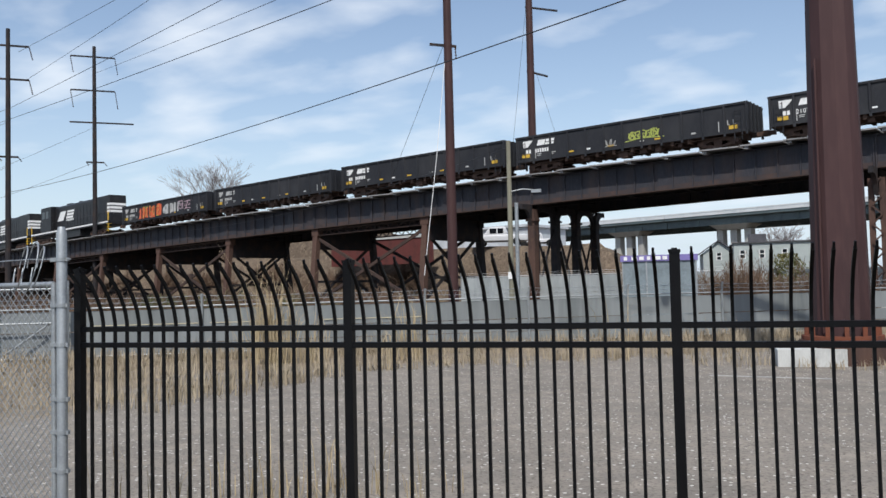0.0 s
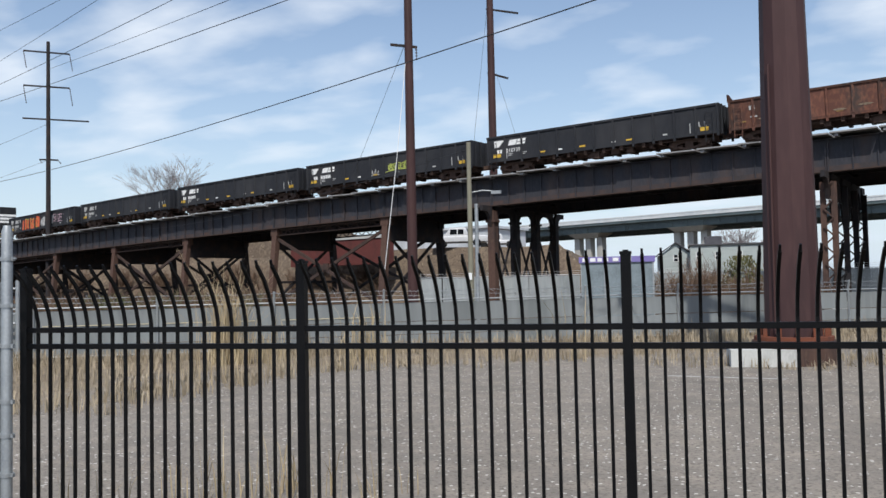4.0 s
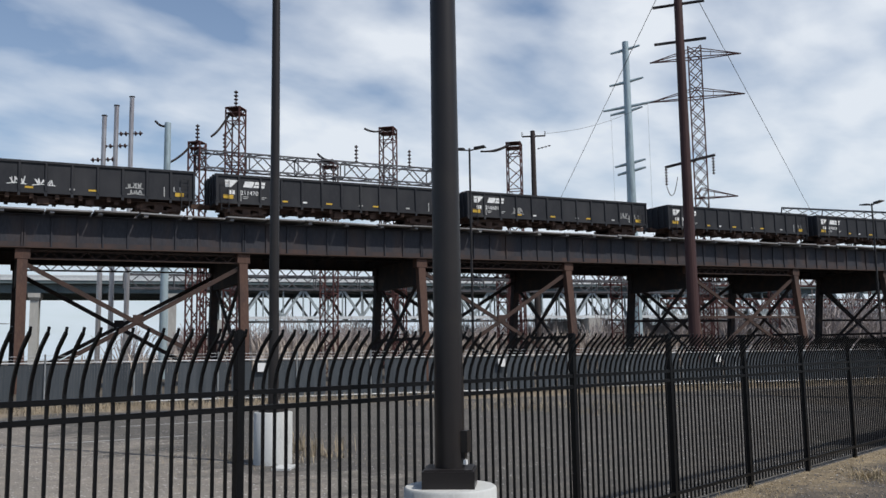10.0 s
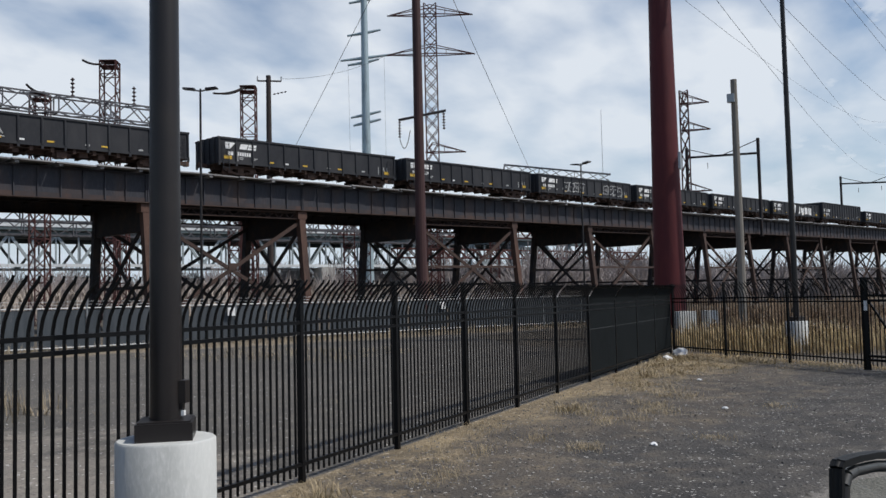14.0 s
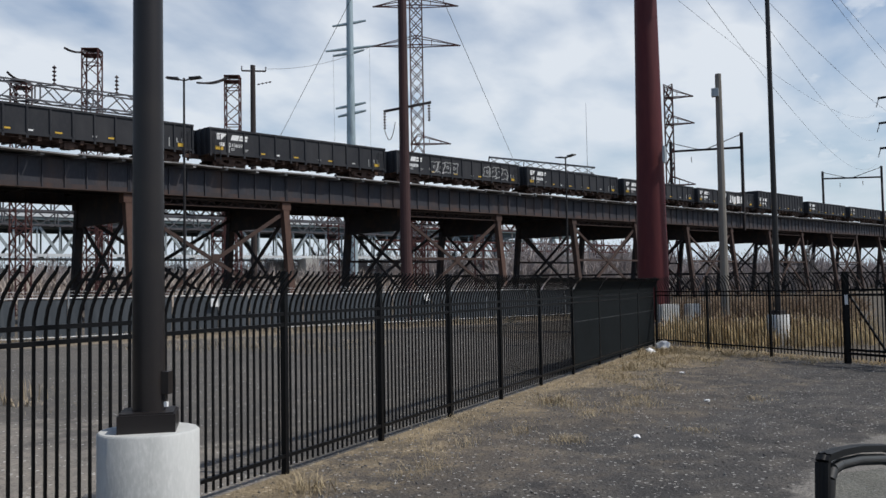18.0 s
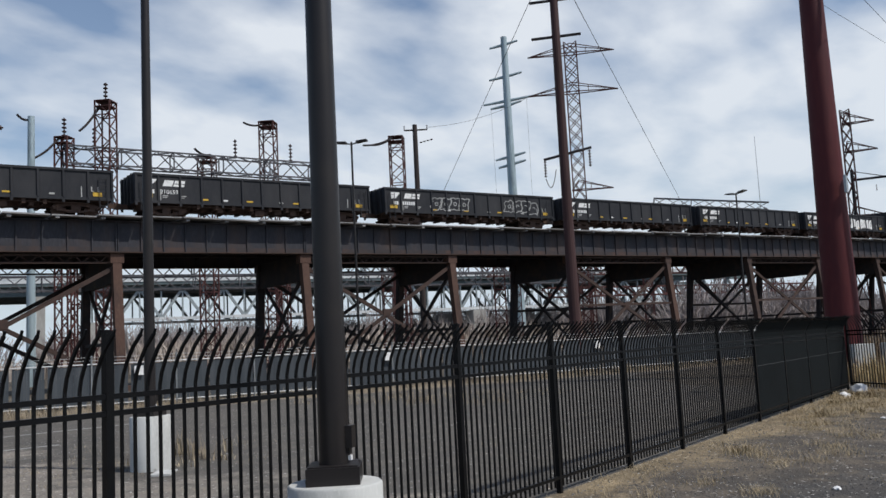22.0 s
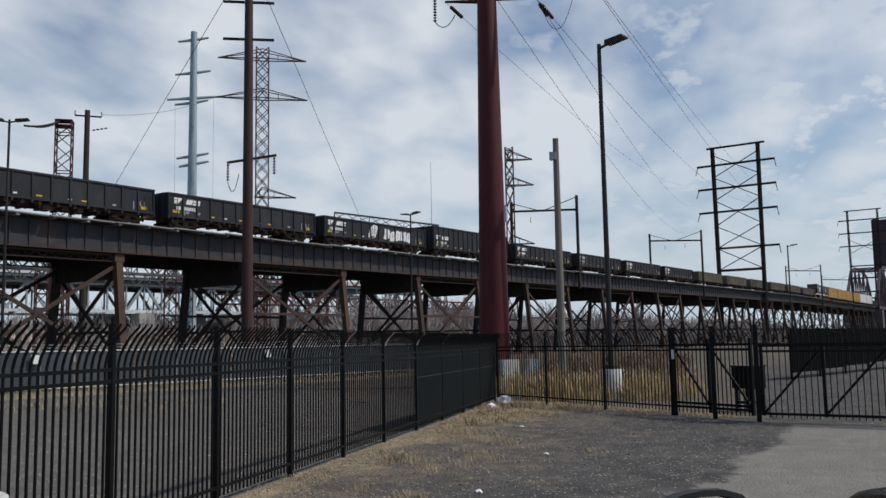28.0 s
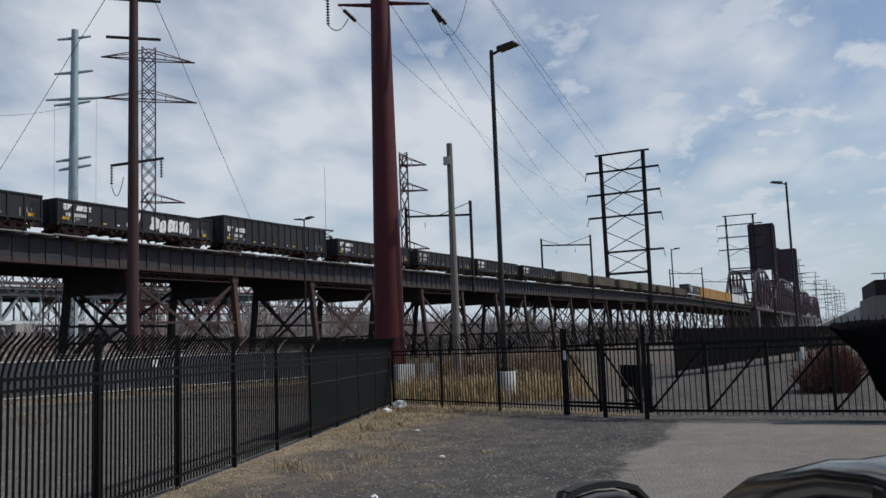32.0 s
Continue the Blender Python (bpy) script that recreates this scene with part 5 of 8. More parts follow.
s.cbox((-0.02, -0.15, 2.1), (0.2, 0.02, 0.32))
part("notice", s, WHITE_PAINT, wp)
wp2 = tapered_pole("utility_pole", 36.95, -0.9, 9.3, 0.16, 0.11, material("grey_pole_wood", (0.2, 0.182, 0.158), 0.9, second=(0.13, 0.118, 0.104), scale=2, fine=25, streak=0.12), "weathered grey wooden pole behind the side fence", 10)
s = Shape()
s.cbox((-0.15, 0.1, 8.6), (0.2, 0.25, 0.3))
part("bracket", s, GALV, wp2)

# chain-link gate at the end of the black fence
cl = thing("chain_link_gate", pose(0.045, -0.28, 0), "galvanized chain-link gate and round post beside the black fence", "gate", "", "structure")
s = Shape()
s.tube([(0, 0, -0.1), (0, 0, 2.06), (0, 0, 2.1)], [0.032, 0.032, 0.02], 18)
part("gate_post", s, GALV, cl)
for z in (0.35, 0.62, 0.85, 1.05, 1.38, 1.62, 1.9):
    s = Shape()
    s.tube([(0, 0, z - 0.012), (0, 0, z + 0.012)], 0.037, 16)
    s.box((-0.08, -0.01, z - 0.012), (0.05, 0.01, z + 0.012))
    part("hinge_band", s, GALV, cl)
way_g = Vector((-0.985, 0.17, 0))
frame_at = lambda u, z: way_g * u + Vector((0, 0, z))
for z in (0.1, 1.75):
    s = Shape()
    s.tube([frame_at(0.07, z), frame_at(2.6, z)], 0.017, 8)
    part("gate_rail", s, GALV, cl)
for u in (0.07, 2.6):
    s = Shape()
    s.tube([frame_at(u, 0.1), frame_at(u, 1.76 if u in (0.07, 2.6) else 1.62)], 0.018, 8)
    part("gate_upright", s, GALV, cl)
s = Shape()
lo_z, hi_z, lo_u, hi_u = 0.12, 1.75, 0.07, 2.6
for k in range(-30, 46):
    for d in (-1, 1):
        # wire of slope one, cut to the frame
        u0 = lo_u + 0.057 * k
        ends = []
        for u, z in ((u0, lo_z), (u0 + (hi_z - lo_z), hi_z)):
            ends.append((u, z) if d > 0 else (lo_u + hi_u - u, z))
        (ua, za), (ub, zb) = ends
        ta, tb = 0.0, 1.0
        for lim, sign in ((lo_u, 1), (hi_u, -1)):
            fa, fb = sign * (ua - lim), sign * (ub - lim)
            if fa < 0 and fb < 0:
                ta, tb = 1.0, 0.0
            elif fa < 0:
                ta = max(ta, fa / (fa - fb))
            elif fb < 0:
                tb = min(tb, fa / (fa - fb))
        if ta < tb:
            s.beam(frame_at(ua + (ub - ua) * ta, za + (zb - za) * ta), frame_at(ua + (ub - ua) * tb, za + (zb - za) * tb), 0.0034, 0.0034)
tagged(part("chain_mesh", s, GALV, cl, "diamond wire mesh"), kind="stuff")
s = Shape()
for c, rr in ((0.2, 0.13), (0.27, 0.16), (0.36, 0.14)):
    s.tube([frame_at(c + rr * 0.8 * math.cos(6.2832 * k / 20) + 0.002 * k, 1.86 + rr * math.sin(6.2832 * k / 20)) + Vector((0, 0.08 * math.sin(6.2832 * k / 20 + 1), 0)) for k in range(21)], 0.005, 4)
part("razor_wire_coil", s, GALV, cl)
s = Shape()
s.tube([frame_at(-0.08, 1.9), frame_at(0.3, 1.91), frame_at(2.6, 1.88)], 0.004, 4)
part("barbed_wire", s, GALV, cl)

# braced gate in the far fence, seen through the mesh
FG = pose(-11.75, 13.2, -0.02, 0, 0, 209)
fg = thing("braced_gate", FG, "galvanized braced pipe gate in the far chain-link fence", "gate", "", "structure")
for x, top in ((0.0, 2.05), (1.7, 1.9), (3.5, 1.9), (5.2, 2.05)):
    s = Shape()
    s.tube([(x, 0, -0.05), (x, 0, top)], 0.05 if top > 2 else 0.028, 8)
    part("gate_post" if top > 2 else "gate_upright", s, GALV, fg)
for z in (0.12, 1.0, 1.85):
    s = Shape()
    s.tube([(0.05, 0, z), (5.15, 0, z)], 0.026, 8)
    part("gate_rail", s, GALV, fg)
for x in (0.0, 1.7, 3.5):
    s = Shape()
    s.tube([(x + 0.05, -0.03, 1.25), (x + 1.6, -0.03, 0.15)], 0.024, 8)
    part("gate_brace", s, GALV, fg)

# gate across the drive
GATE_M = pose(22.5, -6.45, 0, 0, 0, -110)
BAY = 1.13
gate = thing("sliding_gate", GATE_M, "black steel sliding gate with spear pickets and diagonal braces", "gate", "", "structure")
for x in range(0, 7):
    s = Shape()
    s.box((x * BAY - 0.03, -0.03, 0.12), (x * BAY + 0.03, 0.03, 1.52))
    part("upright", s, BLACK_PAINT, gate)
    if x < 6:
        s = Shape()
        s.beam((x * BAY, 0.03, 0.16), (x * BAY + BAY, 0.03, 1.44), 0.03, 0.045)
        part("brace", s, BLACK_PAINT, gate)
        for k in range(1, 10):
            part("picket", PICKET, None, gate).location = (x * BAY + BAY * k / 10, 0, 0.02)
for z, w in ((0.16, 0.05), (1.36, 0.04), (1.48, 0.07)):
    s = Shape()
    s.box((-0.05, -0.03, z - w / 2), (6.8, 0.03, z + w / 2))
    part("rail", s, BLACK_PAINT, gate)
POST_BIG = post_mesh(1.88, 0.09).mesh("post")
POST_BIG.materials.append(BLACK_PAINT)
for x, y in ((22.55, -6.36), (23.2, -5.57), (24.0, -4.8)):
    ob = new("gate_post", POST_BIG)
    ob.matrix_basis = pose(x, y, 0)
    tagged(ob, "thick black steel gate post", "post", "gate posts", "structure")
side = thing("side_gate", pose(24.05, -4.72, 0, 0, 0, math.degrees(math.atan2(-1.65, -1.5))), "black steel swing leaf with a diagonal brace beside the gate", "gate", "", "structure")
for z in (0.2, 0.28, 1.4, 1.5):
    s = Shape()
    s.box((0.05, -0.025, z - 0.025), (2.1, 0.025, z + 0.025))
    part("rail", s, BLACK_PAINT, side)
for x in (0.06, 1.05, 2.09):
    s = Shape()
    s.box((x - 0.03, -0.03, 0.1), (x + 0.03, 0.03, 1.62))
    part("upright", s, BLACK_PAINT, side)
for a, b in ((0.1, 1.01), (1.09, 2.05)):
    s = Shape()
    s.beam((a, 0.03, 1.45), (b, 0.03, 0.25), 0.03, 0.045)
    part("brace", s, BLACK_PAINT, side)
for k in range(1, 20):
    if k != 10:
        part("picket", PICKET, None, side).location = (k * 0.105, 0, 0.02)
part("latch_plate", Shape().box((0.1, -0.06, 1.2), (0.16, -0.03, 1.4)), WHITE_PAINT, side, "small white latch plate")
op = thing("gate_operator", pose(25.2, -6.42, 0, 0, 0, 40), "black gate operator box on a stand", "box")
s = Shape()
s.box((-0.27, -0.24, 0.5), (0.27, 0.24, 0.98))
s.box((-0.29, -0.26, 0.98), (0.29, 0.26, 1.01))
part("cabinet", s, BLACK_PAINT, op)
for x in (-0.22, 0.22):
    for y in (-0.16, 0.16):
        part("leg", Shape().box((x - 0.03, y - 0.03, -0.02), (x + 0.03, y + 0.03, 0.5)), BLACK_PAINT, op)
s = Shape()
for y in (-0.16, 0.16):
    s.box((-0.22, y - 0.02, 0.16), (0.22, y + 0.02, 0.22))
part("stretcher", s, BLACK_PAINT, op)

# screened fence beyond the gate, and the cloth on its end
SHADE = material("black_shade_cloth", (0.005, 0.005, 0.0055), 0.95, second=(0.008, 0.008, 0.009), scale=1, fine=60, spec=0.03)
far_fence = thing("screened_fence", pose(40.2, -9.3, 0, 0, 0, math.degrees(math.atan2(-11.8, 21.6))), "long fence hung with black shade cloth along the road", "fence", "", "structure")
for k in range(23):
    s = Shape()
    s.box((k * 3.0, -0.03, min(1.25, 0.25 + 0.045 * k)), (k * 3.0 + 2.94, 0.0, 1.95))
    part("shade_cloth", s, SHADE, far_fence)
for k in range(24):
    s = Shape()
    s.box((k * 3.0 - 0.04, 0.0, -0.1), (k * 3.0 + 0.04, 0.08, 2.0))
    part("post", s, BLACK_PAINT, far_fence)
# heavy cloth bundled over the end of the gate, hanging open towards the bottom
G0 = 3.42
rows_t, r = [], random.Random(17)
HEM = ((0.0, 1.64), (0.25, 1.36), (0.42, 1.18), (0.54, 0.92), (0.62, 0.6), (0.75, 0.34), (1.0, 0.16), (4.3, 0.1))
for k in range(25):
    u = (k / 24) ** 1.7
    along = G0 + 4.2 * u
    top = 1.74 + 0.1 * u + 0.025 * math.sin(9 * u) + 0.03 * r.random()
    low = next(a[1] + (b[1] - a[1]) * (4.2 * u - a[0]) / (b[0] - a[0]) for a, b in zip(HEM, HEM[1:]) if 4.2 * u <= b[0])
    mid = (top + low) / 2
    fold = 0.05 * math.sin(23 * u) + 0.03 * r.random()
    rows_t.append([(along, 0.1, top - 0.04), (along, 0.13, mid), (along, 0.1, low), (along + 0.03, -0.08, low - 0.02), (along, -0.2 - fold, (low * 2 + mid) / 3), (along, -0.26 - fold, mid), (along, -0.2 - fold * 0.6, top - 0.12), (along, -0.06, top)])
n = len(rows_t[0])
s = Shape()
s.add([p for row in rows_t for p in row], [(i * n + k, (i + 1) * n + k, (i + 1) * n + (k + 1) % n, i * n + (k + 1) % n) for i in range(24) for k in range(n)], True)
s.add(rows_t[0], [tuple(range(n))])
s.add(rows_t[-1], [tuple(reversed(range(n)))])
solid("tarpaulin", s, SHADE, GATE_M, "heavy black tarpaulin draped over the end of the gate", "tarpaulin")

# dark car with its door open
CAR_PAINT = material("black_car_paint", (0.01, 0.01, 0.012), 0.12, flat=True, spec=0.6)
CAR_TRIM = material("satin_trim", (0.075, 0.075, 0.073), 0.45, 0.4, flat=True)
RUBBER = material("black_rubber", (0.008, 0.008, 0.008), 0.6, flat=True)
DARK_CAR_GLASS = material("dark_car_glass", (0.01, 0.012, 0.013), 0.05, flat=True, spec=0.6)
CAR_GLASS = bpy.data.materials.new("clear_car_glass")
CAR_GLASS.use_nodes = True
gn, gl = CAR_GLASS.node_tree.nodes, CAR_GLASS.node_tree.links
g_clear, g_shine, g_mix = gn.new("ShaderNodeBsdfTransparent"), gn.new("ShaderNodeBsdfGlossy"), gn.new("ShaderNodeMixShader")
g_clear.inputs[0].default_value, g_shine.inputs["Roughness"].default_value, g_mix.inputs[0].default_value = (0.8, 0.84, 0.82, 1), 0.02, 0.06
gl.new(g_clear.outputs[0], g_mix.inputs[1])
gl.new(g_shine.outputs[0], g_mix.inputs[2])
gl.new(g_mix.outputs[0], gn["Material Output"].inputs[0])
car = thing("car", pose(6.2, -5.8, 0, 0, 0, 0), "black parked car with its front door open", "car")


def loft(sections, smooth=True):
    """Skins rings of equal length; each ring is a list of points."""
    s = Shape()
    n = len(sections[0])
    vs = [p for ring in sections for p in ring]
    fs = [(i * n + k, i * n + (k + 1) % n, (i + 1) * n + (k + 1) % n, (i + 1) * n + k) for i in range(len(sections) - 1) for k in range(n)]
    s.add(vs, fs, smooth)
    s.add(sections[0], [tuple(reversed(range(n)))])
    s.add(sections[-1], [tuple(range(n))])
    return s


def eased(keys, steps=5):
    """Rings along the car between keyed outlines, on a smooth curve."""
    out = []
    for i in range(len(keys) - 1):
        p0, p1, p2, p3 = keys[max(i - 1, 0)], keys[i], keys[i + 1], keys[min(i + 2, len(keys) - 1)]
        for k in range(steps + (1 if i == len(keys) - 2 else 0)):
            t = k / steps
            out.append(ring(*[0.5 * (2 * b + (c - a) * t + (2 * a - 5 * b + 4 * c - d) * t * t + (3 * b - a - 3 * c + d) * t ** 3) for a, b, c, d in zip(p0, p1, p2, p3)]))
    return out


def ring(x, half, z0, z1, r):
    """A rounded rectangle across the car."""
    pts = []
    for cy, cz, a0 in ((half - r, z1 - r, 0), (-half + r, z1 - r, 90), (-half + r, z0 + r, 180), (half - r, z0 + r, 270)):
        for k in range(5):
            a = radians(a0 + 22.5 * k)
            pts.append((x, cy + r * math.cos(a), cz + r * math.sin(a)))
    return pts


part("body", loft(eased([(-2.15, 0.7, 0.4, 0.75, 0.12), (-2.0, 0.84, 0.28, 0.9, 0.14), (-1.0, 0.9, 0.22, 0.93, 0.14), (0.9, 0.9, 0.22, 0.92, 0.14), (2.0, 0.86, 0.25, 0.8, 0.16), (2.4, 0.7, 0.35, 0.64, 0.14)])), CAR_PAINT, car)
part("roof", loft(eased([(-1.75, 0.55, 1.02, 1.1, 0.03), (-1.35, 0.66, 1.32, 1.39, 0.034), (-0.95, 0.71, 1.38, 1.454, 0.035), (-0.55, 0.72, 1.372, 1.445, 0.035), (-0.33, 0.72, 1.345, 1.414, 0.033), (-0.05, 0.72, 1.292, 1.356, 0.03)])), CAR_PAINT, car)
for y in (-1, 1):
    s = Shape()
    s.tube([(0.98, 0.8 * y, 0.9), (0.72, 0.765 * y, 1.075), (0.55, 0.74 * y, 1.167), (0.45, 0.735 * y, 1.203), (0.25, 0.73 * y, 1.264), (0.1, 0.728 * y, 1.295), (-0.05, 0.725 * y, 1.323), (-0.33, 0.72 * y, 1.38), (-0.55, 0.72 * y, 1.408), (-0.75, 0.715 * y, 1.417), (-0.95, 0.71 * y, 1.416), (-1.35, 0.67 * y, 1.355), (-1.9, 0.7 * y, 0.92)], 0.036, 10)
    s.tube([(-0.55, 0.78 * y, 0.9), (-0.6, 0.72 * y, 1.41)], 0.04, 8)
    part("pillar", s, CAR_PAINT, car)
    s = Shape()
    s.tube([(0.9, 0.82 * y, 0.93), (0.48, 0.768 * y, 1.13), (0.2, 0.762 * y, 1.215), (-0.05, 0.757 * y, 1.262), (-0.33, 0.752 * y, 1.318), (-0.52, 0.75 * y, 1.345)], 0.012, 6)
    part("weatherstrip", s, CAR_TRIM, car)
    for x in (-1.35, 1.4):
        s = Shape()
        s.tube([(x, 0.68 * y, 0.33), (x, 0.9 * y, 0.33)], 0.33, 24)
        w = part("wheel", s, RUBBER, car)
        s = Shape()
        s.tube([(x, 0.89 * y, 0.33), (x, 0.915 * y, 0.33)], 0.21, 20)
        part("rim", s, CAR_TRIM, w)
s = Shape()
s.add([(0.95, -0.76, 0.94), (0.95, 0.76, 0.94), (-0.03, 0.7, 1.33), (-0.03, -0.7, 1.33)], ((0, 1, 2, 3), (3, 2, 1, 0)))
part("windshield", s, DARK_CAR_GLASS, car)
s = Shape()
s.add([(0.85, -0.8, 0.94), (-0.5, -0.8, 0.94), (-0.56, -0.73, 1.36), (0.0, -0.735, 1.29), (0.5, -0.745, 1.18)], ((0, 1, 2, 3, 4),))
s.add([(-0.62, -0.79, 0.94), (-1.75, -0.72, 0.95), (-1.3, -0.68, 1.33), (-0.64, -0.73, 1.38)], ((0, 1, 2, 3),))
part("side_glass", s, DARK_CAR_GLASS, car)
# dark cabin: seats and lining
s = Shape()
s.cbox((-0.55, 0.35, 0.85), (0.16, 0.5, 0.75))
s.cbox((-0.55, -0.35, 0.85), (0.16, 0.5, 0.75))
s.box((-1.7, -0.68, 0.93), (0.9, 0.68, 0.95))
part("cabin", s, RUBBER, car)
# the open door, hinged at the front, standing a little out from the body
door = part("door", loft([ring(0.0, 0.035, 0.32, 0.9, 0.02), ring(0.5, 0.045, 0.3, 0.93, 0.02), ring(0.98, 0.035, 0.32, 0.95, 0.02)]), CAR_PAINT, car)
door.matrix_basis = pose(0.87, 0.83, -0.005, 0, 0, 160)
SASH = ((0.0, 0.92), (0.34, 1.205), (0.45, 1.253), (0.6, 1.286), (0.75, 1.306), (0.86, 1.314), (0.935, 1.315), (0.945, 1.306), (0.955, 1.2), (0.975, 0.94))
s = Shape()
for (ax, az), (bx, bz) in zip(SASH, SASH[1:]):
    s.tube([(ax, 0, az), (bx, 0, bz)], 0.0095, 8)
    s.beam((ax, 0.0, az), (bx, 0.0, bz), 0.014, 0.026, (0, 1, 0))
part("window_frame", s, RUBBER, door)
TRIM_LINE = ((0.06, 0.93), (0.36, 1.173), (0.46, 1.218), (0.6, 1.252), (0.75, 1.273), (0.86, 1.28), (0.895, 1.276), (0.912, 1.258), (0.925, 1.2), (0.945, 0.96))
s = Shape()
for (ax, az), (bx, bz) in zip(TRIM_LINE, TRIM_LINE[1:]):
    s.tube([(ax, 0, az + 0.008), (bx, 0, bz + 0.008)], 0.0125, 8)
part("window_trim", s, CAR_TRIM, door)
s = Shape()
s.add([(0.07, 0, 0.93), (0.94, 0, 0.95), (0.915, 0, 1.25), (0.86, 0, 1.27), (0.6, 0, 1.24), (0.37, 0, 1.16)], ((0, 1, 2, 3, 4, 5),))
part("window_glass", s, CAR_GLASS, door)

# ---- dry grass, litter and brush ----
STRAW = material("dry_straw", (0.38, 0.305, 0.19), 0.9, second=(0.25, 0.195, 0.12), third=(0.5, 0.41, 0.27), scale=2.0, fine=6, bump=0, world_space=True)
BRUSH = material("brown_brush", (0.13, 0.085, 0.06), 0.95, second=(0.2, 0.14, 0.09), scale=1.5, fine=7, bump=0, world_space=True)
TWIG = material("bare_twig_bark", (0.15, 0.115, 0.1), 0.95, second=(0.1, 0.08, 0.07), scale=2, fine=12, bump=0, world_space=True)


def blades(s, r, x, y, z, n, h, spread, width=0.012):
    """One tuft: thin leaning blades, each a bent pair of triangles."""
    for _ in range(n):
        a, hh = r.uniform(0, 6.283), h * r.uniform(0.45, 1.1)
        bx, by = x + r.gauss(0, spread * 0.35), y + r.gauss(0, spread * 0.35)
        lean = (r.uniform(0.05, 0.55) if h > 0.2 else r.uniform(0.2, 1.8)) * hh
        dx, dy, w = math.cos(a) * lean, math.sin(a) * lean, width * r.uniform(0.6, 1.3)
        ux, uy = -math.sin(a) * w, math.cos(a) * w
        mx, my = bx + dx * 0.35, by + dy * 0.35
        s.add([(bx - ux, by - uy, z), (bx + ux, by + uy, z), (mx + ux * 0.8, my + uy * 0.8, z + hh * 0.6), (mx - ux * 0.8, my - uy * 0.8, z + hh * 0.6), (bx + dx, by + dy, z + hh * r.uniform(0.8, 1.0))],
              ((0, 1, 2, 3), (3, 2, 4)))


def grass_patch(name, spots, label, mat_=None, seed=1):
    s, r = Shape(), random.Random(seed)
    for x, y, z, n, h, spread in spots(r):
        blades(s, r, x, y, z, n, h, spread, min(0.009, max(0.0016, (0.0002 if h < 0.16 else 0.0006) * math.hypot(x - 4.4, y + 4.6))))
    solid(name, s, mat_ or STRAW, pose(0, 0, 0), label, "grass", "", "stuff")


def yard_spots(r):
    # along the foot of the fence, on this side of it
    for _ in range(95):
        x = r.uniform(8.6, 27.5)
        y = -abs(r.gauss(0, 0.4)) * (0.3 + x / 26)
        yield x, y - 0.04, -0.004, r.randint(14, 30), r.uniform(0.02, 0.07), 0.4
    # a thick band by the corner
    for _ in range(130):
        x = 27.6 - abs(r.gauss(0, 3.0))
        yield x, -0.1 - abs(r.gauss(0, 0.8)), -0.004, r.randint(16, 50), r.uniform(0.03, 0.13), 0.36
    # single low clumps
    for cx, cy, n, h, w in ((11.6, -1.1, 7, 0.1, 0.3), (12.6, -0.7, 9, 0.13, 0.3), (10.4, -0.5, 7, 0.12, 0.25), (13.4, -1.9, 5, 0.06, 0.22), (14.2, -1.2, 9, 0.08, 0.3), (15.8, -1.6, 11, 0.09, 0.4), (17.0, -1.9, 14, 0.09, 0.5),
                            (18.4, -2.1, 8, 0.07, 0.4), (16.4, -0.9, 12, 0.12, 0.4), (19.6, -1.3, 14, 0.12, 0.5), (21.5, -0.8, 14, 0.15, 0.5), (22.6, -1.5, 16, 0.13, 0.6), (24.6, -0.6, 14, 0.16, 0.5), (24.2, -2.0, 12, 0.1, 0.5), (26.2, -0.9, 8, 0.14, 0.4), (14.6, -3.1, 4, 0.05, 0.2), (17.6, -3.6, 4, 0.05, 0.25), (9.6, -1.4, 5, 0.08, 0.25), (25.6, -2.6, 16, 0.14, 0.6), (24.3, -3.9, 12, 0.12, 0.5)):
        for _ in range(n):
            # thick in the middle of a clump, ragged at its rim
            d = r.gauss(0, 1.0)
            yield cx + d * w * 1.3, cy + r.gauss(0, w * 0.5), -0.004, int(r.randint(30, 70) * max(0.25, 1.2 - 0.6 * abs(d))), h * r.uniform(0.3, 1.35) * max(0.4, 1.2 - 0.4 * abs(d)), 0.3


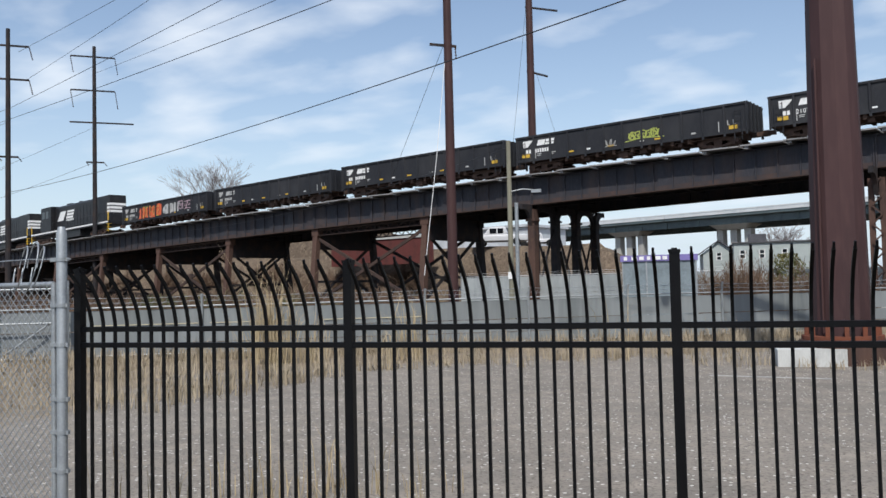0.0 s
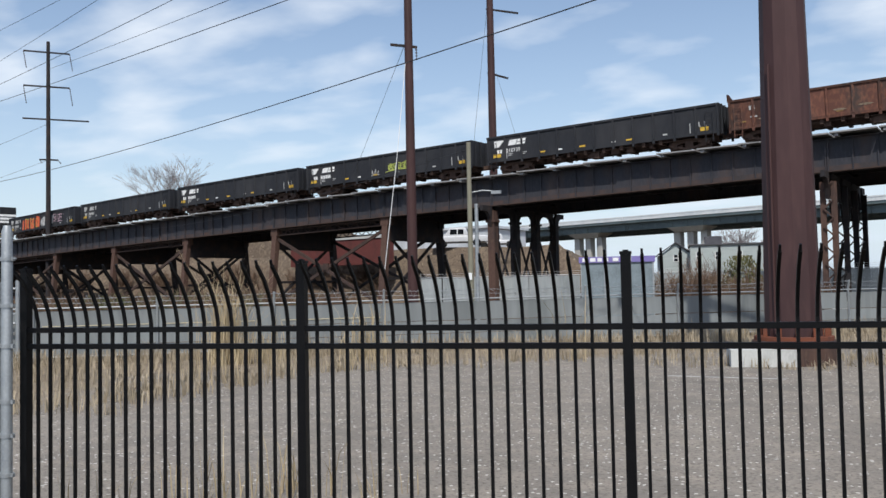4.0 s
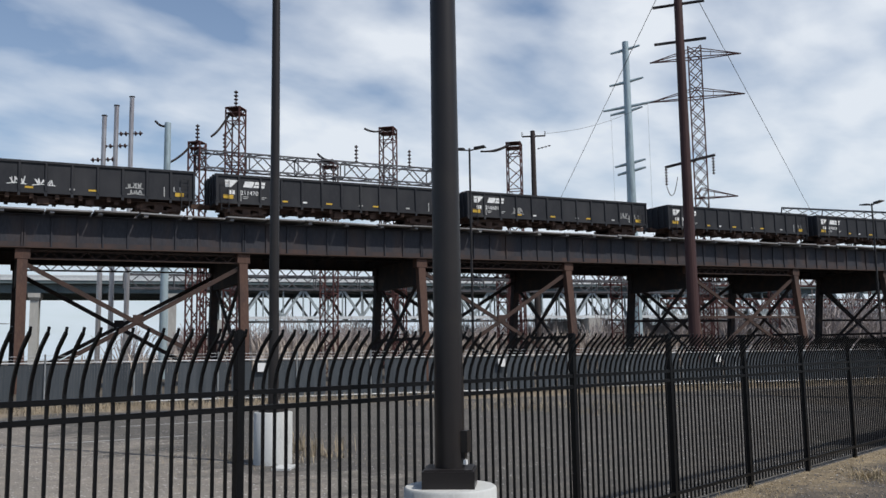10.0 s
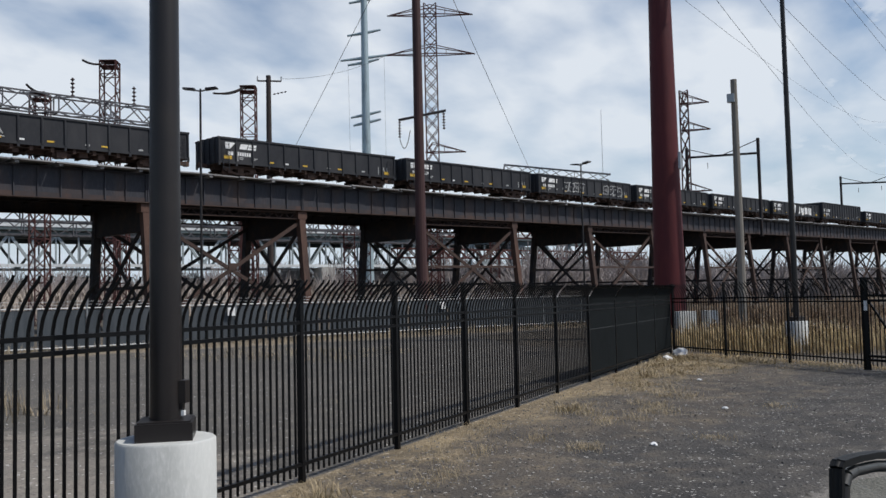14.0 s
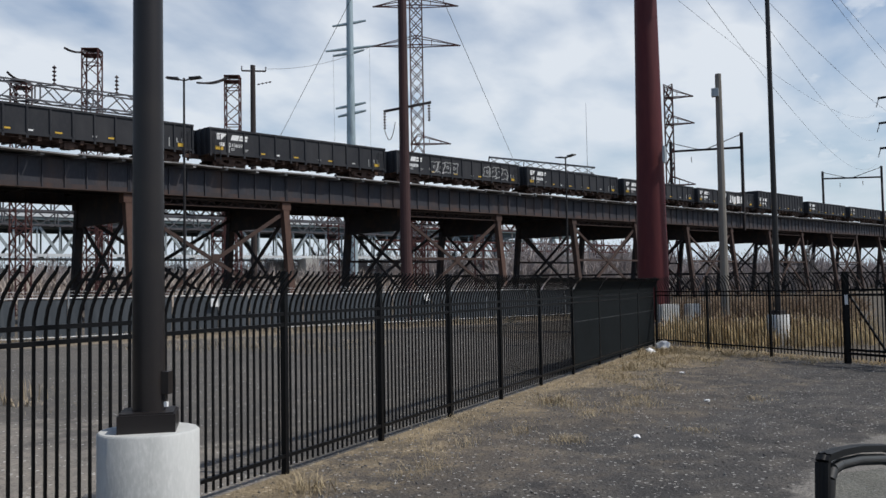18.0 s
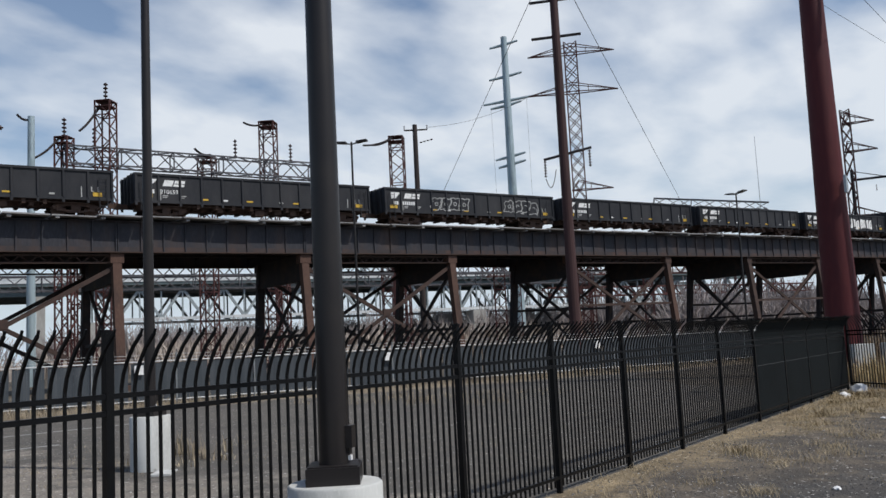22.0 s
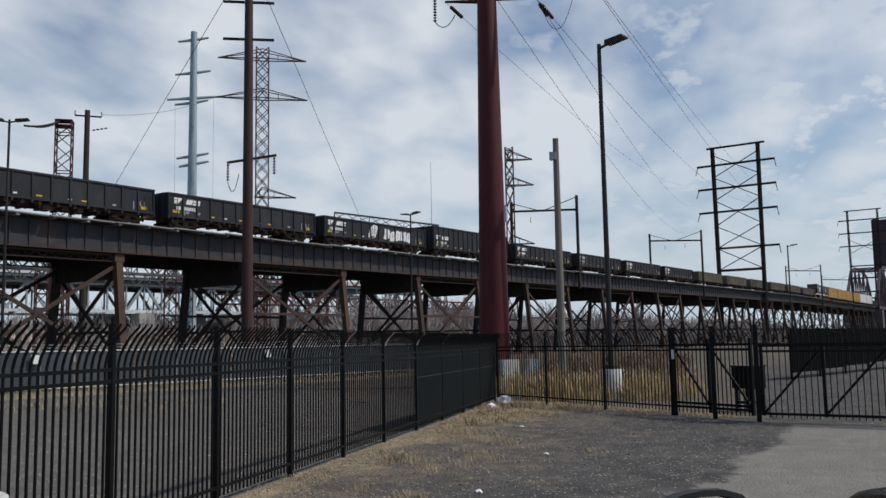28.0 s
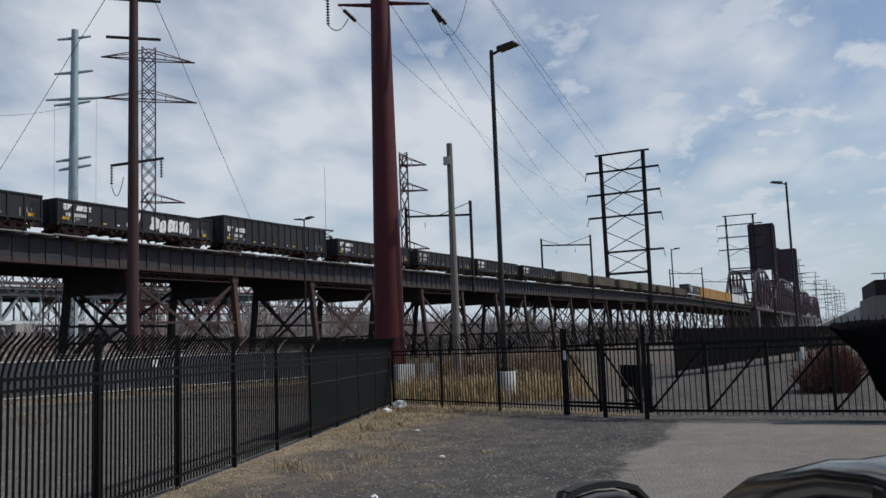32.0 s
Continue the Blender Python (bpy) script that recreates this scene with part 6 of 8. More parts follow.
def lot_spots(r):
    # round the lot: by the poles, along the back fences and the west verge
    for _ in range(1500):
        u = r.random()
        x, y = -25 + 37 * u, 6 + 20.5 * u
        yield x + r.gauss(0, 0.8), y - abs(r.gauss(0.3, 1.0)), -0.02, r.randint(9, 16), r.uniform(0.12, 0.42) + 0.35 * r.random() ** 3, 0.35
    for _ in range(800):
        u = r.random()
        x, y = 12 + 46 * u, 29 - 23 * u
        yield x + r.gauss(0, 0.8), y - abs(r.gauss(0.8, 1.2)), -0.02, r.randint(6, 12), r.uniform(0.15, 0.45), 0.35
    for _ in range(420):
        yield r.uniform(-16, -3.6), r.uniform(5.5, 13), -0.02, r.randint(6, 12), r.uniform(0.12, 0.45), 0.4
    for _ in range(110):
        a = r.uniform(0, 6.283)
        d = r.uniform(0.8, 2.4)
        yield 6.3 + d * math.cos(a) * 1.5, 14.3 + d * math.sin(a) * 0.7, -0.012, r.randint(8, 14), r.uniform(0.1, 0.35), 0.3
    for (ax, ay), (bx, by) in (((-5.4, 6.0), (-3, 12.5)), ((-3, 12.5), (3, 16)), ((3, 16), (8.5, 19.6)), ((8.5, 19.6), (13.5, 24.4)), ((13.5, 24.4), (20, 22.5)), ((20, 22.5), (44, 10.6))):
        for _ in range(90):
            u = r.random()
            yield ax + (bx - ax) * u + r.gauss(0, 0.4), ay + (by - ay) * u + r.gauss(0.2, 0.5), -0.01, r.randint(7, 13), r.uniform(0.12, 0.4), 0.35
    for _ in range(24):
        yield r.gauss(13.8, 0.4), r.gauss(8.0, 0.3), -0.015, r.randint(10, 16), r.uniform(0.25, 0.5), 0.3
    for _ in range(150):
        yield r.gauss(12.7, 1.5), r.gauss(8.4, 1.4), -0.015, r.randint(6, 12), r.uniform(0.03, 0.1), 0.35
    for _ in range(26):
        yield r.gauss(13.0, 0.5), r.gauss(7.3, 0.35), -0.015, r.randint(8, 14), r.uniform(0.08, 0.25), 0.25
    for _ in range(200):
        yield r.uniform(24, 29.5), r.uniform(8, 16), -0.015, r.randint(6, 10), r.uniform(0.08, 0.25), 0.4


def reed_spots(r):
    # tall stalks near the west end, beyond the fence
    for cx, cy, n, h in ((-6.2, 13.4, 46, 2.5), (-6.0, 13.3, 20, 1.6), (-3.1, 14.4, 22, 1.5), (-5.2, 13.6, 14, 1.3), (0.3, 1.6, 8, 0.5), (0.9, 1.9, 10, 0.55), (0.0, 1.7, 7, 0.5), (1.3, 2.0, 6, 0.4), (-0.6, -0.5, 2, 0.75), (0.6, 1.5, 3, 0.8), (-0.2, 0.9, 3, 0.7), (1.7, 0.8, 4, 0.62), (-4.2, 9.6, 5, 2.1), (1.6, 14.6, 4, 1.9), (-3.0, 12.0, 4, 1.2), (-0.9, -0.9, 2, 0.75), (2.4, 0.5, 3, 0.4), (0.2, 0.4, 5, 0.45)):
        for _ in range(n):
            yield cx + r.gauss(0, 0.25), cy + r.gauss(0, 0.2), -0.01, 4, h * r.uniform(0.7, 1.15), 0.12


def corner_spots(r):
    # tall grass behind the side fence
    for _ in range(520):
        y = r.uniform(-5.6, 3)
        yield r.uniform(28.7 if y < -0.6 else 30.6, 34.5), y, 0.0, r.randint(9, 16), r.uniform(0.25, 0.6) + 0.6 * r.random() ** 3, 0.35
    for _ in range(240):
        yield r.gauss(30.6, 1.2), r.gauss(-2.2, 0.9), 0.0, r.randint(10, 18), r.uniform(0.3, 0.95), 0.3
    # low fringe before the fence
    for _ in range(150):
        u = r.random()
        yield 28.2 - 4.4 * u - abs(r.gauss(0, 0.35)), -0.4 - 5.6 * u, -0.004, r.randint(8, 16), r.uniform(0.03, 0.13), 0.35


grass_patch("corner_grass", corner_spots, "golden dry grass behind the side fence", material("golden_straw", (0.46, 0.35, 0.19), 0.9, second=(0.27, 0.19, 0.105), third=(0.6, 0.48, 0.28), scale=0.8, fine=5, bump=0, world_space=True), seed=7)
grass_patch("yard_grass", yard_spots, "short tufts of dry straw grass along the fence foot", seed=4)
LOT_STRAW = material("weathered_straw", (0.33, 0.275, 0.195), 0.9, second=(0.21, 0.17, 0.12), third=(0.45, 0.38, 0.28), scale=0.7, fine=5, bump=0, world_space=True)
grass_patch("lot_grass", lot_spots, "bands of dry straw grass round the lot", LOT_STRAW, seed=5)
grass_patch("reeds", reed_spots, "tall dry reed stalks by the fence", seed=6)


PALE_CHIP = material("pale_stone_chip", (0.45, 0.44, 0.42), 0.9, second=(0.3, 0.29, 0.27), scale=3, fine=20, bump=0, world_space=True)


def stones(name, spots, sizes, mat_, label, seed):
    s, r = Shape(), random.Random(seed)
    for x, y, z in spots(r):
        k = sizes[0] + (sizes[1] - sizes[0]) * r.random() ** 2.2
        a = r.uniform(0, 6.283)
        m = pose(x, y, z, r.uniform(-25, 25), r.uniform(-25, 25), math.degrees(a)) @ Matrix.Diagonal((1, r.uniform(0.5, 1.0), r.uniform(0.35, 0.9), 1))
        s.add([m @ Vector(p) for p in ((-k, -k * 0.7, 0), (k * 0.9, -k * 0.6, 0), (k, k * 0.6, 0), (-k * 0.8, k * 0.8, 0), (-k * 0.5, -k * 0.4, k * 0.8), (k * 0.5, -k * 0.3, k * 0.7), (k * 0.5, k * 0.4, k * 0.9), (-k * 0.5, k * 0.5, k * 0.6))],
              ((0, 3, 2, 1), (4, 5, 6, 7), (0, 1, 5, 4), (1, 2, 6, 5), (2, 3, 7, 6), (3, 0, 4, 7)))
    solid(name, s, mat_, pose(0, 0, 0), label, "gravel", "", "stuff")


STONE = material("mixed_stone", (0.1, 0.095, 0.09), 0.9, second=(0.27, 0.26, 0.245), third=(0.17, 0.158, 0.142), scale=1.7, fine=9, bump=0.1, world_space=True, amount=0.6)
stones("gravel_stones", lambda r: [(x, y, -0.004) for x, y in [(7.5 + 18 * r.random() ** 1.3, r.uniform(-5.8, -0.1)) for _ in range(17000)] if 0.27 * x + y > r.gauss(-0.6, 0.25)], (0.003, 0.019), STONE, "loose dark and pale gravel stones", 8)
stones("pale_stones", lambda r: [(7.5 + 18 * r.random() ** 1.3, r.uniform(-5.6, -0.1), -0.002) for _ in range(700)] + [(r.uniform(-5, 20), 0.2 + 14 * r.random() ** 1.6, -0.010) for _ in range(3600)], (0.005, 0.015), PALE_CHIP, "small pale stone chips and litter", 9)


def litter(name, x, y, sx, sy, sz, label, turn=20):
    r = random.Random(x)
    bm = bmesh.new()
    bmesh.ops.create_icosphere(bm, subdivisions=2, radius=1)
    for v in bm.verts:
        v.co *= r.uniform(0.6, 1.1)
        v.co.x, v.co.y, v.co.z = v.co.x * sx, v.co.y * sy, max(0, v.co.z * sz + sz * 0.4)
    me = bpy.data.meshes.new(name)
    bm.to_mesh(me)
    bm.free()
    me.materials.append(PAPER)
    ob = new(name, me)
    ob.matrix_basis = pose(x, y, -0.004, 0, 0, turn)
    return tagged(ob, label, "litter", "litter in the yard")


litter("plastic_bag", 26.0, -0.35, 0.22, 0.14, 0.09, "white plastic bag by the fence corner")
litter("plastic_bag", 26.9, -0.5, 0.3, 0.2, 0.2, "crumpled grey plastic sheet in the corner")
litter("paper_scrap", 13.9, -2.6, 0.07, 0.05, 0.025, "small white paper scrap on the gravel")
litter("paper_scrap", 17.2, -2.9, 0.06, 0.05, 0.02, "small white paper scrap on the gravel")
litter("paper_scrap", 21.2, -1.9, 0.09, 0.05, 0.02, "small white paper scrap on the gravel")


def brush_bush(s, r, x, y, z, h, w, twigs=60, thick=1.0):
    """A leafless shrub of thin curved twigs."""
    for _ in range(twigs):
        a, t = r.uniform(0, 6.283), r.uniform(0.1, 1.0)
        hh = h * r.uniform(0.5, 1.0) * (1.1 - 0.5 * t)
        p0 = Vector((x + r.gauss(0, w * 0.12), y + r.gauss(0, w * 0.12), z))
        p1 = p0 + Vector((math.cos(a) * w * t * 0.35, math.sin(a) * w * t * 0.35, hh * 0.6))
        p2 = p1 + Vector((math.cos(a + r.uniform(-0.8, 0.8)) * w * t * 0.25, math.sin(a) * w * t * 0.25, hh * 0.4))
        s.beam(p0, p1, 0.035 * thick, 0.035 * thick)
        s.beam(p1, p2, 0.02 * thick, 0.02 * thick)
        for _ in range(2):
            b = r.uniform(0, 6.283)
            q = p1.lerp(p2, r.random())
            s.beam(q, q + Vector((math.cos(b) * w * 0.12, math.sin(b) * w * 0.12, hh * 0.18)), 0.014 * thick, 0.014 * thick)


def branch(s, r, p, d, length, radius, depth):
    q = p + d * length * 0.5 + Vector((r.gauss(0, 0.04), r.gauss(0, 0.04), 0)) * length
    e = q + (d + Vector((r.gauss(0, 0.12), r.gauss(0, 0.12), 0.08))).normalized() * length * 0.5
    s.tube([p, q, e], [radius, radius * 0.82, radius * 0.6], 5 if depth > 1 else 3, caps=False)
    if depth == 0:
        return
    for k in range(3 if depth > 1 else 4):
        a, tilt = r.uniform(0, 6.283), r.uniform(0.35, 0.8)
        nd = (d * math.cos(tilt) + Vector((math.cos(a), math.sin(a), 0.15)) * math.sin(tilt)).normalized()
        start = e if k else q.lerp(e, 0.6)
        branch(s, r, start, nd, length * r.uniform(0.6, 0.8), max(0.016, radius * 0.55), depth - 1)


# twig bark lightened to carry the haze of distance in its colour
HAZY_BARK = material("hazed_tree_bark", (0.27, 0.24, 0.235), 0.95, second=(0.2, 0.178, 0.172), scale=2, fine=12, bump=0, world_space=True)


def bare_tree(x, y, z, h, seed, label, spread=0.33):
    t = thing("bare_tree", pose(x, y, z), label, "tree", "bare trees")
    r = random.Random(seed)
    s = Shape()
    s.tube([(0, 0, -0.2), (0.1, 0, h * 0.16), (0.05, 0.1, h * 0.3)], [h * 0.02, h * 0.016, h * 0.013], 7)
    part("trunk", s, HAZY_BARK, t)
    s = Shape()
    for k in range(8):
        a = k * 0.785 * 2.4 + r.uniform(-0.3, 0.3)
        branch(s, r, Vector((0.05, 0.1, h * (0.16 + 0.018 * k))), Vector((math.cos(a) * spread, math.sin(a) * spread, 0.95)).normalized(), h * 0.22, h * 0.0065, 4)
    part("crown", s, HAZY_BARK, t)
    return t


def thicket(name, spots, label, seed, mat_=None, thick=1.0):
    s, r = Shape(), random.Random(seed)
    for x, y, z, h, w, n in spots(r):
        brush_bush(s, r, x, y, z, h, w, n, thick)
    solid(name, s, mat_ or BRUSH, pose(0, 0, 0), label, "bushes", "", "stuff")


BUSH = (29.5, -11.9)
thicket("verge_brush", lambda r: [(r.uniform(3.0, 8.0), r.uniform(41, 46), 0, r.uniform(1.8, 3.0), 2.4, 70) for _ in range(12)] + [(r.gauss(10.0, 0.7), r.gauss(44, 0.8), 0, r.uniform(1.4, 2.8), 1.8, 60) for _ in range(5)], "leafless reddish brown brush by the viaduct", 31)
# much paler than near twigs: distance haze mixed into the bark colour
FAR_TWIG = material("hazed_far_wood", (0.35, 0.31, 0.295), 0.95, second=(0.24, 0.21, 0.2), scale=0.6, fine=4, bump=0, world_space=True)
thicket("far_thicket", lambda r: [(60 + 190 * u + r.gauss(0, 4), 108 - 62 * u + r.gauss(0, 6), 0, r.uniform(4.0, 6.5) + 7.0 * u, 6.5, 50) for u in [0.04 + k / 344 for k in range(330)]], "distant belt of bare grey brown trees", 32, FAR_TWIG, 3.0)
thicket("river_thicket", lambda r: [(130 + 330 * u + r.gauss(0, 8), 42 - 95 * u + r.gauss(0, 8), 0, r.uniform(6.0, 10.0), 8.0, 44) for u in [k / 260 for k in range(260)]], "distant belt of bare woods along the river", 33, FAR_TWIG, 5.0)
thicket("slope_brush", lambda r: [(-40 + 26 * u + r.gauss(0, 1.2), 34 + 8 * u + r.gauss(0, 3.0), 0, r.uniform(0.9, 1.9), 2.2, 50) for u in [k / 110 for k in range(110)]], "red brown winter brush below the viaduct", 37, None, 1.3)
thicket("green_brush", lambda r: [(-32 + 16 * r.random(), 36 + 7 * r.random(), 0, r.uniform(0.9, 1.8), 2.0, 60) for _ in range(26)], "dull olive green shrubs below the viaduct", 38, material("olive_brush", (0.12, 0.12, 0.06), 0.95, second=(0.16, 0.13, 0.08), scale=1.5, fine=7, bump=0, world_space=True), 1.3)
thicket("fence_weeds", lambda r: [(r.uniform(30.5, 40), r.uniform(-5.5, 2.5), 0, r.uniform(0.4, 1.0), 1.2, 22) for _ in range(26)] + [(r.uniform(40, 70), r.uniform(-6, 3), 0, r.uniform(0.6, 1.4), 1.8, 30) for _ in range(50)], "brown dead weeds behind the side fence", 34, material("tan_weed_stalks", (0.26, 0.185, 0.12), 0.95, second=(0.16, 0.105, 0.07), scale=1.5, fine=7, bump=0, world_space=True))

# added backing of tall pale blades that imitates hazy far woods
WOODS_HAZE = material("hazy_woods_tone", (0.42, 0.36, 0.31), 0.95, second=(0.29, 0.245, 0.21), third=(0.5, 0.44, 0.385), scale=0.4, fine=3, bump=0, world_space=True)
s, r = Shape(), random.Random(36)
for k in range(5000):
    u = 0.06 + 0.94 * r.random()
    x, y = 47 + 215 * u + r.gauss(0, 5), 96 - 58 * u + r.gauss(0, 4)
    blades(s, r, x, y, 0.0, 6, r.uniform(3.0, 5.2) * min(1.0, 0.5 + 6 * (u - 0.06)) + 1.5 * u, 2.6, 0.1 + 0.1 * u)
solid("reed_bed", s, WOODS_HAZE, pose(0, 0, 0), "added belt of pale blades standing in for hazy woods behind the viaduct", "reeds", "", "stuff")
RED_BRUSH = material("red_brown_brush", (0.13, 0.06, 0.045), 0.95, second=(0.16, 0.085, 0.06), scale=1.5, fine=7, bump=0, world_space=True)
thicket("red_shrub", lambda r: [(BUSH[0] + r.gauss(0, 0.36), BUSH[1] + r.gauss(0, 0.3), 0, r.uniform(0.8, 1.4), 1.0, 150) for _ in range(12)], "dense red brown leafless shrub inside the gate", 35, RED_BRUSH, 0.5)

# ---- back fences ----
PALE_RAIL = material("bright_galvanized_rail", (0.62, 0.63, 0.64), 0.5, 0.2, second=(0.45, 0.46, 0.47), scale=3, fine=30, bump=0)
SLATS = material("grey_fence_screen", (0.19, 0.206, 0.21), 0.75, second=(0.125, 0.138, 0.138), third=(0.26, 0.28, 0.28), scale=0.6, fine=4, streak=0.1, bump=0.05, random=0.12)
SLATS_DARK = material("dark_fence_slats", (0.055, 0.065, 0.075), 0.7, second=(0.035, 0.042, 0.05), third=(0.09, 0.1, 0.11), scale=1.0, fine=5, streak=0.1, bump=0.05, random=0.1)


def slat_fence(name, x0, y0, x1, y1, h, mat_, label, bay=3.0, coils=False, strips=False):
    d = Vector((x1 - x0, y1 - y0, 0))
    n = max(1, round(d.length / bay))
    w = d.length / n
    fe = thing(name, pose(x0, y0, -0.03, 0, 0, math.degrees(math.atan2(d.y, d.x))), label, "fence", "", "structure")
    r = random.Random(x0)
    for k in range(n):
        for j, (lo, hi) in enumerate(((0.05, 0.3), (0.31, 0.56), (0.57, 0.95)) if strips else ()):
            s, c = Shape(), 12
            wave = [0.03 * math.sin(j * 2 + q * 1.9 + k) * r.random() for q in range(c + 1)]
            xs = [k * w + 0.02 + (w - 0.04) * q / c for q in range(c + 1)]
            s.add([(x, g - 0.004, h * lo) for x, g in zip(xs, wave)] + [(x, -g * 0.5 + 0.004, h * hi - abs(g) * 0.6) for x, g in zip(xs, wave)], [(q, q + 1, q + c + 2, q + c + 1) for q in range(c)], True)
            part("screen_strip", s, mat_, fe)
        if strips and k in (3, 4, 6, 7, 8):
            part("strap", Shape().box((k * w + 0.2, -0.02, h * 0.66), (k * w + w - (0.5 if k % 2 else 0.1), -0.012, h * 0.675)), material("faded_strap", (0.52, 0.46, 0.32), 0.9, flat=True), fe, "faded yellow strap")
        s = Shape()
        m = 0 if strips else max(4, round(w / 0.095))
        for j in range(m):
            x = k * w + 0.03 + (w - 0.06) * j / m
            if r.random() < 0.03:
                continue
            s.box((x, -0.008, 0.06 + r.uniform(0, 0.03)), (x + (w - 0.06) / m * 0.96, 0.008, h - 0.05 + r.uniform(-0.02, 0.02)))
        if m:
            tagged(part("slats", s, mat_, fe), kind="stuff")
        s = Shape()
        for z in (h, h * 0.1):
            s.tube([(k * w, -0.03, z), ((k + 1) * w, -0.03, z)], 0.024, 6)
        if coils:
            c = Shape()
            turns = max(6, round(w / 0.3))
            c.tube([(k * w + w * q / (turns * 8), -0.1 + 0.16 * math.cos(q * 0.7854), h + 0.17 + (0.1 + 0.05 * math.sin(q * 1.7)) * math.sin(q * 0.7854)) for q in range(turns * 8 + 1)], 0.0045, 3, caps=False)
            tagged(part("razor_coil", c, GALV, fe, "bright coil of razor wire"), kind="stuff")
        for z in (h + 0.14, h + 0.26):
            s.tube(sagging((k * w, -0.03, z), ((k + 1) * w, -0.03, z), 0.03, 4), 0.008, 3)
        part("top_rail", s, GALV if coils else PALE_RAIL, fe)
    for k in range(n + 1):
        s = Shape()
        s.tube([(k * w, -0.04, -0.1), (k * w, -0.04, h + 0.05), (k * w, -0.1, h + 0.3)], 0.032, 8)
        part("post", s, GALV, fe)
    return fe


slat_fence("back_fence", -27, 5.0, 11.5, 26.4, 1.35, SLATS, "long chain-link fence with weathered grey screen strips and razor wire", coils=True, strips=True)
slat_fence("back_fence", 11.9, 29.4, 60, 5.6, 1.6, SLATS_DARK, "long chain-link fence with dark slats behind the lot")
SLATS_PALE = material("pale_fence_sheet", (0.3, 0.32, 0.32), 0.7, second=(0.22, 0.24, 0.24), scale=0.8, fine=5, streak=0.2, bump=0.05, random=0.12)
slat_fence("back_fence", -14, 55, 18, 49.5, 2.3, SLATS_PALE, "pale grey sheet fence below the viaduct", 4.0)
for x, y in ((24.0, 23.4), (33.0, 18.9), (43.0, 14.0)):
    s = Shape()
    s.box((-0.16, -0.02, 0), (0.16, 0.02, 0.34))
    solid("notice_board", s, WHITE_PAINT, pose(x, y - 0.1, 1.1, 0, 0, -26), "small white notice fixed to the back fence", "sign", "notices on the fence")
# ---- bank with abutment behind the viaduct ----
BANK = speckled("brown_bank", (0.15, 0.115, 0.085), (0.11, 0.085, 0.065), (0.2, 0.155, 0.11), (0.24, 0.2, 0.15), grain=5, broad=0.15)
BRICK_RED = material("old_red_brick", (0.12, 0.035, 0.032), 0.9, second=(0.07, 0.028, 0.026), third=(0.16, 0.06, 0.05), scale=1, fine=10)


def bank(name, outline, height, slope, label):
    """An earth bank: a flat top with ragged sloping sides."""
    r = random.Random(3)
    cx, cy = sum(p[0] for p in outline) / len(outline), sum(p[1] for p in outline) / len(outline)
    pts = []
    for (ax, ay), (bx, by) in zip(outline, outline[1:] + outline[:1]):
        n = max(1, round(math.hypot(bx - ax, by - ay) / 4))
        pts += [(ax + (bx - ax) * k / n, ay + (by - ay) * k / n) for k in range(n)]
    s = Shape()
    rings = []
    for u, h in ((0, 0), (0.3, 0.33), (0.65, 0.72), (1.0, 1.0)):
        rings.append([(x + (cx - x) / math.hypot(cx - x, cy - y) * (slope * u + r.gauss(0, 0.25)), y + (cy - y) / math.hypot(cx - x, cy - y) * (slope * u + r.gauss(0, 0.25)), height * h + (r.gauss(0, 0.15) if 0 < u else -0.1)) for x, y in pts])
    n = len(pts)
    s.add([p for q in rings for p in q], [(i * n + k, i * n + (k + 1) % n, (i + 1) * n + (k + 1) % n, (i + 1) * n + k) for i in range(3) for k in range(n)], True)
    s.add(rings[-1], [tuple(range(n))])
    return solid(name, s, BANK, pose(0, 0, 0), label, "bank", "", "structure")


bank("embankment", [(-2.5, 72), (-60, 88), (-110, 105), (-150, 160), (-60, 180), (-4, 130)], 5.4, 6.0, "brown grassy earth bank behind the viaduct")
bank("embankment", [(-30, 84), (-60, 93), (-130, 114), (-160, 160), (-60, 185), (-36, 130)], 9.0, 7.0, "higher brown bank covered in winter brush")
thicket("bank_brush", lambda r: [(-14 - 90 * u + r.gauss(0, 2), 72 + 31 * u + abs(r.gauss(0, 3)) + 2, 0.8 + 2 * r.random(), r.uniform(1.0, 2.6), 3.0, 44) for u in [0.12 + 0.88 * k / 120 for k in range(120)]] + [(-34 - 80 * u + r.gauss(0, 2), 88 + 25 * u + abs(r.gauss(0, 3)), 4 + 3 * r.random(), r.uniform(1.5, 3.0), 3.0, 40) for u in [k / 50 for k in range(50)]], "brown winter brush on the bank", 41, None, 1.8)
ab = thing("abutment", pose(-25.0, 77.0, 0, 0, 0, V_TURN), "old red brick abutment behind the viaduct", "wall", "", "structure")
s = Shape()
s.box((-12, 0, 4.0), (1.0, 1.2, 6.6))
part("brick_face", s, BRICK_RED, ab)
s = Shape()
s.box((-12.2, -0.1, 6.6), (1.2, 1.3, 6.85))
part("coping", s, CONCRETE, ab)


VEHICLE_WHITE = material("white_vehicle_paint", (0.55, 0.56, 0.57), 0.35, second=(0.48, 0.49, 0.5), scale=2, fine=10, bump=0)


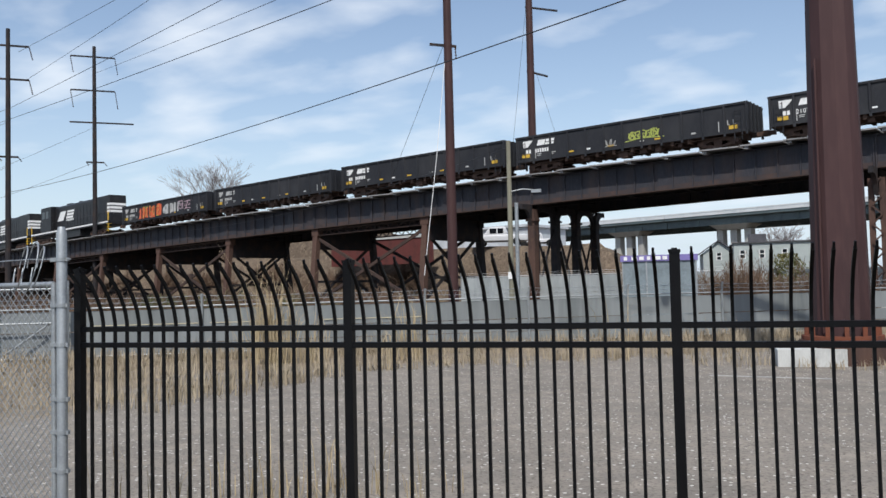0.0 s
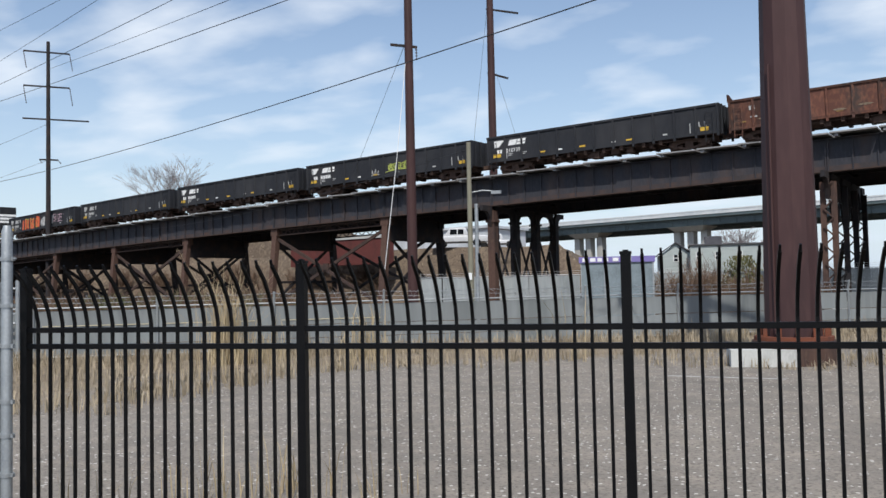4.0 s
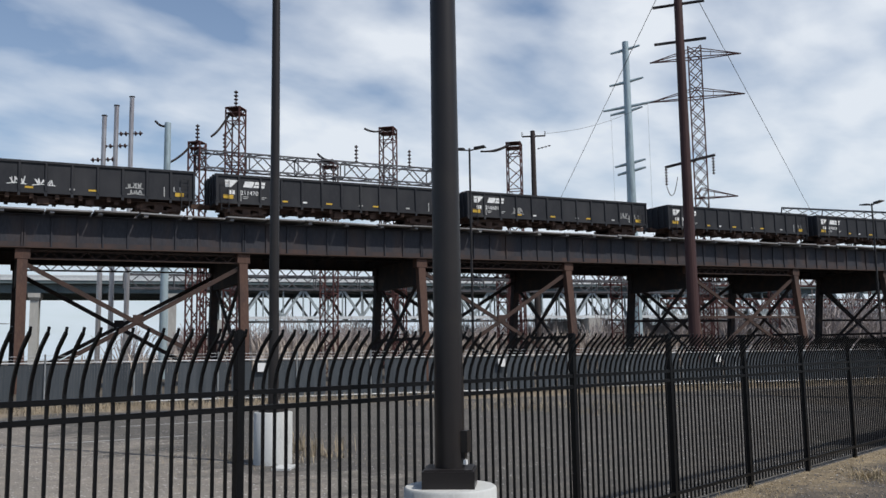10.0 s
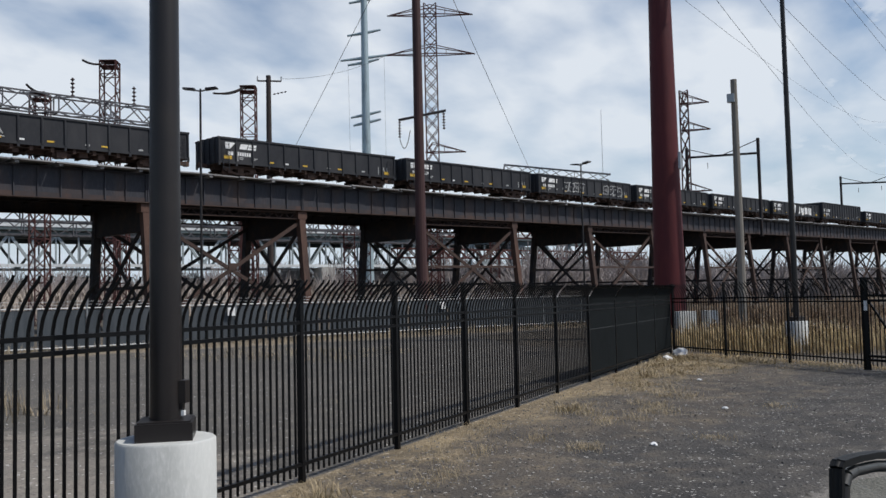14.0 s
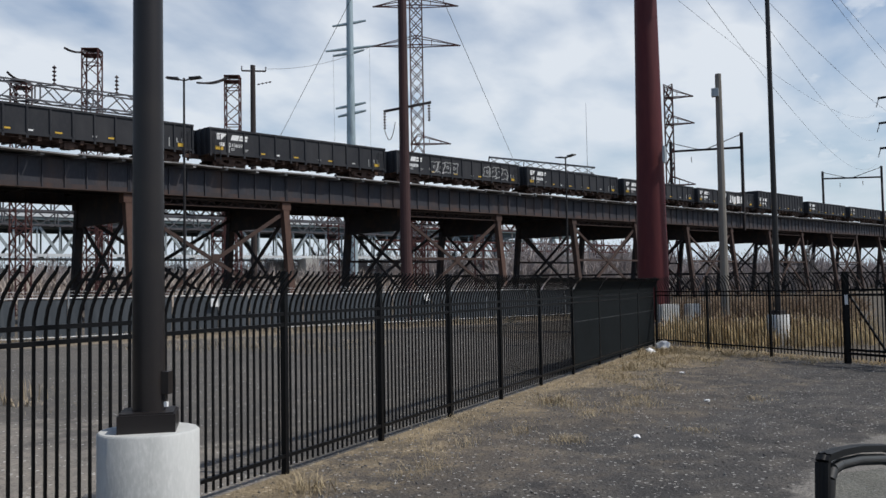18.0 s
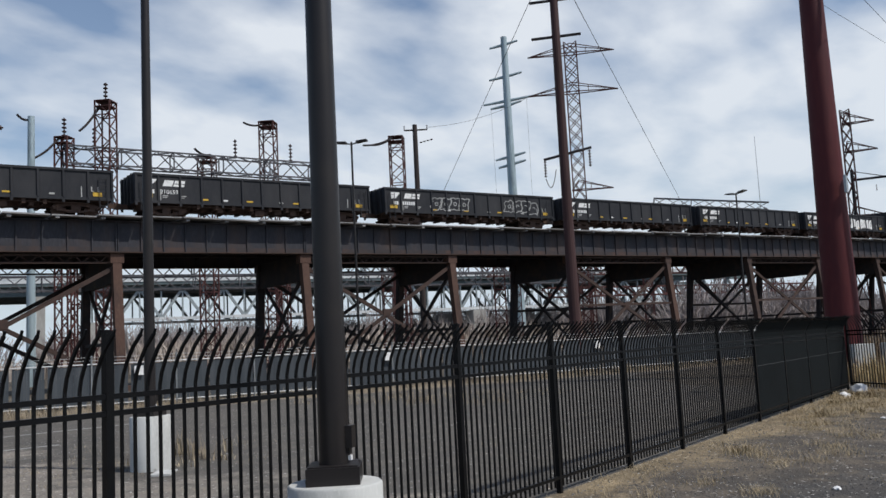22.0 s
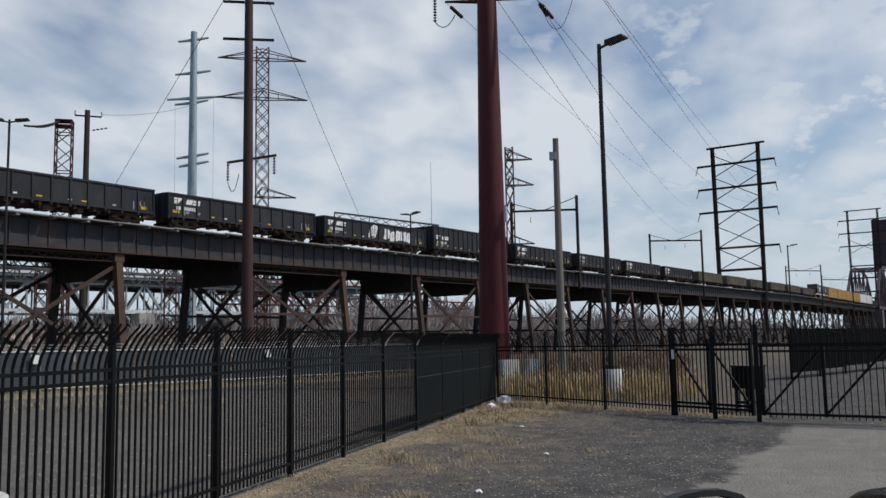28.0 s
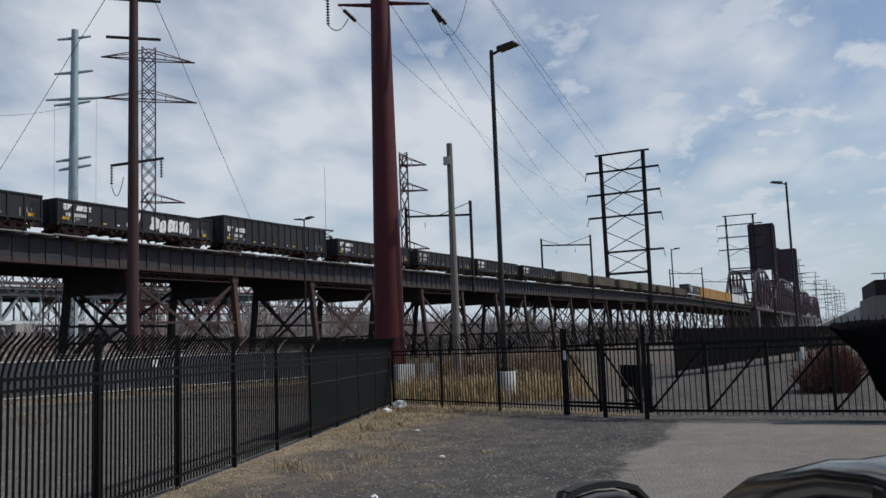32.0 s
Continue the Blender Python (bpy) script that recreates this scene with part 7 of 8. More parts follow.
def white_vehicle(name, x, y, z, turn, length, height, label):
    v = thing(name, pose(x, y, z, 0, 0, turn), label, "truck", "white vehicles on the bank")
    h = length / 2
    part("body", loft([ring(-h, 0.8, 0.45, height * 0.55, 0.1), ring(-h * 0.9, 0.92, 0.4, height * 0.58, 0.12), ring(h * 0.85, 0.92, 0.4, height * 0.55, 0.12), ring(h, 0.8, 0.45, height * 0.48, 0.1)]), VEHICLE_WHITE, v)
    part("cab", loft([ring(-h * 0.28, 0.8, height * 0.5, height * 0.72, 0.08), ring(-h * 0.2, 0.8, height * 0.5, height, 0.12), ring(h * 0.32, 0.8, height * 0.5, height, 0.12), ring(h * 0.55, 0.82, height * 0.5, height * 0.58, 0.05)]), VEHICLE_WHITE, v)
    for side in (-1, 1):
        for x0, x1 in ((-h * 0.15, h * 0.05), (h * 0.09, h * 0.33)):
            s = Shape()
            s.box((x0, min(side * 0.8, side * 0.815), height * 0.64), (x1, max(side * 0.8, side * 0.815), height * 0.9))
            part("window", s, DARK_GLASS, v)
        s = Shape()
        s.box((-h * 0.9, min(side * 0.92, side * 0.935), 0.42), (h * 0.9, max(side * 0.92, side * 0.935), 0.5))
        part("side_trim", s, RUBBER, v)
    for wx in (-h * 0.62, h * 0.62):
        for wy in (-0.86, 0.86):
            s = Shape()
            s.tube([(wx, wy - 0.13, 0.38), (wx, wy + 0.13, 0.38)], 0.38, 16)
            part("wheel", s, RUBBER, v)
    return v


white_vehicle("pickup_truck", -17.3, 79.7, 5.55, 190, 5.6, 1.9, "white pickup truck parked on the bank")
white_vehicle("pickup_truck", -14.6, 85.0, 5.5, 188, 4.4, 1.5, "white car parked behind the pickup on the bank")
s = Shape()
s.box((-9, 0, 5.0), (6, 9, 8.6))
s.box((-9.3, -0.3, 8.6), (6.3, 9.3, 8.9))
solid("warehouse", s, material("pale_sheet_cladding", (0.5, 0.53, 0.56), 0.6, scale=0.5, fine=6, streak=0.1), pose(-24, 100, 0, 0, 0, -20), "pale flat-roofed warehouse beyond the bank", "building")

# ---- small buildings seen under the viaduct ----
PALE_WALL = material("pale_green_siding", (0.36, 0.4, 0.39), 0.8, second=(0.3, 0.335, 0.33), scale=0.6, fine=8, streak=6, bump=0.1)
ROOF = material("grey_roof_felt", (0.09, 0.09, 0.1), 0.9, scale=1, fine=8)


def window_on(parent, x, y, z, w, h):
    s = Shape()
    s.box((x, y - 0.05, z), (x + w, y + 0.06, z + h))
    f = part("window", s, WHITE_PAINT, parent)
    s = Shape()
    for k in (0, 1):
        s.box((x + 0.08, y - 0.07, z + 0.08 + k * (h / 2)), (x + w - 0.08, y - 0.05, z + h / 2 - 0.02 + k * (h / 2)))
    part("pane", s, DARK_GLASS, f)


def gabled_house(x, y, turn, w, d, h, ridge, label):
    b = thing("house", pose(x, y, 0, 0, 0, turn), label, "house", "houses beyond the viaduct")
    s = Shape()
    s.box((0, 0, -0.1), (w, d, h))
    s.add([(0, 0, h), (w, 0, h), (w / 2, 0, ridge), (0, d, h), (w, d, h), (w / 2, d, ridge)], ((0, 1, 2), (5, 4, 3)))
    part("wall", s, PALE_WALL, b)
    s = Shape()
    for sx in (-1, 1):
        a, c = Vector((w / 2, -0.3, ridge + 0.08)), Vector((w / 2 + sx * (w / 2 + 0.4), -0.3, h - 0.15))
        s.add([a, c, c + Vector((0, d + 0.6, 0)), a + Vector((0, d + 0.6, 0)), a + Vector((0, 0, 0.16)), c + Vector((0, 0, 0.16)), c + Vector((0, d + 0.6, 0.16)), a + Vector((0, d + 0.6, 0.16))],
              ((0, 3, 2, 1), (4, 5, 6, 7), (0, 1, 5, 4), (1, 2, 6, 5), (2, 3, 7, 6), (3, 0, 4, 7)))
    part("roof", s, ROOF, b)
    window_on(b, w / 2 - 0.3, 0, h - 0.9, 0.6, 0.9)
    window_on(b, w * 0.2, 0, 1.0, 0.8, 1.2)
    return b


gabled_house(1.6, 104.0, 4, 3.6, 9, 4.9, 6.2, "pale gabled house beyond the viaduct")
fb = thing("house", pose(5.0, 95.6, 0, 0, 0, 0), "pale flat-roofed building beyond the viaduct", "house", "houses beyond the viaduct")
s = Shape()
s.box((0, 0, -0.1), (8.2, 9, 5.6))
part("wall", s, PALE_WALL, fb)
s = Shape()
s.box((-0.15, -0.2, 5.6), (8.35, 9.2, 5.72))
s.box((1.6, 1.0, 5.72), (3.4, 3.5, 6.6))
part("roof", s, ROOF, fb)
for x in (0.6, 2.6, 4.9):
    window_on(fb, x, 0, 3.9, 0.6, 0.95)
s = Shape()
s.box((0, -1.5, -0.1), (4.0, 4.0, 4.4))
s.box((-0.15, -1.7, 4.4), (4.2, 4.2, 4.55))
solid("shed", s, PALE_WALL, pose(13.6, 97, 0), "small pale shed beside the flat-roofed building", "building")

SIGN_BLUE = material("violet_sign_face", (0.2, 0.17, 0.4), 0.5, flat=True)
kiosk = thing("sign_trailer", pose(-1.0, 40.1, 0, 0, 0, 3), "grey box structure with a violet and white sign band on top", "kiosk")
s = Shape()
s.box((0, 0, -0.1), (3.6, 2.0, 2.7))
part("wall", s, material("pale_blue_sheet", (0.2, 0.24, 0.26), 0.4, second=(0.14, 0.17, 0.185), scale=1.2, fine=8), kiosk)
s = Shape()
s.box((-0.08, -0.08, 2.7), (3.7, 2.1, 3.0))
part("sign_band", s, SIGN_BLUE, kiosk)
s = Shape()
for k in range(7):
    s.box((0.1 + 0.38 * k, -0.1, 2.76), (0.1 + 0.38 * k + (0.16, 0.28, 0.22)[k % 3], -0.085, 2.94))
part("sign_bars", s, WHITE_PAINT, kiosk)
s = Shape()
for k in (0, 1, 2, 3):
    s.box((k * 1.2 - 0.04 if k else 0.0, -0.05, 0), (k * 1.2 + 0.04, 0.0, 2.7))
part("upright", s, GALV, kiosk)

# ---- elevated highway ----
HM = pose(-31.0, 171.5, 0, 0, 0, math.degrees(math.atan2(-76.5, 127.0)))
PALE_CONC = material("highway_concrete", (0.4, 0.39, 0.36), 0.85, second=(0.3, 0.29, 0.27), scale=0.5, fine=5, streak=0.3)
GREEN_STEEL = material("green_grey_girder", (0.1, 0.13, 0.135), 0.6, second=(0.07, 0.09, 0.095), scale=0.5, fine=5)
PALE_STEEL = material("pale_parapet_concrete", (0.62, 0.64, 0.64), 0.7, second=(0.5, 0.53, 0.54), scale=0.6, fine=6)
TRUSS_GREY = material("grey_green_truss_steel", (0.3, 0.34, 0.35), 0.6, second=(0.22, 0.25, 0.26), scale=0.6, fine=6)
hw = thing("highway_bridge", HM, "long elevated highway on pale concrete piers, then on a pale steel deck truss", "bridge", "", "structure")
LOCAL = (-15.0, 20.5, 42.2, 81.7, 99.5, 118.0)
for x0 in range(-120, 240, 30):
    s = Shape()
    s.box((x0, -1.0, 12.3), (x0 + 29.9, 17.0, 12.75))
    part("deck", s, GREEN_STEEL, hw)
    s = Shape()
    s.box((x0, -1.1, 12.75), (x0 + 29.9, -0.85, 13.3))
    p_ = part("parapet", s, PALE_STEEL, hw)
    part("coping", Shape().box((x0, -1.15, 13.3), (x0 + 29.9, -0.8, 13.5)), PALE_STEEL, p_)
    s = Shape()
    s.box((x0, 16.85, 12.75), (x0 + 29.9, 17.1, 13.45))
    part("parapet", s, PALE_STEEL, hw)
    if x0 < 120:
        for y in (0.0, 8.0, 16.0):
            s = Shape()
            s.box((x0, y - 0.2, 11.0), (x0 + 29.9, y + 0.2, 12.2))
            for k in range(10):
                s.box((x0 + 3 * k + 0.4, y - 0.3, 11.0), (x0 + 3 * k + 0.5, y + 0.3, 12.2))
            part("girder", s, GREEN_STEEL, hw)
for x0 in LOCAL:
    # flared cap on one stout column, or a broad hammerhead on three
    if x0 in (20.5, 42.2):
        s = Shape()
        s.add([(x0 - 2.6, 0.4, 10.2), (x0 + 2.6, 0.4, 10.2), (x0 + 2.6, 3.0, 10.2), (x0 - 2.6, 3.0, 10.2), (x0 - 3.6, -0.6, 11.0), (x0 + 3.6, -0.6, 11.0), (x0 + 3.6, 4.0, 11.0), (x0 - 3.6, 4.0, 11.0)], ((0, 3, 2, 1), (4, 5, 6, 7), (0, 1, 5, 4), (1, 2, 6, 5), (2, 3, 7, 6), (3, 0, 4, 7)))
        part("pier_cap", s, PALE_CONC, hw)
        for dx in (-2.6, 0.0, 2.6):
            s = Shape()
            s.box((x0 + dx - 0.6, 1.0, -0.1), (x0 + dx + 0.6, 2.4, 10.2))
            part("pier_column", s, PALE_CONC, hw)
    else:
        for y in (1.0,):
            s = Shape()
            s.add([(x0 - 0.55, y - 1.0, 10.0), (x0 + 0.55, y - 1.0, 10.0), (x0 + 0.55, y + 1.0, 10.0), (x0 - 0.55, y + 1.0, 10.0), (x0 - 0.8, y - 1.3, 10.4), (x0 + 0.8, y - 1.3, 10.4), (x0 + 0.8, y + 1.3, 10.4), (x0 - 0.8, y + 1.3, 10.4)], ((0, 3, 2, 1), (0, 1, 5, 4), (1, 2, 6, 5), (2, 3, 7, 6), (3, 0, 4, 7)))
            s.box((x0 - 0.8, y - 1.3, 10.4), (x0 + 0.8, y + 1.3, 11.0))
            part("pier_cap", s, PALE_CONC, hw)
            s = Shape()
            s.box((x0 - 0.55, y - 0.9, -0.1), (x0 + 0.55, y + 0.9, 10.0))
            part("pier_column", s, PALE_CONC, hw)
for y in (0.0, 15.0):
    for x0 in range(125, 245, 6):
        lo, hi = 7.4, 11.8
        for name, bits, mat_ in (("top_chord", (((0, hi), (6, hi), 0.6, 0.7),), GREEN_STEEL), ("bottom_chord", (((0, lo), (6, lo), 0.5, 0.42),), PALE_STEEL), ("diagonal", (((0, hi), (3, lo), 0.35, 0.38),), TRUSS_GREY), ("diagonal", (((3, lo), (6, hi), 0.35, 0.38),), TRUSS_GREY), ("post", (((0, lo), (0, hi), 0.22, 0.26),), TRUSS_GREY), ("post", (((3, lo), (3, hi), 0.22, 0.26),), TRUSS_GREY)):
            s = Shape()
            for (ax, az), (bx, bz), w, h in bits:
                s.beam((x0 + ax, y, az), (x0 + bx, y, bz), w, h)
            part(name, s, mat_, hw)
for x0 in (125, 185, 243):
    for y in (0.5, 14.5):
        s = Shape()
        s.box((x0 - 1.2, y - 1.5, -0.1), (x0 + 1.2, y + 1.5, 7.1))
        part("pier", s, PALE_CONC, hw)
for x0 in (8, 60, 112):
    s = Shape()
    s.tube([(x0, -0.9, 13.5), (x0, -0.9, 20.5), (x0 - 0.6, -0.5, 21.2), (x0 - 2.2, 0.4, 21.4)], 0.1, 6)
    part("street_lamp", s, GALV, hw)

# parked vehicles and street lamps seen under the viaduct
white_vehicle("car", -10.6, 66.0, 0.0, 176, 4.5, 1.55, "white car parked below the bank")
white_vehicle("car", -5.4, 66.8, 0.0, 180, 4.5, 1.5, "white car parked beside another below the bank")
bt = thing("box_truck", pose(26.3, 91.5, 0, 0, 0, 77), "white box truck parked far behind the viaduct", "truck")
part("box", loft([ring(-2.4, 1.15, 0.9, 3.2, 0.08), ring(1.4, 1.15, 0.9, 3.2, 0.08)], False), VEHICLE_WHITE, bt)
part("cab", loft([ring(1.5, 1.0, 0.5, 2.3, 0.1), ring(2.5, 1.0, 0.5, 2.2, 0.15), ring(3.3, 0.95, 0.5, 1.3, 0.15)]), VEHICLE_WHITE, bt)
for x in (-1.5, 2.4):
    for y in (-0.95, 0.95):
        part("wheel", Shape().tube([(x, y - 0.14, 0.45), (x, y + 0.14, 0.45)], 0.45, 16), RUBBER, bt)
for x, y, h, turn in ((29.4, 112.6, 8.8, 0), (41.1, 109.5, 8.2, 180), (52.0, 118.0, 9.0, 180)):
    la = thing("street_lamp", pose(x, y, 0, 0, 0, turn), "slim grey street lamp far behind the viaduct", "lamp post", "far street lamps")
    part("pole", Shape().tube([(0, 0, -0.1), (0, 0, h)], [0.11, 0.07], 8), GALV, la)
    part("arm", Shape().tube([(0, 0, h - 2.6), (1.2, 0, h - 2.45), (2.4, 0, h - 2.4)], 0.05, 6), GALV, la)
    part("lamp_head", Shape().cbox((2.6, 0, h - 2.42), (0.8, 0.3, 0.16)), GALV, la)

# ---- transmission poles left of the viaduct ----
def cross_pole(x, y, top, arms, label, r=0.24, way=Vector((0.77, 0.63, 0))):
    p = tapered_pole("transmission_pole", x, y, top, r * 1.25, r * 0.8, DARK_STEEL, label, 10)
    for z, left, right, drop in arms:
        s = Shape()
        s.beam(way * -left + Vector((0, 0, z)), way * right + Vector((0, 0, z)), 0.12, 0.16)
        part("cross_arm", s, DARK_STEEL, p)
        if drop:
            for e in (-left, right):
                if abs(e) > 0.5:
                    insulator(p, way * e + Vector((0, 0, z)), way * (e + 0.3) + Vector((0, 0, z - drop)), 0.08, 8)
    return p


cross_pole(-63.17, 76.2, 29.7, ((28.5, 2.5, 2.2, 1.9), (24.65, 2.5, 2.2, 2.0), (21.0, 2.6, 4.2, 0.0), (16.5, 0.9, 1.0, 0.4)), "dark steel pole with three cross arms")
cross_pole(-55.64, 56.05, 25.3, ((23.8, 1.0, 1.7, 1.2), (20.8, 1.0, 1.7, 1.3), (13.9, 0.8, 0.8, 0.4)), "dark steel pole with short cross arms", 0.22)
bare_tree(-64.4, 101.6, 4, 19.0, 51, "leafless grey tree behind the train", 0.2)
bare_tree(-55.5, 110.5, 4, 14.0, 52, "small leafless grey tree behind the train")
bare_tree(10.2, 104.0, 0, 9.5, 53, "leafless tree behind the flat-roofed building")
bare_tree(14.5, 108.0, 0, 8.0, 54, "leafless tree behind the shed")

# ---- substation behind the viaduct ----
RUST_LATTICE = material("rusty_lattice_steel", (0.092, 0.04, 0.037), 0.85, second=(0.055, 0.03, 0.029), scale=2, fine=10)
GREY_LATTICE = material("grey_lattice_steel", (0.1, 0.1, 0.11), 0.7, scale=2, fine=10)


def lattice_mast(x, y, top, w, label, turn=30, bar=0.08, post=True):
    m = thing("lattice_mast", pose(x, y, 0, 0, 0, turn), label, "mast", "substation masts")
    part("lattice", Shape().lattice((0, 0, -0.1), (0, 0, top), w, 1.25, bar), RUST_LATTICE, m)
    s = Shape()
    s.cbox((0, 0, top - 0.5), (w * 1.1, w * 1.1, 0.07))
    s.cbox((0, 0, top), (w * 1.1, w * 1.1, 0.07))
    part("cap", s, RUST_LATTICE, m)
    if post:
        insulator(m, (0, 0, top), (0, 0, top + 1.7), 0.22, 5)
    return m


def bow(parent, a, b, name="bus_horn"):
    s = Shape()
    s.tube(sagging(a, b, 0.25, 6), 0.1, 6)
    part(name, s, DARK_STEEL, parent)


m1 = lattice_mast(47.3, 60.5, 23.8, 1.3, "tall rusty lattice mast with a stacked insulator")
bow(m1, (-0.3, 0.4, 23.4), (-2.2, 1.2, 20.8))
m0 = lattice_mast(44.5, 62.2, 20.5, 1.1, "rusty lattice mast at the end of a gantry")
bow(m0, (-0.4, 0.3, 20.3), (-2.6, 1.4, 18.2))
m2 = lattice_mast(62.75, 57.0, 24.1, 1.4, "rusty lattice mast rising over the gantry", post=False)
bow(m2, (-0.5, 0.3, 23.9), (-2.9, 1.5, 23.5))
m3 = lattice_mast(73.6, 49.6, 23.1, 1.4, "rusty lattice mast at the far end of the substation", post=False)
bow(m3, (-0.5, 0.3, 23.0), (-3.2, 2.1, 21.7))
bow(m3, (-0.5, 0.3, 23.0), (-4.2, 2.7, 21.5))
mk = lattice_mast(56.5, 58.6, 20.0, 1.3, "rusty lattice mast under the gantry beam", post=False)
bow(mk, (0.4, -0.2, 20.3), (-1.2, 0.7, 20.6))
for x, y, top in ((69.0, 62.0, 9.0), (80.0, 55.0, 11.0), (52.0, 72.0, 12.0), (100.0, 52.0, 12.5), (108.0, 46.0, 13.5), (119.0, 42.0, 12.0), (130.0, 39.0, 13.0), (141.0, 36.0, 12.5), (152.0, 33.0, 12.0), (88.0, 47.0, 12.5), (95.0, 40.0, 12.0), (84.0, 60.0, 14.0)):
    lattice_mast(x, y, top, 1.2, "low rusty lattice mast in the substation", bar=0.09, post=False)
gan = thing("gantry_beam", pose(0, 0, 0), "long lattice gantry beam across the substation masts", "gantry")
part("lattice", Shape().lattice((44.5, 62.2, 19.0), (66.6, 53.2, 19.0), 1.3, 1.5, 0.09, 1.5), GREY_LATTICE, gan)
for u in (0.1, 0.62, 0.85):
    p = Vector((44.5, 62.2, 19.8)).lerp(Vector((66.6, 53.2, 19.8)), u)
    insulator(gan, p, p + Vector((0, 0, 1.8)), 0.2, 5)
low = thing("gantry_beam", pose(0, 0, 0), "low lattice gantry beams behind the viaduct", "gantry")
part("lattice", Shape().lattice((50, 66, 10.0), (96, 42, 10.0), 1.2, 1.4, 0.1, 1.5), GREY_LATTICE, low)
part("lattice", Shape().lattice((46, 78, 9.4), (110, 44, 9.4), 1.2, 1.6, 0.1, 1.4), GREY_LATTICE, low)
part("lattice", Shape().lattice((96, 54, 10.5), (152, 33, 11.5), 1.2, 1.6, 0.12, 1.4), RUST_LATTICE, low)
part("lattice", Shape().lattice((104, 50, 7.6), (160, 30, 8.2), 1.2, 1.6, 0.12, 1.2), RUST_LATTICE, low)
fg = thing("gantry_beam", pose(0, 0, 0), "far lattice gantry beam beyond the train", "gantry")
part("lattice", Shape().lattice((153.2, 53.6, 25.2), (159.1, 35.3, 22.6), 1.2, 2.2, 0.1, 1.3), GREY_LATTICE, fg)
for u in (0.05, 0.55, 0.95):
    p = Vector((153.2, 53.6, 0)).lerp(Vector((159.1, 35.3, 0)), u)
    part("leg", Shape().lattice((p.x, p.y, -0.1), (p.x, p.y, 24.5 - 2.2 * u), 1.0, 2.0, 0.1), GREY_LATTICE, fg)
# steel bus stacks
STACK = material("bright_stack_steel", (0.48, 0.45, 0.44), 0.35, 0.8, second=(0.18, 0.13, 0.12), scale=1, fine=6, streak=0.1)
for k, (x, y, top) in enumerate(((38.6, 67.7, 22.9), (39.5, 67.3, 23.9), (40.6, 66.7, 24.8))):
    p = tapered_pole("steel_stack", x, y, top, 0.22, 0.2, STACK, "slim bright steel stack in a row of three", 16, "stack")
    s = Shape()
    s.tube([(0, 0, top), (0, 0, top + 0.08)], 0.25, 16)
    part("cap", s, DARK_STEEL, p)
    insulator(p, (0.9, -0.4, top - 3.8 + 0.3 * k), (-0.9, 0.5, top - 4.0 + 0.3 * k), 0.24, 5)
TEAL = material("pale_teal_pole_steel", (0.34, 0.42, 0.45), 0.5, 0.2, scale=1, fine=6, streak=0.2)
tp = tapered_pole("utility_pole", 40.9, 60.9, 21.4, 0.36, 0.26, TEAL, "thick pale teal steel pole behind the viaduct", 16)
bow(tp, (0, 0, 21.2), (-0.9, 0.5, 21.5), "arm")
up = tapered_pole("utility_pole", 92.4, 61.2, 30.0, 0.42, 0.3, DARK_WOOD, "tall dark wooden pole with a cross arm beyond the train", 10)
s = Shape()
s.beam((-0.8, 1.1, 29.3), (0.9, -1.3, 29.3), 0.14, 0.18)
part("cross_arm", s, DARK_WOOD, up)
for x, y in ((-0.8, 1.1), (0.9, -1.3)):
    insulator(up, (x, y, 29.3), (x, y, 29.9), 0.12, 3)
insulator(up, (0.3, -0.4, 27.6), (1.3, -1.9, 28.0), 0.12, 4)
mono = tapered_pole("transmission_pole", 133.5, 71.3, 55.2, 1.0, 0.55, TEAL, "very tall pale grey tubular steel pylon with short arms", 18)
w_mono = Vector((0.5, -0.87, 0))
for z, l_, r_ in ((53.8, 2.6, 2.4), (48.0, 3.0, 2.8), (43.6, 4.2, 4.6), (42.8, 3.0, 2.4), (33.6, 2.6, 2.6), (32.2, 2.2, 2.6)):
    s = Shape()
    s.tube([w_mono * -l_ + Vector((0, 0, z - 0.5)), Vector((0, 0, z)), w_mono * r_ + Vector((0, 0, z + 0.6))], [0.18, 0.3, 0.18], 8)
    part("arm", s, TEAL, mono)


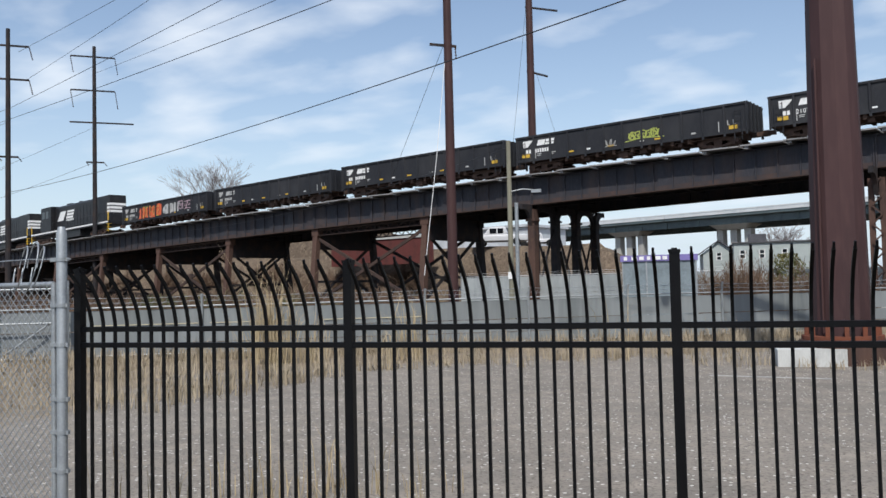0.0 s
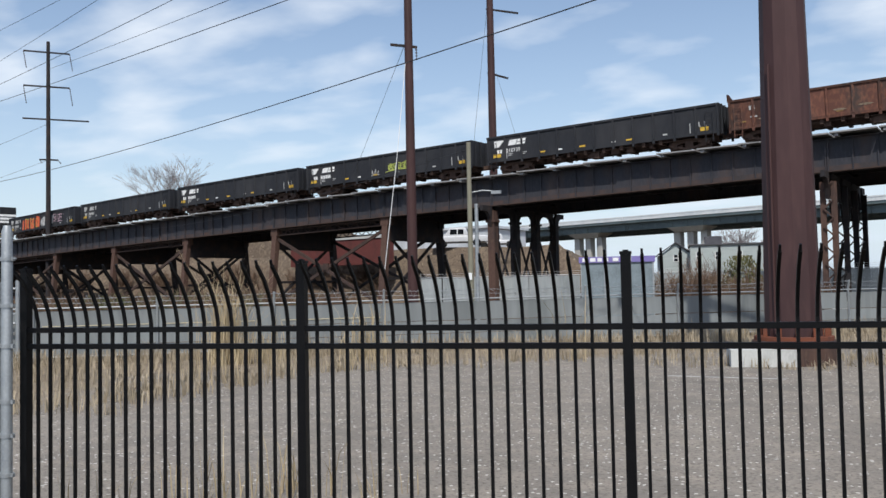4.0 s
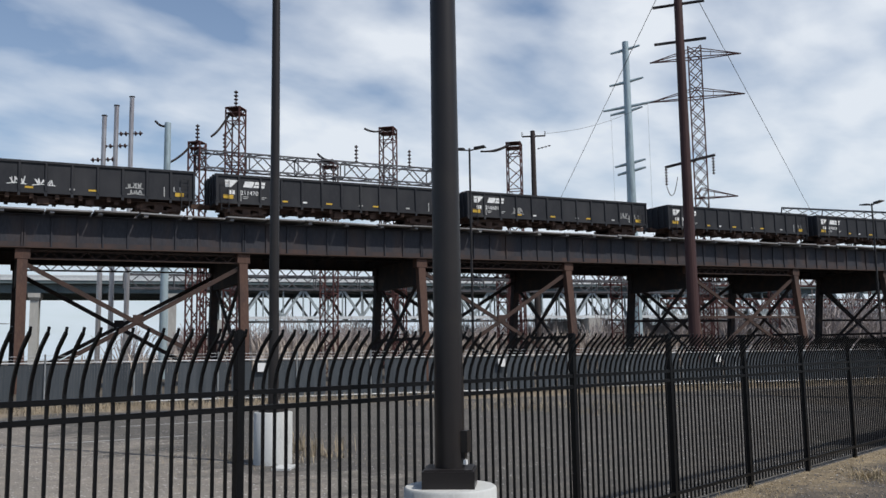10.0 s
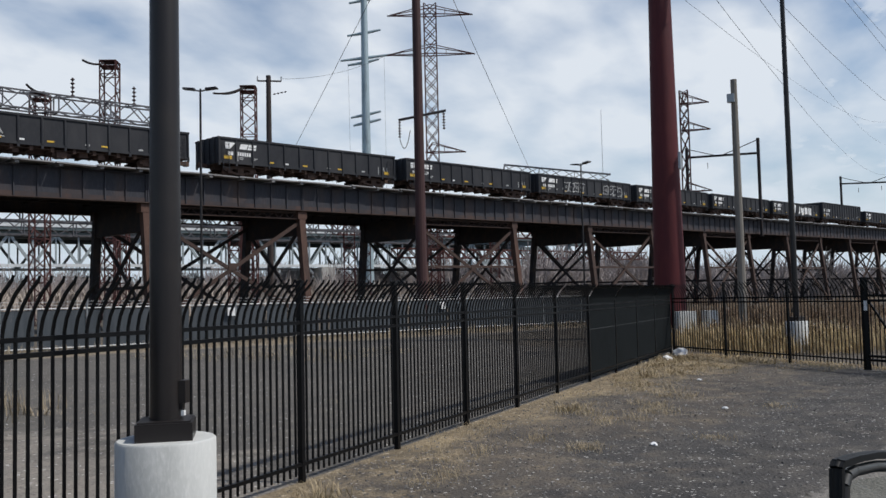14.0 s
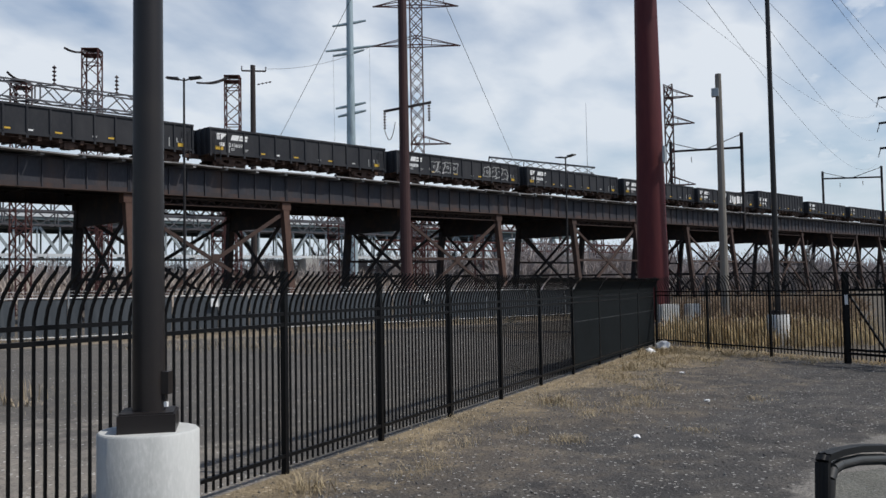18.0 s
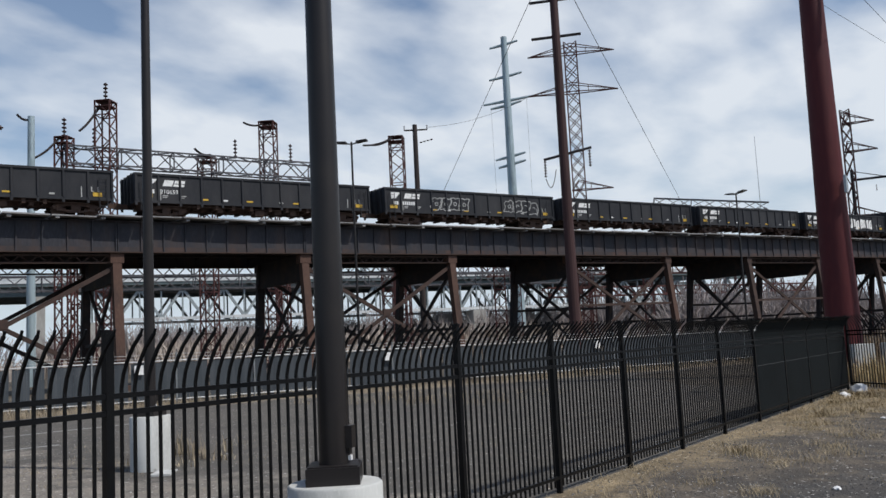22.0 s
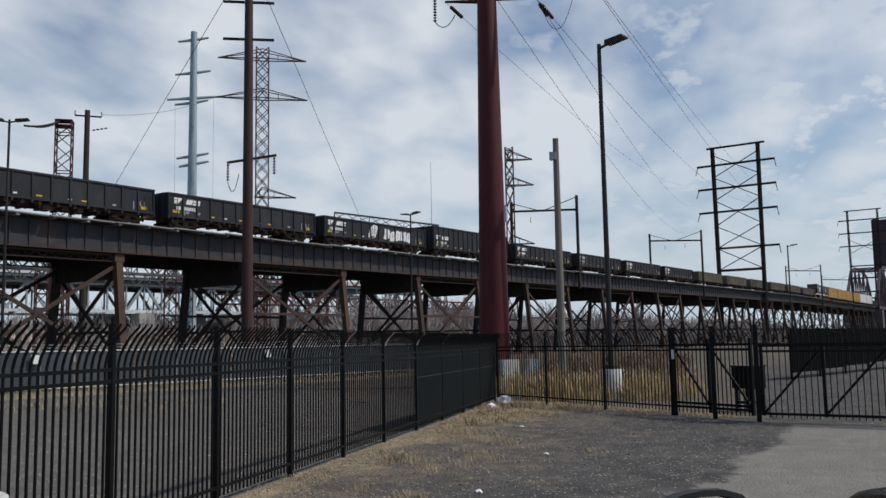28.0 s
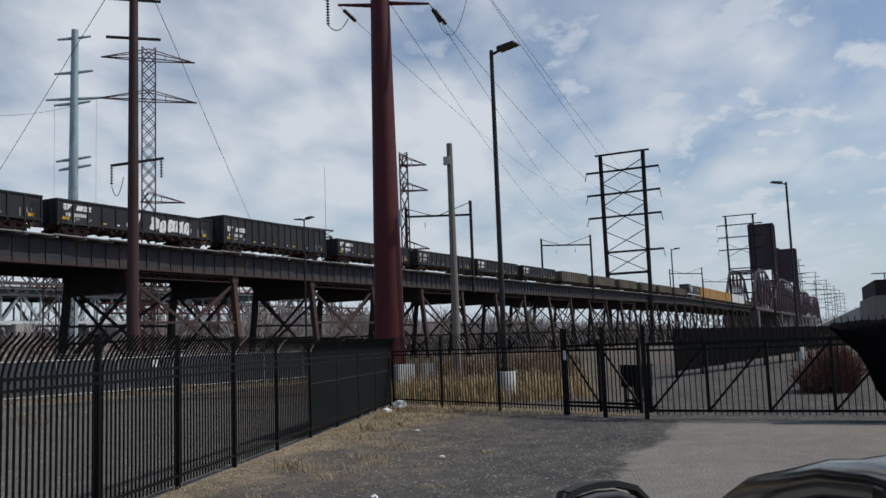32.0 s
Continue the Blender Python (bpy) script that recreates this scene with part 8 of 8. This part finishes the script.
def lattice_tower(x, y, top, base, least, turn, arms, label):
    t = thing("lattice_tower", pose(x, y, 0, 0, 0, turn), label, "pylon", "lattice towers")
    s = Shape()
    levels = [0, 4, 8, 12, 15, 18, 20.5, 23, 25] + [25 + 1.8 * k for k in range(1, 12)]
    levels = [z for z in levels if z < top] + [top]
    half = lambda z: max(least, base * (1 - z / (top * 0.95)) / 2)
    for z0, z1 in zip(levels, levels[1:]):
        a, b = half(z0), half(z1)
        c0, c1 = [(-a, -a), (a, -a), (a, a), (-a, a)], [(-b, -b), (b, -b), (b, b), (-b, b)]
        for k in range(4):
            n = (k + 1) % 4
            s.beam((*c0[k], z0), (*c1[k], z1), 0.16, 0.16)
            s.beam((*c0[k], z0), (*c1[n], z1), 0.1, 0.1)
            s.beam((*c0[n], z0), (*c1[k], z1), 0.1, 0.1)
    part("lattice", s, RUST_LATTICE, t)
    for z, l_, r_ in arms:
        for e in (-l_, r_):
            s = Shape()
            for dy in (-0.7, 0.7):
                s.beam((0, dy, z), (e, 0, z), 0.12, 0.12)
                s.beam((0, dy, z + 1.3), (e, 0, z), 0.1, 0.1)
            for u in (0.35, 0.7):
                s.beam((e * u, 0, z), (e * u, 0, z + 1.3 * (1 - u)), 0.08, 0.08)
            part("cross_arm", s, RUST_LATTICE, t)
        for e in (-l_, r_):
            insulator(t, (e, 0, z), (e - 1.4 * (1 if e > 0 else -1), 0, z + 0.05), 0.16, 8)
    return t


lattice_tower(112.0, 48.0, 42.7, 2.6, 0.85, -64, ((41.2, 6.0, 6.0), (35.6, 6.2, 6.2), (21.8, 1.0, 4.6)), "tall rusty lattice pylon beyond the train")
lattice_tower(125.3, 16.0, 29.2, 1.7, 0.55, -82, ((27.4, 0.4, 3.3), (23.7, 0.4, 3.4), (15.3, 0.4, 3.3)), "slim lattice pylon standing behind the red pole")
tapered_pole("utility_pole", 122.5, 16.9, 28.6, 0.26, 0.2, TEAL, "plain pale steel pole beside the slim pylon", 12)
s = Shape()
s.tube([(0, 0, 0), (0, 0, 31)], [0.08, 0.03], 6)
solid("aerial_mast", s, GALV, pose(139.5, 31.4, 0), "very thin aerial mast", "mast")

# ---- pylons and catenary along the viaduct ----
def catenary(s):
    g = thing("catenary_gantry", VM @ pose(s, 0, deck(s)), "dark catenary gantry spanning the viaduct tracks", "gantry", "catenary gantries")
    for y, top, foot in ((-1.75, 10.6, -2.4), (8.6, 10.7, -1.6)):
        sh = Shape()
        sh.box((-0.16, y - 0.16, foot), (0.16, y + 0.16, top))
        part("mast", sh, DARK_STEEL, g)
    sh = Shape()
    sh.beam((0, -1.75, 8.6), (0, 8.6, 9.3), 0.2, 0.28)
    sh.beam((0, -1.75, 10.4), (0, 3.4, 8.95), 0.08, 0.1)
    sh.beam((0, 8.6, 10.5), (0, 4.4, 9.1), 0.08, 0.1)
    part("cross_beam", sh, DARK_STEEL, g)
    for y in (1.5, 5.5):
        insulator(g, (0, y, 8.2), (0, y, 7.4), 0.09, 4)
    return g


for sx in (116.0, 173.2, 296.0, 357.0):
    catenary(sx)


def straddle_pylon(s, top, label, wide=12.4, bar=0.11, braced=(0, 1, 2, 3, 4)):
    p = thing("straddle_pylon", VM @ pose(s, 3.5, 0), label, "pylon", "pylons over the viaduct")
    y0, y1 = -wide / 2, wide / 2
    for y in (y0, y1):
        sh = Shape()
        sh.lattice((0, y * 0.95, -0.1), (0, y, top), 0.7, 1.6, bar)
        sh.beam((0, y * 0.95, -0.1), (0, y, top), 0.3, 0.3)
        part("leg", sh, DARK_STEEL, p)
    sh = Shape()
    sh.beam((0, y0 - 1.6, top), (0, y1 + 1.4, top), 0.35, 0.45)
    part("top_beam", sh, DARK_STEEL, p)
    bays = ((1.9, 7.5), (7.5, 13.3), (13.3, 19.7), (19.7, 25.3), (25.3, 30.8))
    for d0, d1 in [bays[k] for k in braced]:
        for a, b in ((y0, y1), (y1, y0)):
            sh = Shape()
            sh.beam((0, a, top - d0), (0, b, top - d1), 0.16, 0.2)
            part("brace", sh, DARK_STEEL, p)
    for k, z in enumerate((top - 4.4, top - 10.3, top - 16.2, top - 25.3)):
        sh = Shape()
        sh.beam((0, y0 - 3.8, z), (0, y1 + (4.0 if k < 3 else 0.4), z), 0.3, 0.5)
        part("cross_arm", sh, DARK_STEEL, p)
        for y in (y0 - 3.7, y1 + 3.8)[: 2 if k < 3 else 1]:
            insulator(p, (0, y, z), (0.6, y + (0.8 if y > 0 else -0.2), z - 2.0), 0.18, 8)
    sh = Shape()
    sh.beam((0, y0, top - 30.8), (0, y1, top - 30.8), 0.3, 0.6)
    part("strut", sh, DARK_STEEL, p)
    return p


straddle_pylon(222.0, 48.8, "tall dark braced portal pylon straddling the viaduct", 11.0)
straddle_pylon(436.0, 58.0, "distant dark portal pylon over the tracks", braced=(2, 4))
for k in range(6):
    straddle_pylon(700.0 + 190 * k, 55.0 + 2 * k, "far dark portal pylon in a receding row", 12.0, 0.05, (3,))

# ---- river bridge at the end of the viaduct ----
BRIDGE_STEEL = material("dark_blue_bridge_steel", (0.055, 0.042, 0.052), 0.7, second=(0.1, 0.048, 0.046), scale=0.2, fine=1.5)
rb = thing("river_bridge", VM, "dark vertical lift railway bridge with two towers and arched trusses", "bridge", "", "structure")


def arch_span(a, b, z, rise):
    n = max(6, round((b - a) / 12))
    for y in (-2.5, 9.5):
        sh = Shape()
        top = lambda u: z + 7.0 + rise * (1 - (2 * u - 1) ** 4)
        for k in range(n):
            u0, u1 = k / n, (k + 1) / n
            x0, x1 = a + (b - a) * u0, a + (b - a) * u1
            sh.beam((x0, y, z), (x1, y, z), 0.8, 1.4)
            sh.beam((x0, y, top(u0)), (x1, y, top(u1)), 0.8, 1.1)
            sh.beam((x0, y, z), (x1, y, top(u1)), 0.4, 0.6)
            sh.beam((x0, y, top(u0)), (x1, y, z), 0.4, 0.6)
            sh.beam((x1, y, z), (x1, y, top(u1)), 0.5, 0.6)
        sh.beam((a, y, z), (a, y, top(0)), 0.8, 0.8)
        part("truss", sh, BRIDGE_STEEL, rb)
    sh = Shape()
    for k in range(n + 1):
        u = k / n
        x0 = a + (b - a) * u
        sh.beam((x0, -2.5, z + 7.0 + rise * (1 - (2 * u - 1) ** 4)), (x0, 9.5, z + 7.0 + rise * (1 - (2 * u - 1) ** 4)), 0.5, 0.6)
    sh.box((a, -2.5, z - 0.6), (b, 9.5, z + 0.2))
    part("deck", sh, BRIDGE_STEEL, rb)


for a, b, rise in ((421, 496, 12.0), (510, 657, 13.0), (688, 800, 12.0), (800, 910, 12.0)):
    arch_span(a, b, 13.3, rise)
for x0, crown in ((526, 63), (672, 61)):
    for y in (-2.0, 9.0):
        sh = Shape()
        for dx in (-9, 9):
            sh.lattice((x0 + dx * 0.7, y, -0.1), (x0 + dx * 0.5, y, crown), 1.8, 4.0, 0.45)
        part("tower_leg", sh, BRIDGE_STEEL, rb)
    sh = Shape()
    sh.box((x0 - 5, -2.6, 37.5), (x0 + 5, 9.6, crown - 0.8))
    sh.box((x0 - 5.4, -3, crown - 0.8), (x0 + 5.4, 10, crown))
    sh.box((x0 - 2, 8.2, crown), (x0 + 2, 10, crown + 1.4))
    part("counterweight_housing", sh, BRIDGE_STEEL, rb)
for x0 in (421, 526, 672, 800, 910):
    sh = Shape()
    sh.box((x0 - 3, -4, -0.1), (x0 + 3, 11, 12.0))
    part("pier", sh, material("stained_pier_stone", (0.1, 0.094, 0.09), 0.9, second=(0.07, 0.066, 0.064), scale=0.4, fine=3), rb)

# ---- building and trees beyond the gate ----
bd = thing("warehouse", pose(108, -40.2, 0, 0, 0, -14), "pale flat-roofed building with a dark upper storey beyond the road", "building")
s = Shape()
s.box((0, -26, -0.1), (20, 0, 5.4))
part("wall", s, material("tan_grey_cladding", (0.2, 0.19, 0.17), 0.85, second=(0.15, 0.145, 0.13), scale=0.5, fine=5, streak=0.3), bd)
s = Shape()
s.box((0.5, -25.5, 5.4), (19, -0.3, 7.2))
part("upper_storey", s, DARK_STEEL, bd)
s = Shape()
s.tube([(3, -1.6, 7.2), (3, -1.6, 8.1)], 0.08, 6)
s.tube([(2.2, -2.9, 8.0), (3.8, -0.3, 8.1)], 0.07, 6)
part("aerial", s, GALV, bd)
s = Shape()
s.add([(0, 0, 0), (30, 0, 0), (30, 18, 0), (0, 18, 0), (0, 9, 6.4), (30, 9, 6.4), (0, 0, 2.5), (30, 0, 2.5), (30, 18, 2.5), (0, 18, 2.5)], ((0, 1, 7, 6), (3, 9, 8, 2), (6, 7, 5, 4), (9, 4, 5, 8), (0, 6, 4, 9, 3), (1, 2, 8, 5, 7)))
solid("warehouse", s, PALE_CONC, pose(178, -72, 0, 0, 0, -14), "distant pale gabled shed", "building")
thicket("road_thicket", lambda r: [(200 + 400 * r.random(), -90 - 120 * r.random(), 0, r.uniform(6, 11), 9, 30) for _ in range(90)] + [(130 + 220 * r.random(), 60 + r.gauss(0, 25), 0, r.uniform(5, 10), 8, 30) for _ in range(110)], "distant bare woods by the river", 61, FAR_TWIG, 5.0)

# ---- overhead wires ----
LINE = material("dark_overhead_wire", (0.03, 0.03, 0.033), 0.6, flat=True)


def wire(a, b, sag, r=0.018):
    s = Shape()
    s.tube(sagging(a, b, sag, 20), r, 4, caps=False)
    solid("overhead_wire", s, LINE, pose(0, 0, 0), "thin dark overhead wire strung between poles", "wire", "overhead wires")


def leafy_shrub(x, y, h, w, label):
    t = thing("evergreen_shrub", pose(x, y, -0.02), label, "shrub")
    r = random.Random(77)
    s = Shape()
    for _ in range(9):
        a = r.uniform(0, 6.283)
        s.beam((0, 0, 0), (math.cos(a) * w * 0.25, math.sin(a) * w * 0.25, h * r.uniform(0.5, 0.85)), 0.03, 0.03)
    part("stems", s, TWIG, t)
    s = Shape()
    for _ in range(2600):
        a, u, v = r.uniform(0, 6.283), r.random() ** 0.4, r.random()
        rad = w * 0.5 * u * (0.55 + 0.6 * math.sin(3.14 * min(1.0, 0.25 + 0.75 * v))) * (1 + 0.25 * math.sin(3 * a + 5 * v))
        c = Vector((math.cos(a) * rad, math.sin(a) * rad, 0.15 + (h - 0.15) * v))
        m = Matrix.Translation(c) @ pose(0, 0, 0, r.uniform(0, 180), r.uniform(0, 180), r.uniform(0, 360))
        k = r.uniform(0.04, 0.09)
        s.add([m @ Vector(p) for p in ((-k, 0, 0), (0, -k * 0.5, 0), (k, 0, 0), (0, k * 0.5, 0.01))], [(0, 1, 2, 3)])
    tagged(part("foliage", s, material("olive_leaves", (0.1, 0.1, 0.035), 0.7, second=(0.16, 0.13, 0.04), scale=2.0, fine=8, bump=0), t), kind="stuff")


leafy_shrub(7.1, 44.4, 3.0, 2.0, "olive green shrub beside the brown brush")
for (x, y, z), z1 in (((-48.5, 49.1, 16.36), 13.8), ((-48.5, 49.1, 15.48), 11.15), ((-55.0, 56.6, 23.3), 15.45), ((-54.5, 57.1, 20.9), 16.6), ((-63.2, 76.2, 26.6), 12.0), ((-55.6, 56.0, 10.75), 8.7)):
    wire((x, y, z), (6.09, 14.22, z1), 0.6 if z1 < 9 else 0.15)
wire((-48.5, 49.1, 16.36), (-75.0, 62.0, 17.4), 0.2)
wire((-48.5, 49.1, 15.48), (-75.0, 62.0, 16.6), 0.2)
for dz in (0.0, 4.0):
    wire((-55.6, 56.0, 13.0 + dz), (-150, 95, 12.0 + dz), 1.5)
    wire((-63.2, 76.2, 16.5 + dz), (-160, 120, 14 + dz), 1.5)
PY = VM @ Vector((222.0, 3.5, 0))
across = (VM.to_3x3() @ Vector((0, 1, 0)))
RED_AT = Vector((36.75, 1.6, 0))
for head, ay, az, sag in (((0.3, 1.75, 15.25), 10.3, 40.6, 3.0), ((0.35, -1.9, 15.0), -10.2, 40.6, 7.5), ((0.35, -1.9, 15.0), 10.3, 35.0, 3.0), ((0.05, -0.4, 15.0), 10.3, 29.2, 4.5), ((0.3, -3.6, 16.15), -10.2, 35.0, 2.4), ((0.3, -3.6, 16.15), -10.2, 29.2, 2.4)):
    a, b = RED_AT + Vector(head), PY + across * ay + Vector((0, 0, az))
    wire(a, b, sag, 0.012)
    # strain insulator on the first metres of the wire
    if head[0] > 0.1 and az != 29.2:
        d = (b - a - Vector((0, 0, 4 * sag))).normalized()
        insulator(red, Vector(head) + d * 0.7, Vector(head) + d * 2.2, 0.085, 10)
loop(red, sagging((-0.1, 2.08, 14.3), (0.9, 1.5, 14.9), 0.35, 8))
loop(red, sagging((2.1, -2.0, 14.95), (0.9, -3.5, 16.0), 1.3, 10), 0.012)
wire((6.3, 14.2, 16.5), (36.6, 5.2, 16.2), 0.8, 0.015)
wire((8.4, 14.7, 12.5), (36.4, 3.6, 15.2), 0.8, 0.015)
for a, b, sag in (((93.3, 59.9, 29.6), (109.3, 53.3, 35.7), 0.9), ((44.35, 15.7, 22.0), (106.5, 31.2, 15.8), 0.0), ((44.35, 15.7, 22.0), (71.1, 43.9, 13.6), 0.0), ((132.0, 73.8, 42.6), (131.0, 73.0, 20.0), 0.0), ((135.2, 68.4, 44.4), (135.2, 68.4, 20.0), 0.0)):
    wire(a, b, sag, 0.02)
wire((-10.0, 61.9, 29.5), (-8.6, 35.5, 18.8), 0.4, 0.012)
wire((-10.2, 61.9, 23.8), (-11.1, 59.6, 11.6), 0.0, 0.012)
wire((-9.6, 61.9, 18.3), (-7.9, 61.0, 12.8), 0.0, 0.012)
wire((-8.7, 35.6, 13.7), (-18.6, 54.0, 9.9), 0.0, 0.012)
wire((-5.4, 34.3, 8.0), (-40.0, 60.0, 7.0), 0.6, 0.012)

# ---- what moves ----
def travel(t):
    """Metres that the train has rolled since the start."""
    return 0.95 * (4.325 * t + 0.0059 * t * t - 0.00012 * t**3)


def on_track(s):
    slope = (deck(s + 6) - deck(s - 6)) / 12
    bend = (sway(s + 6) - sway(s - 6)) / 12
    return VM @ pose(s, Y_TRACK + sway(s), (deck(s + 6) + deck(s - 6)) / 2 + 0.16, 0, -math.degrees(math.atan(slope)), math.degrees(math.atan(bend)))


def motions():
    for car, place in train:
        walk(car, [(t, on_track(place - travel(t))) for t in range(0, 33, 2)])


motions()
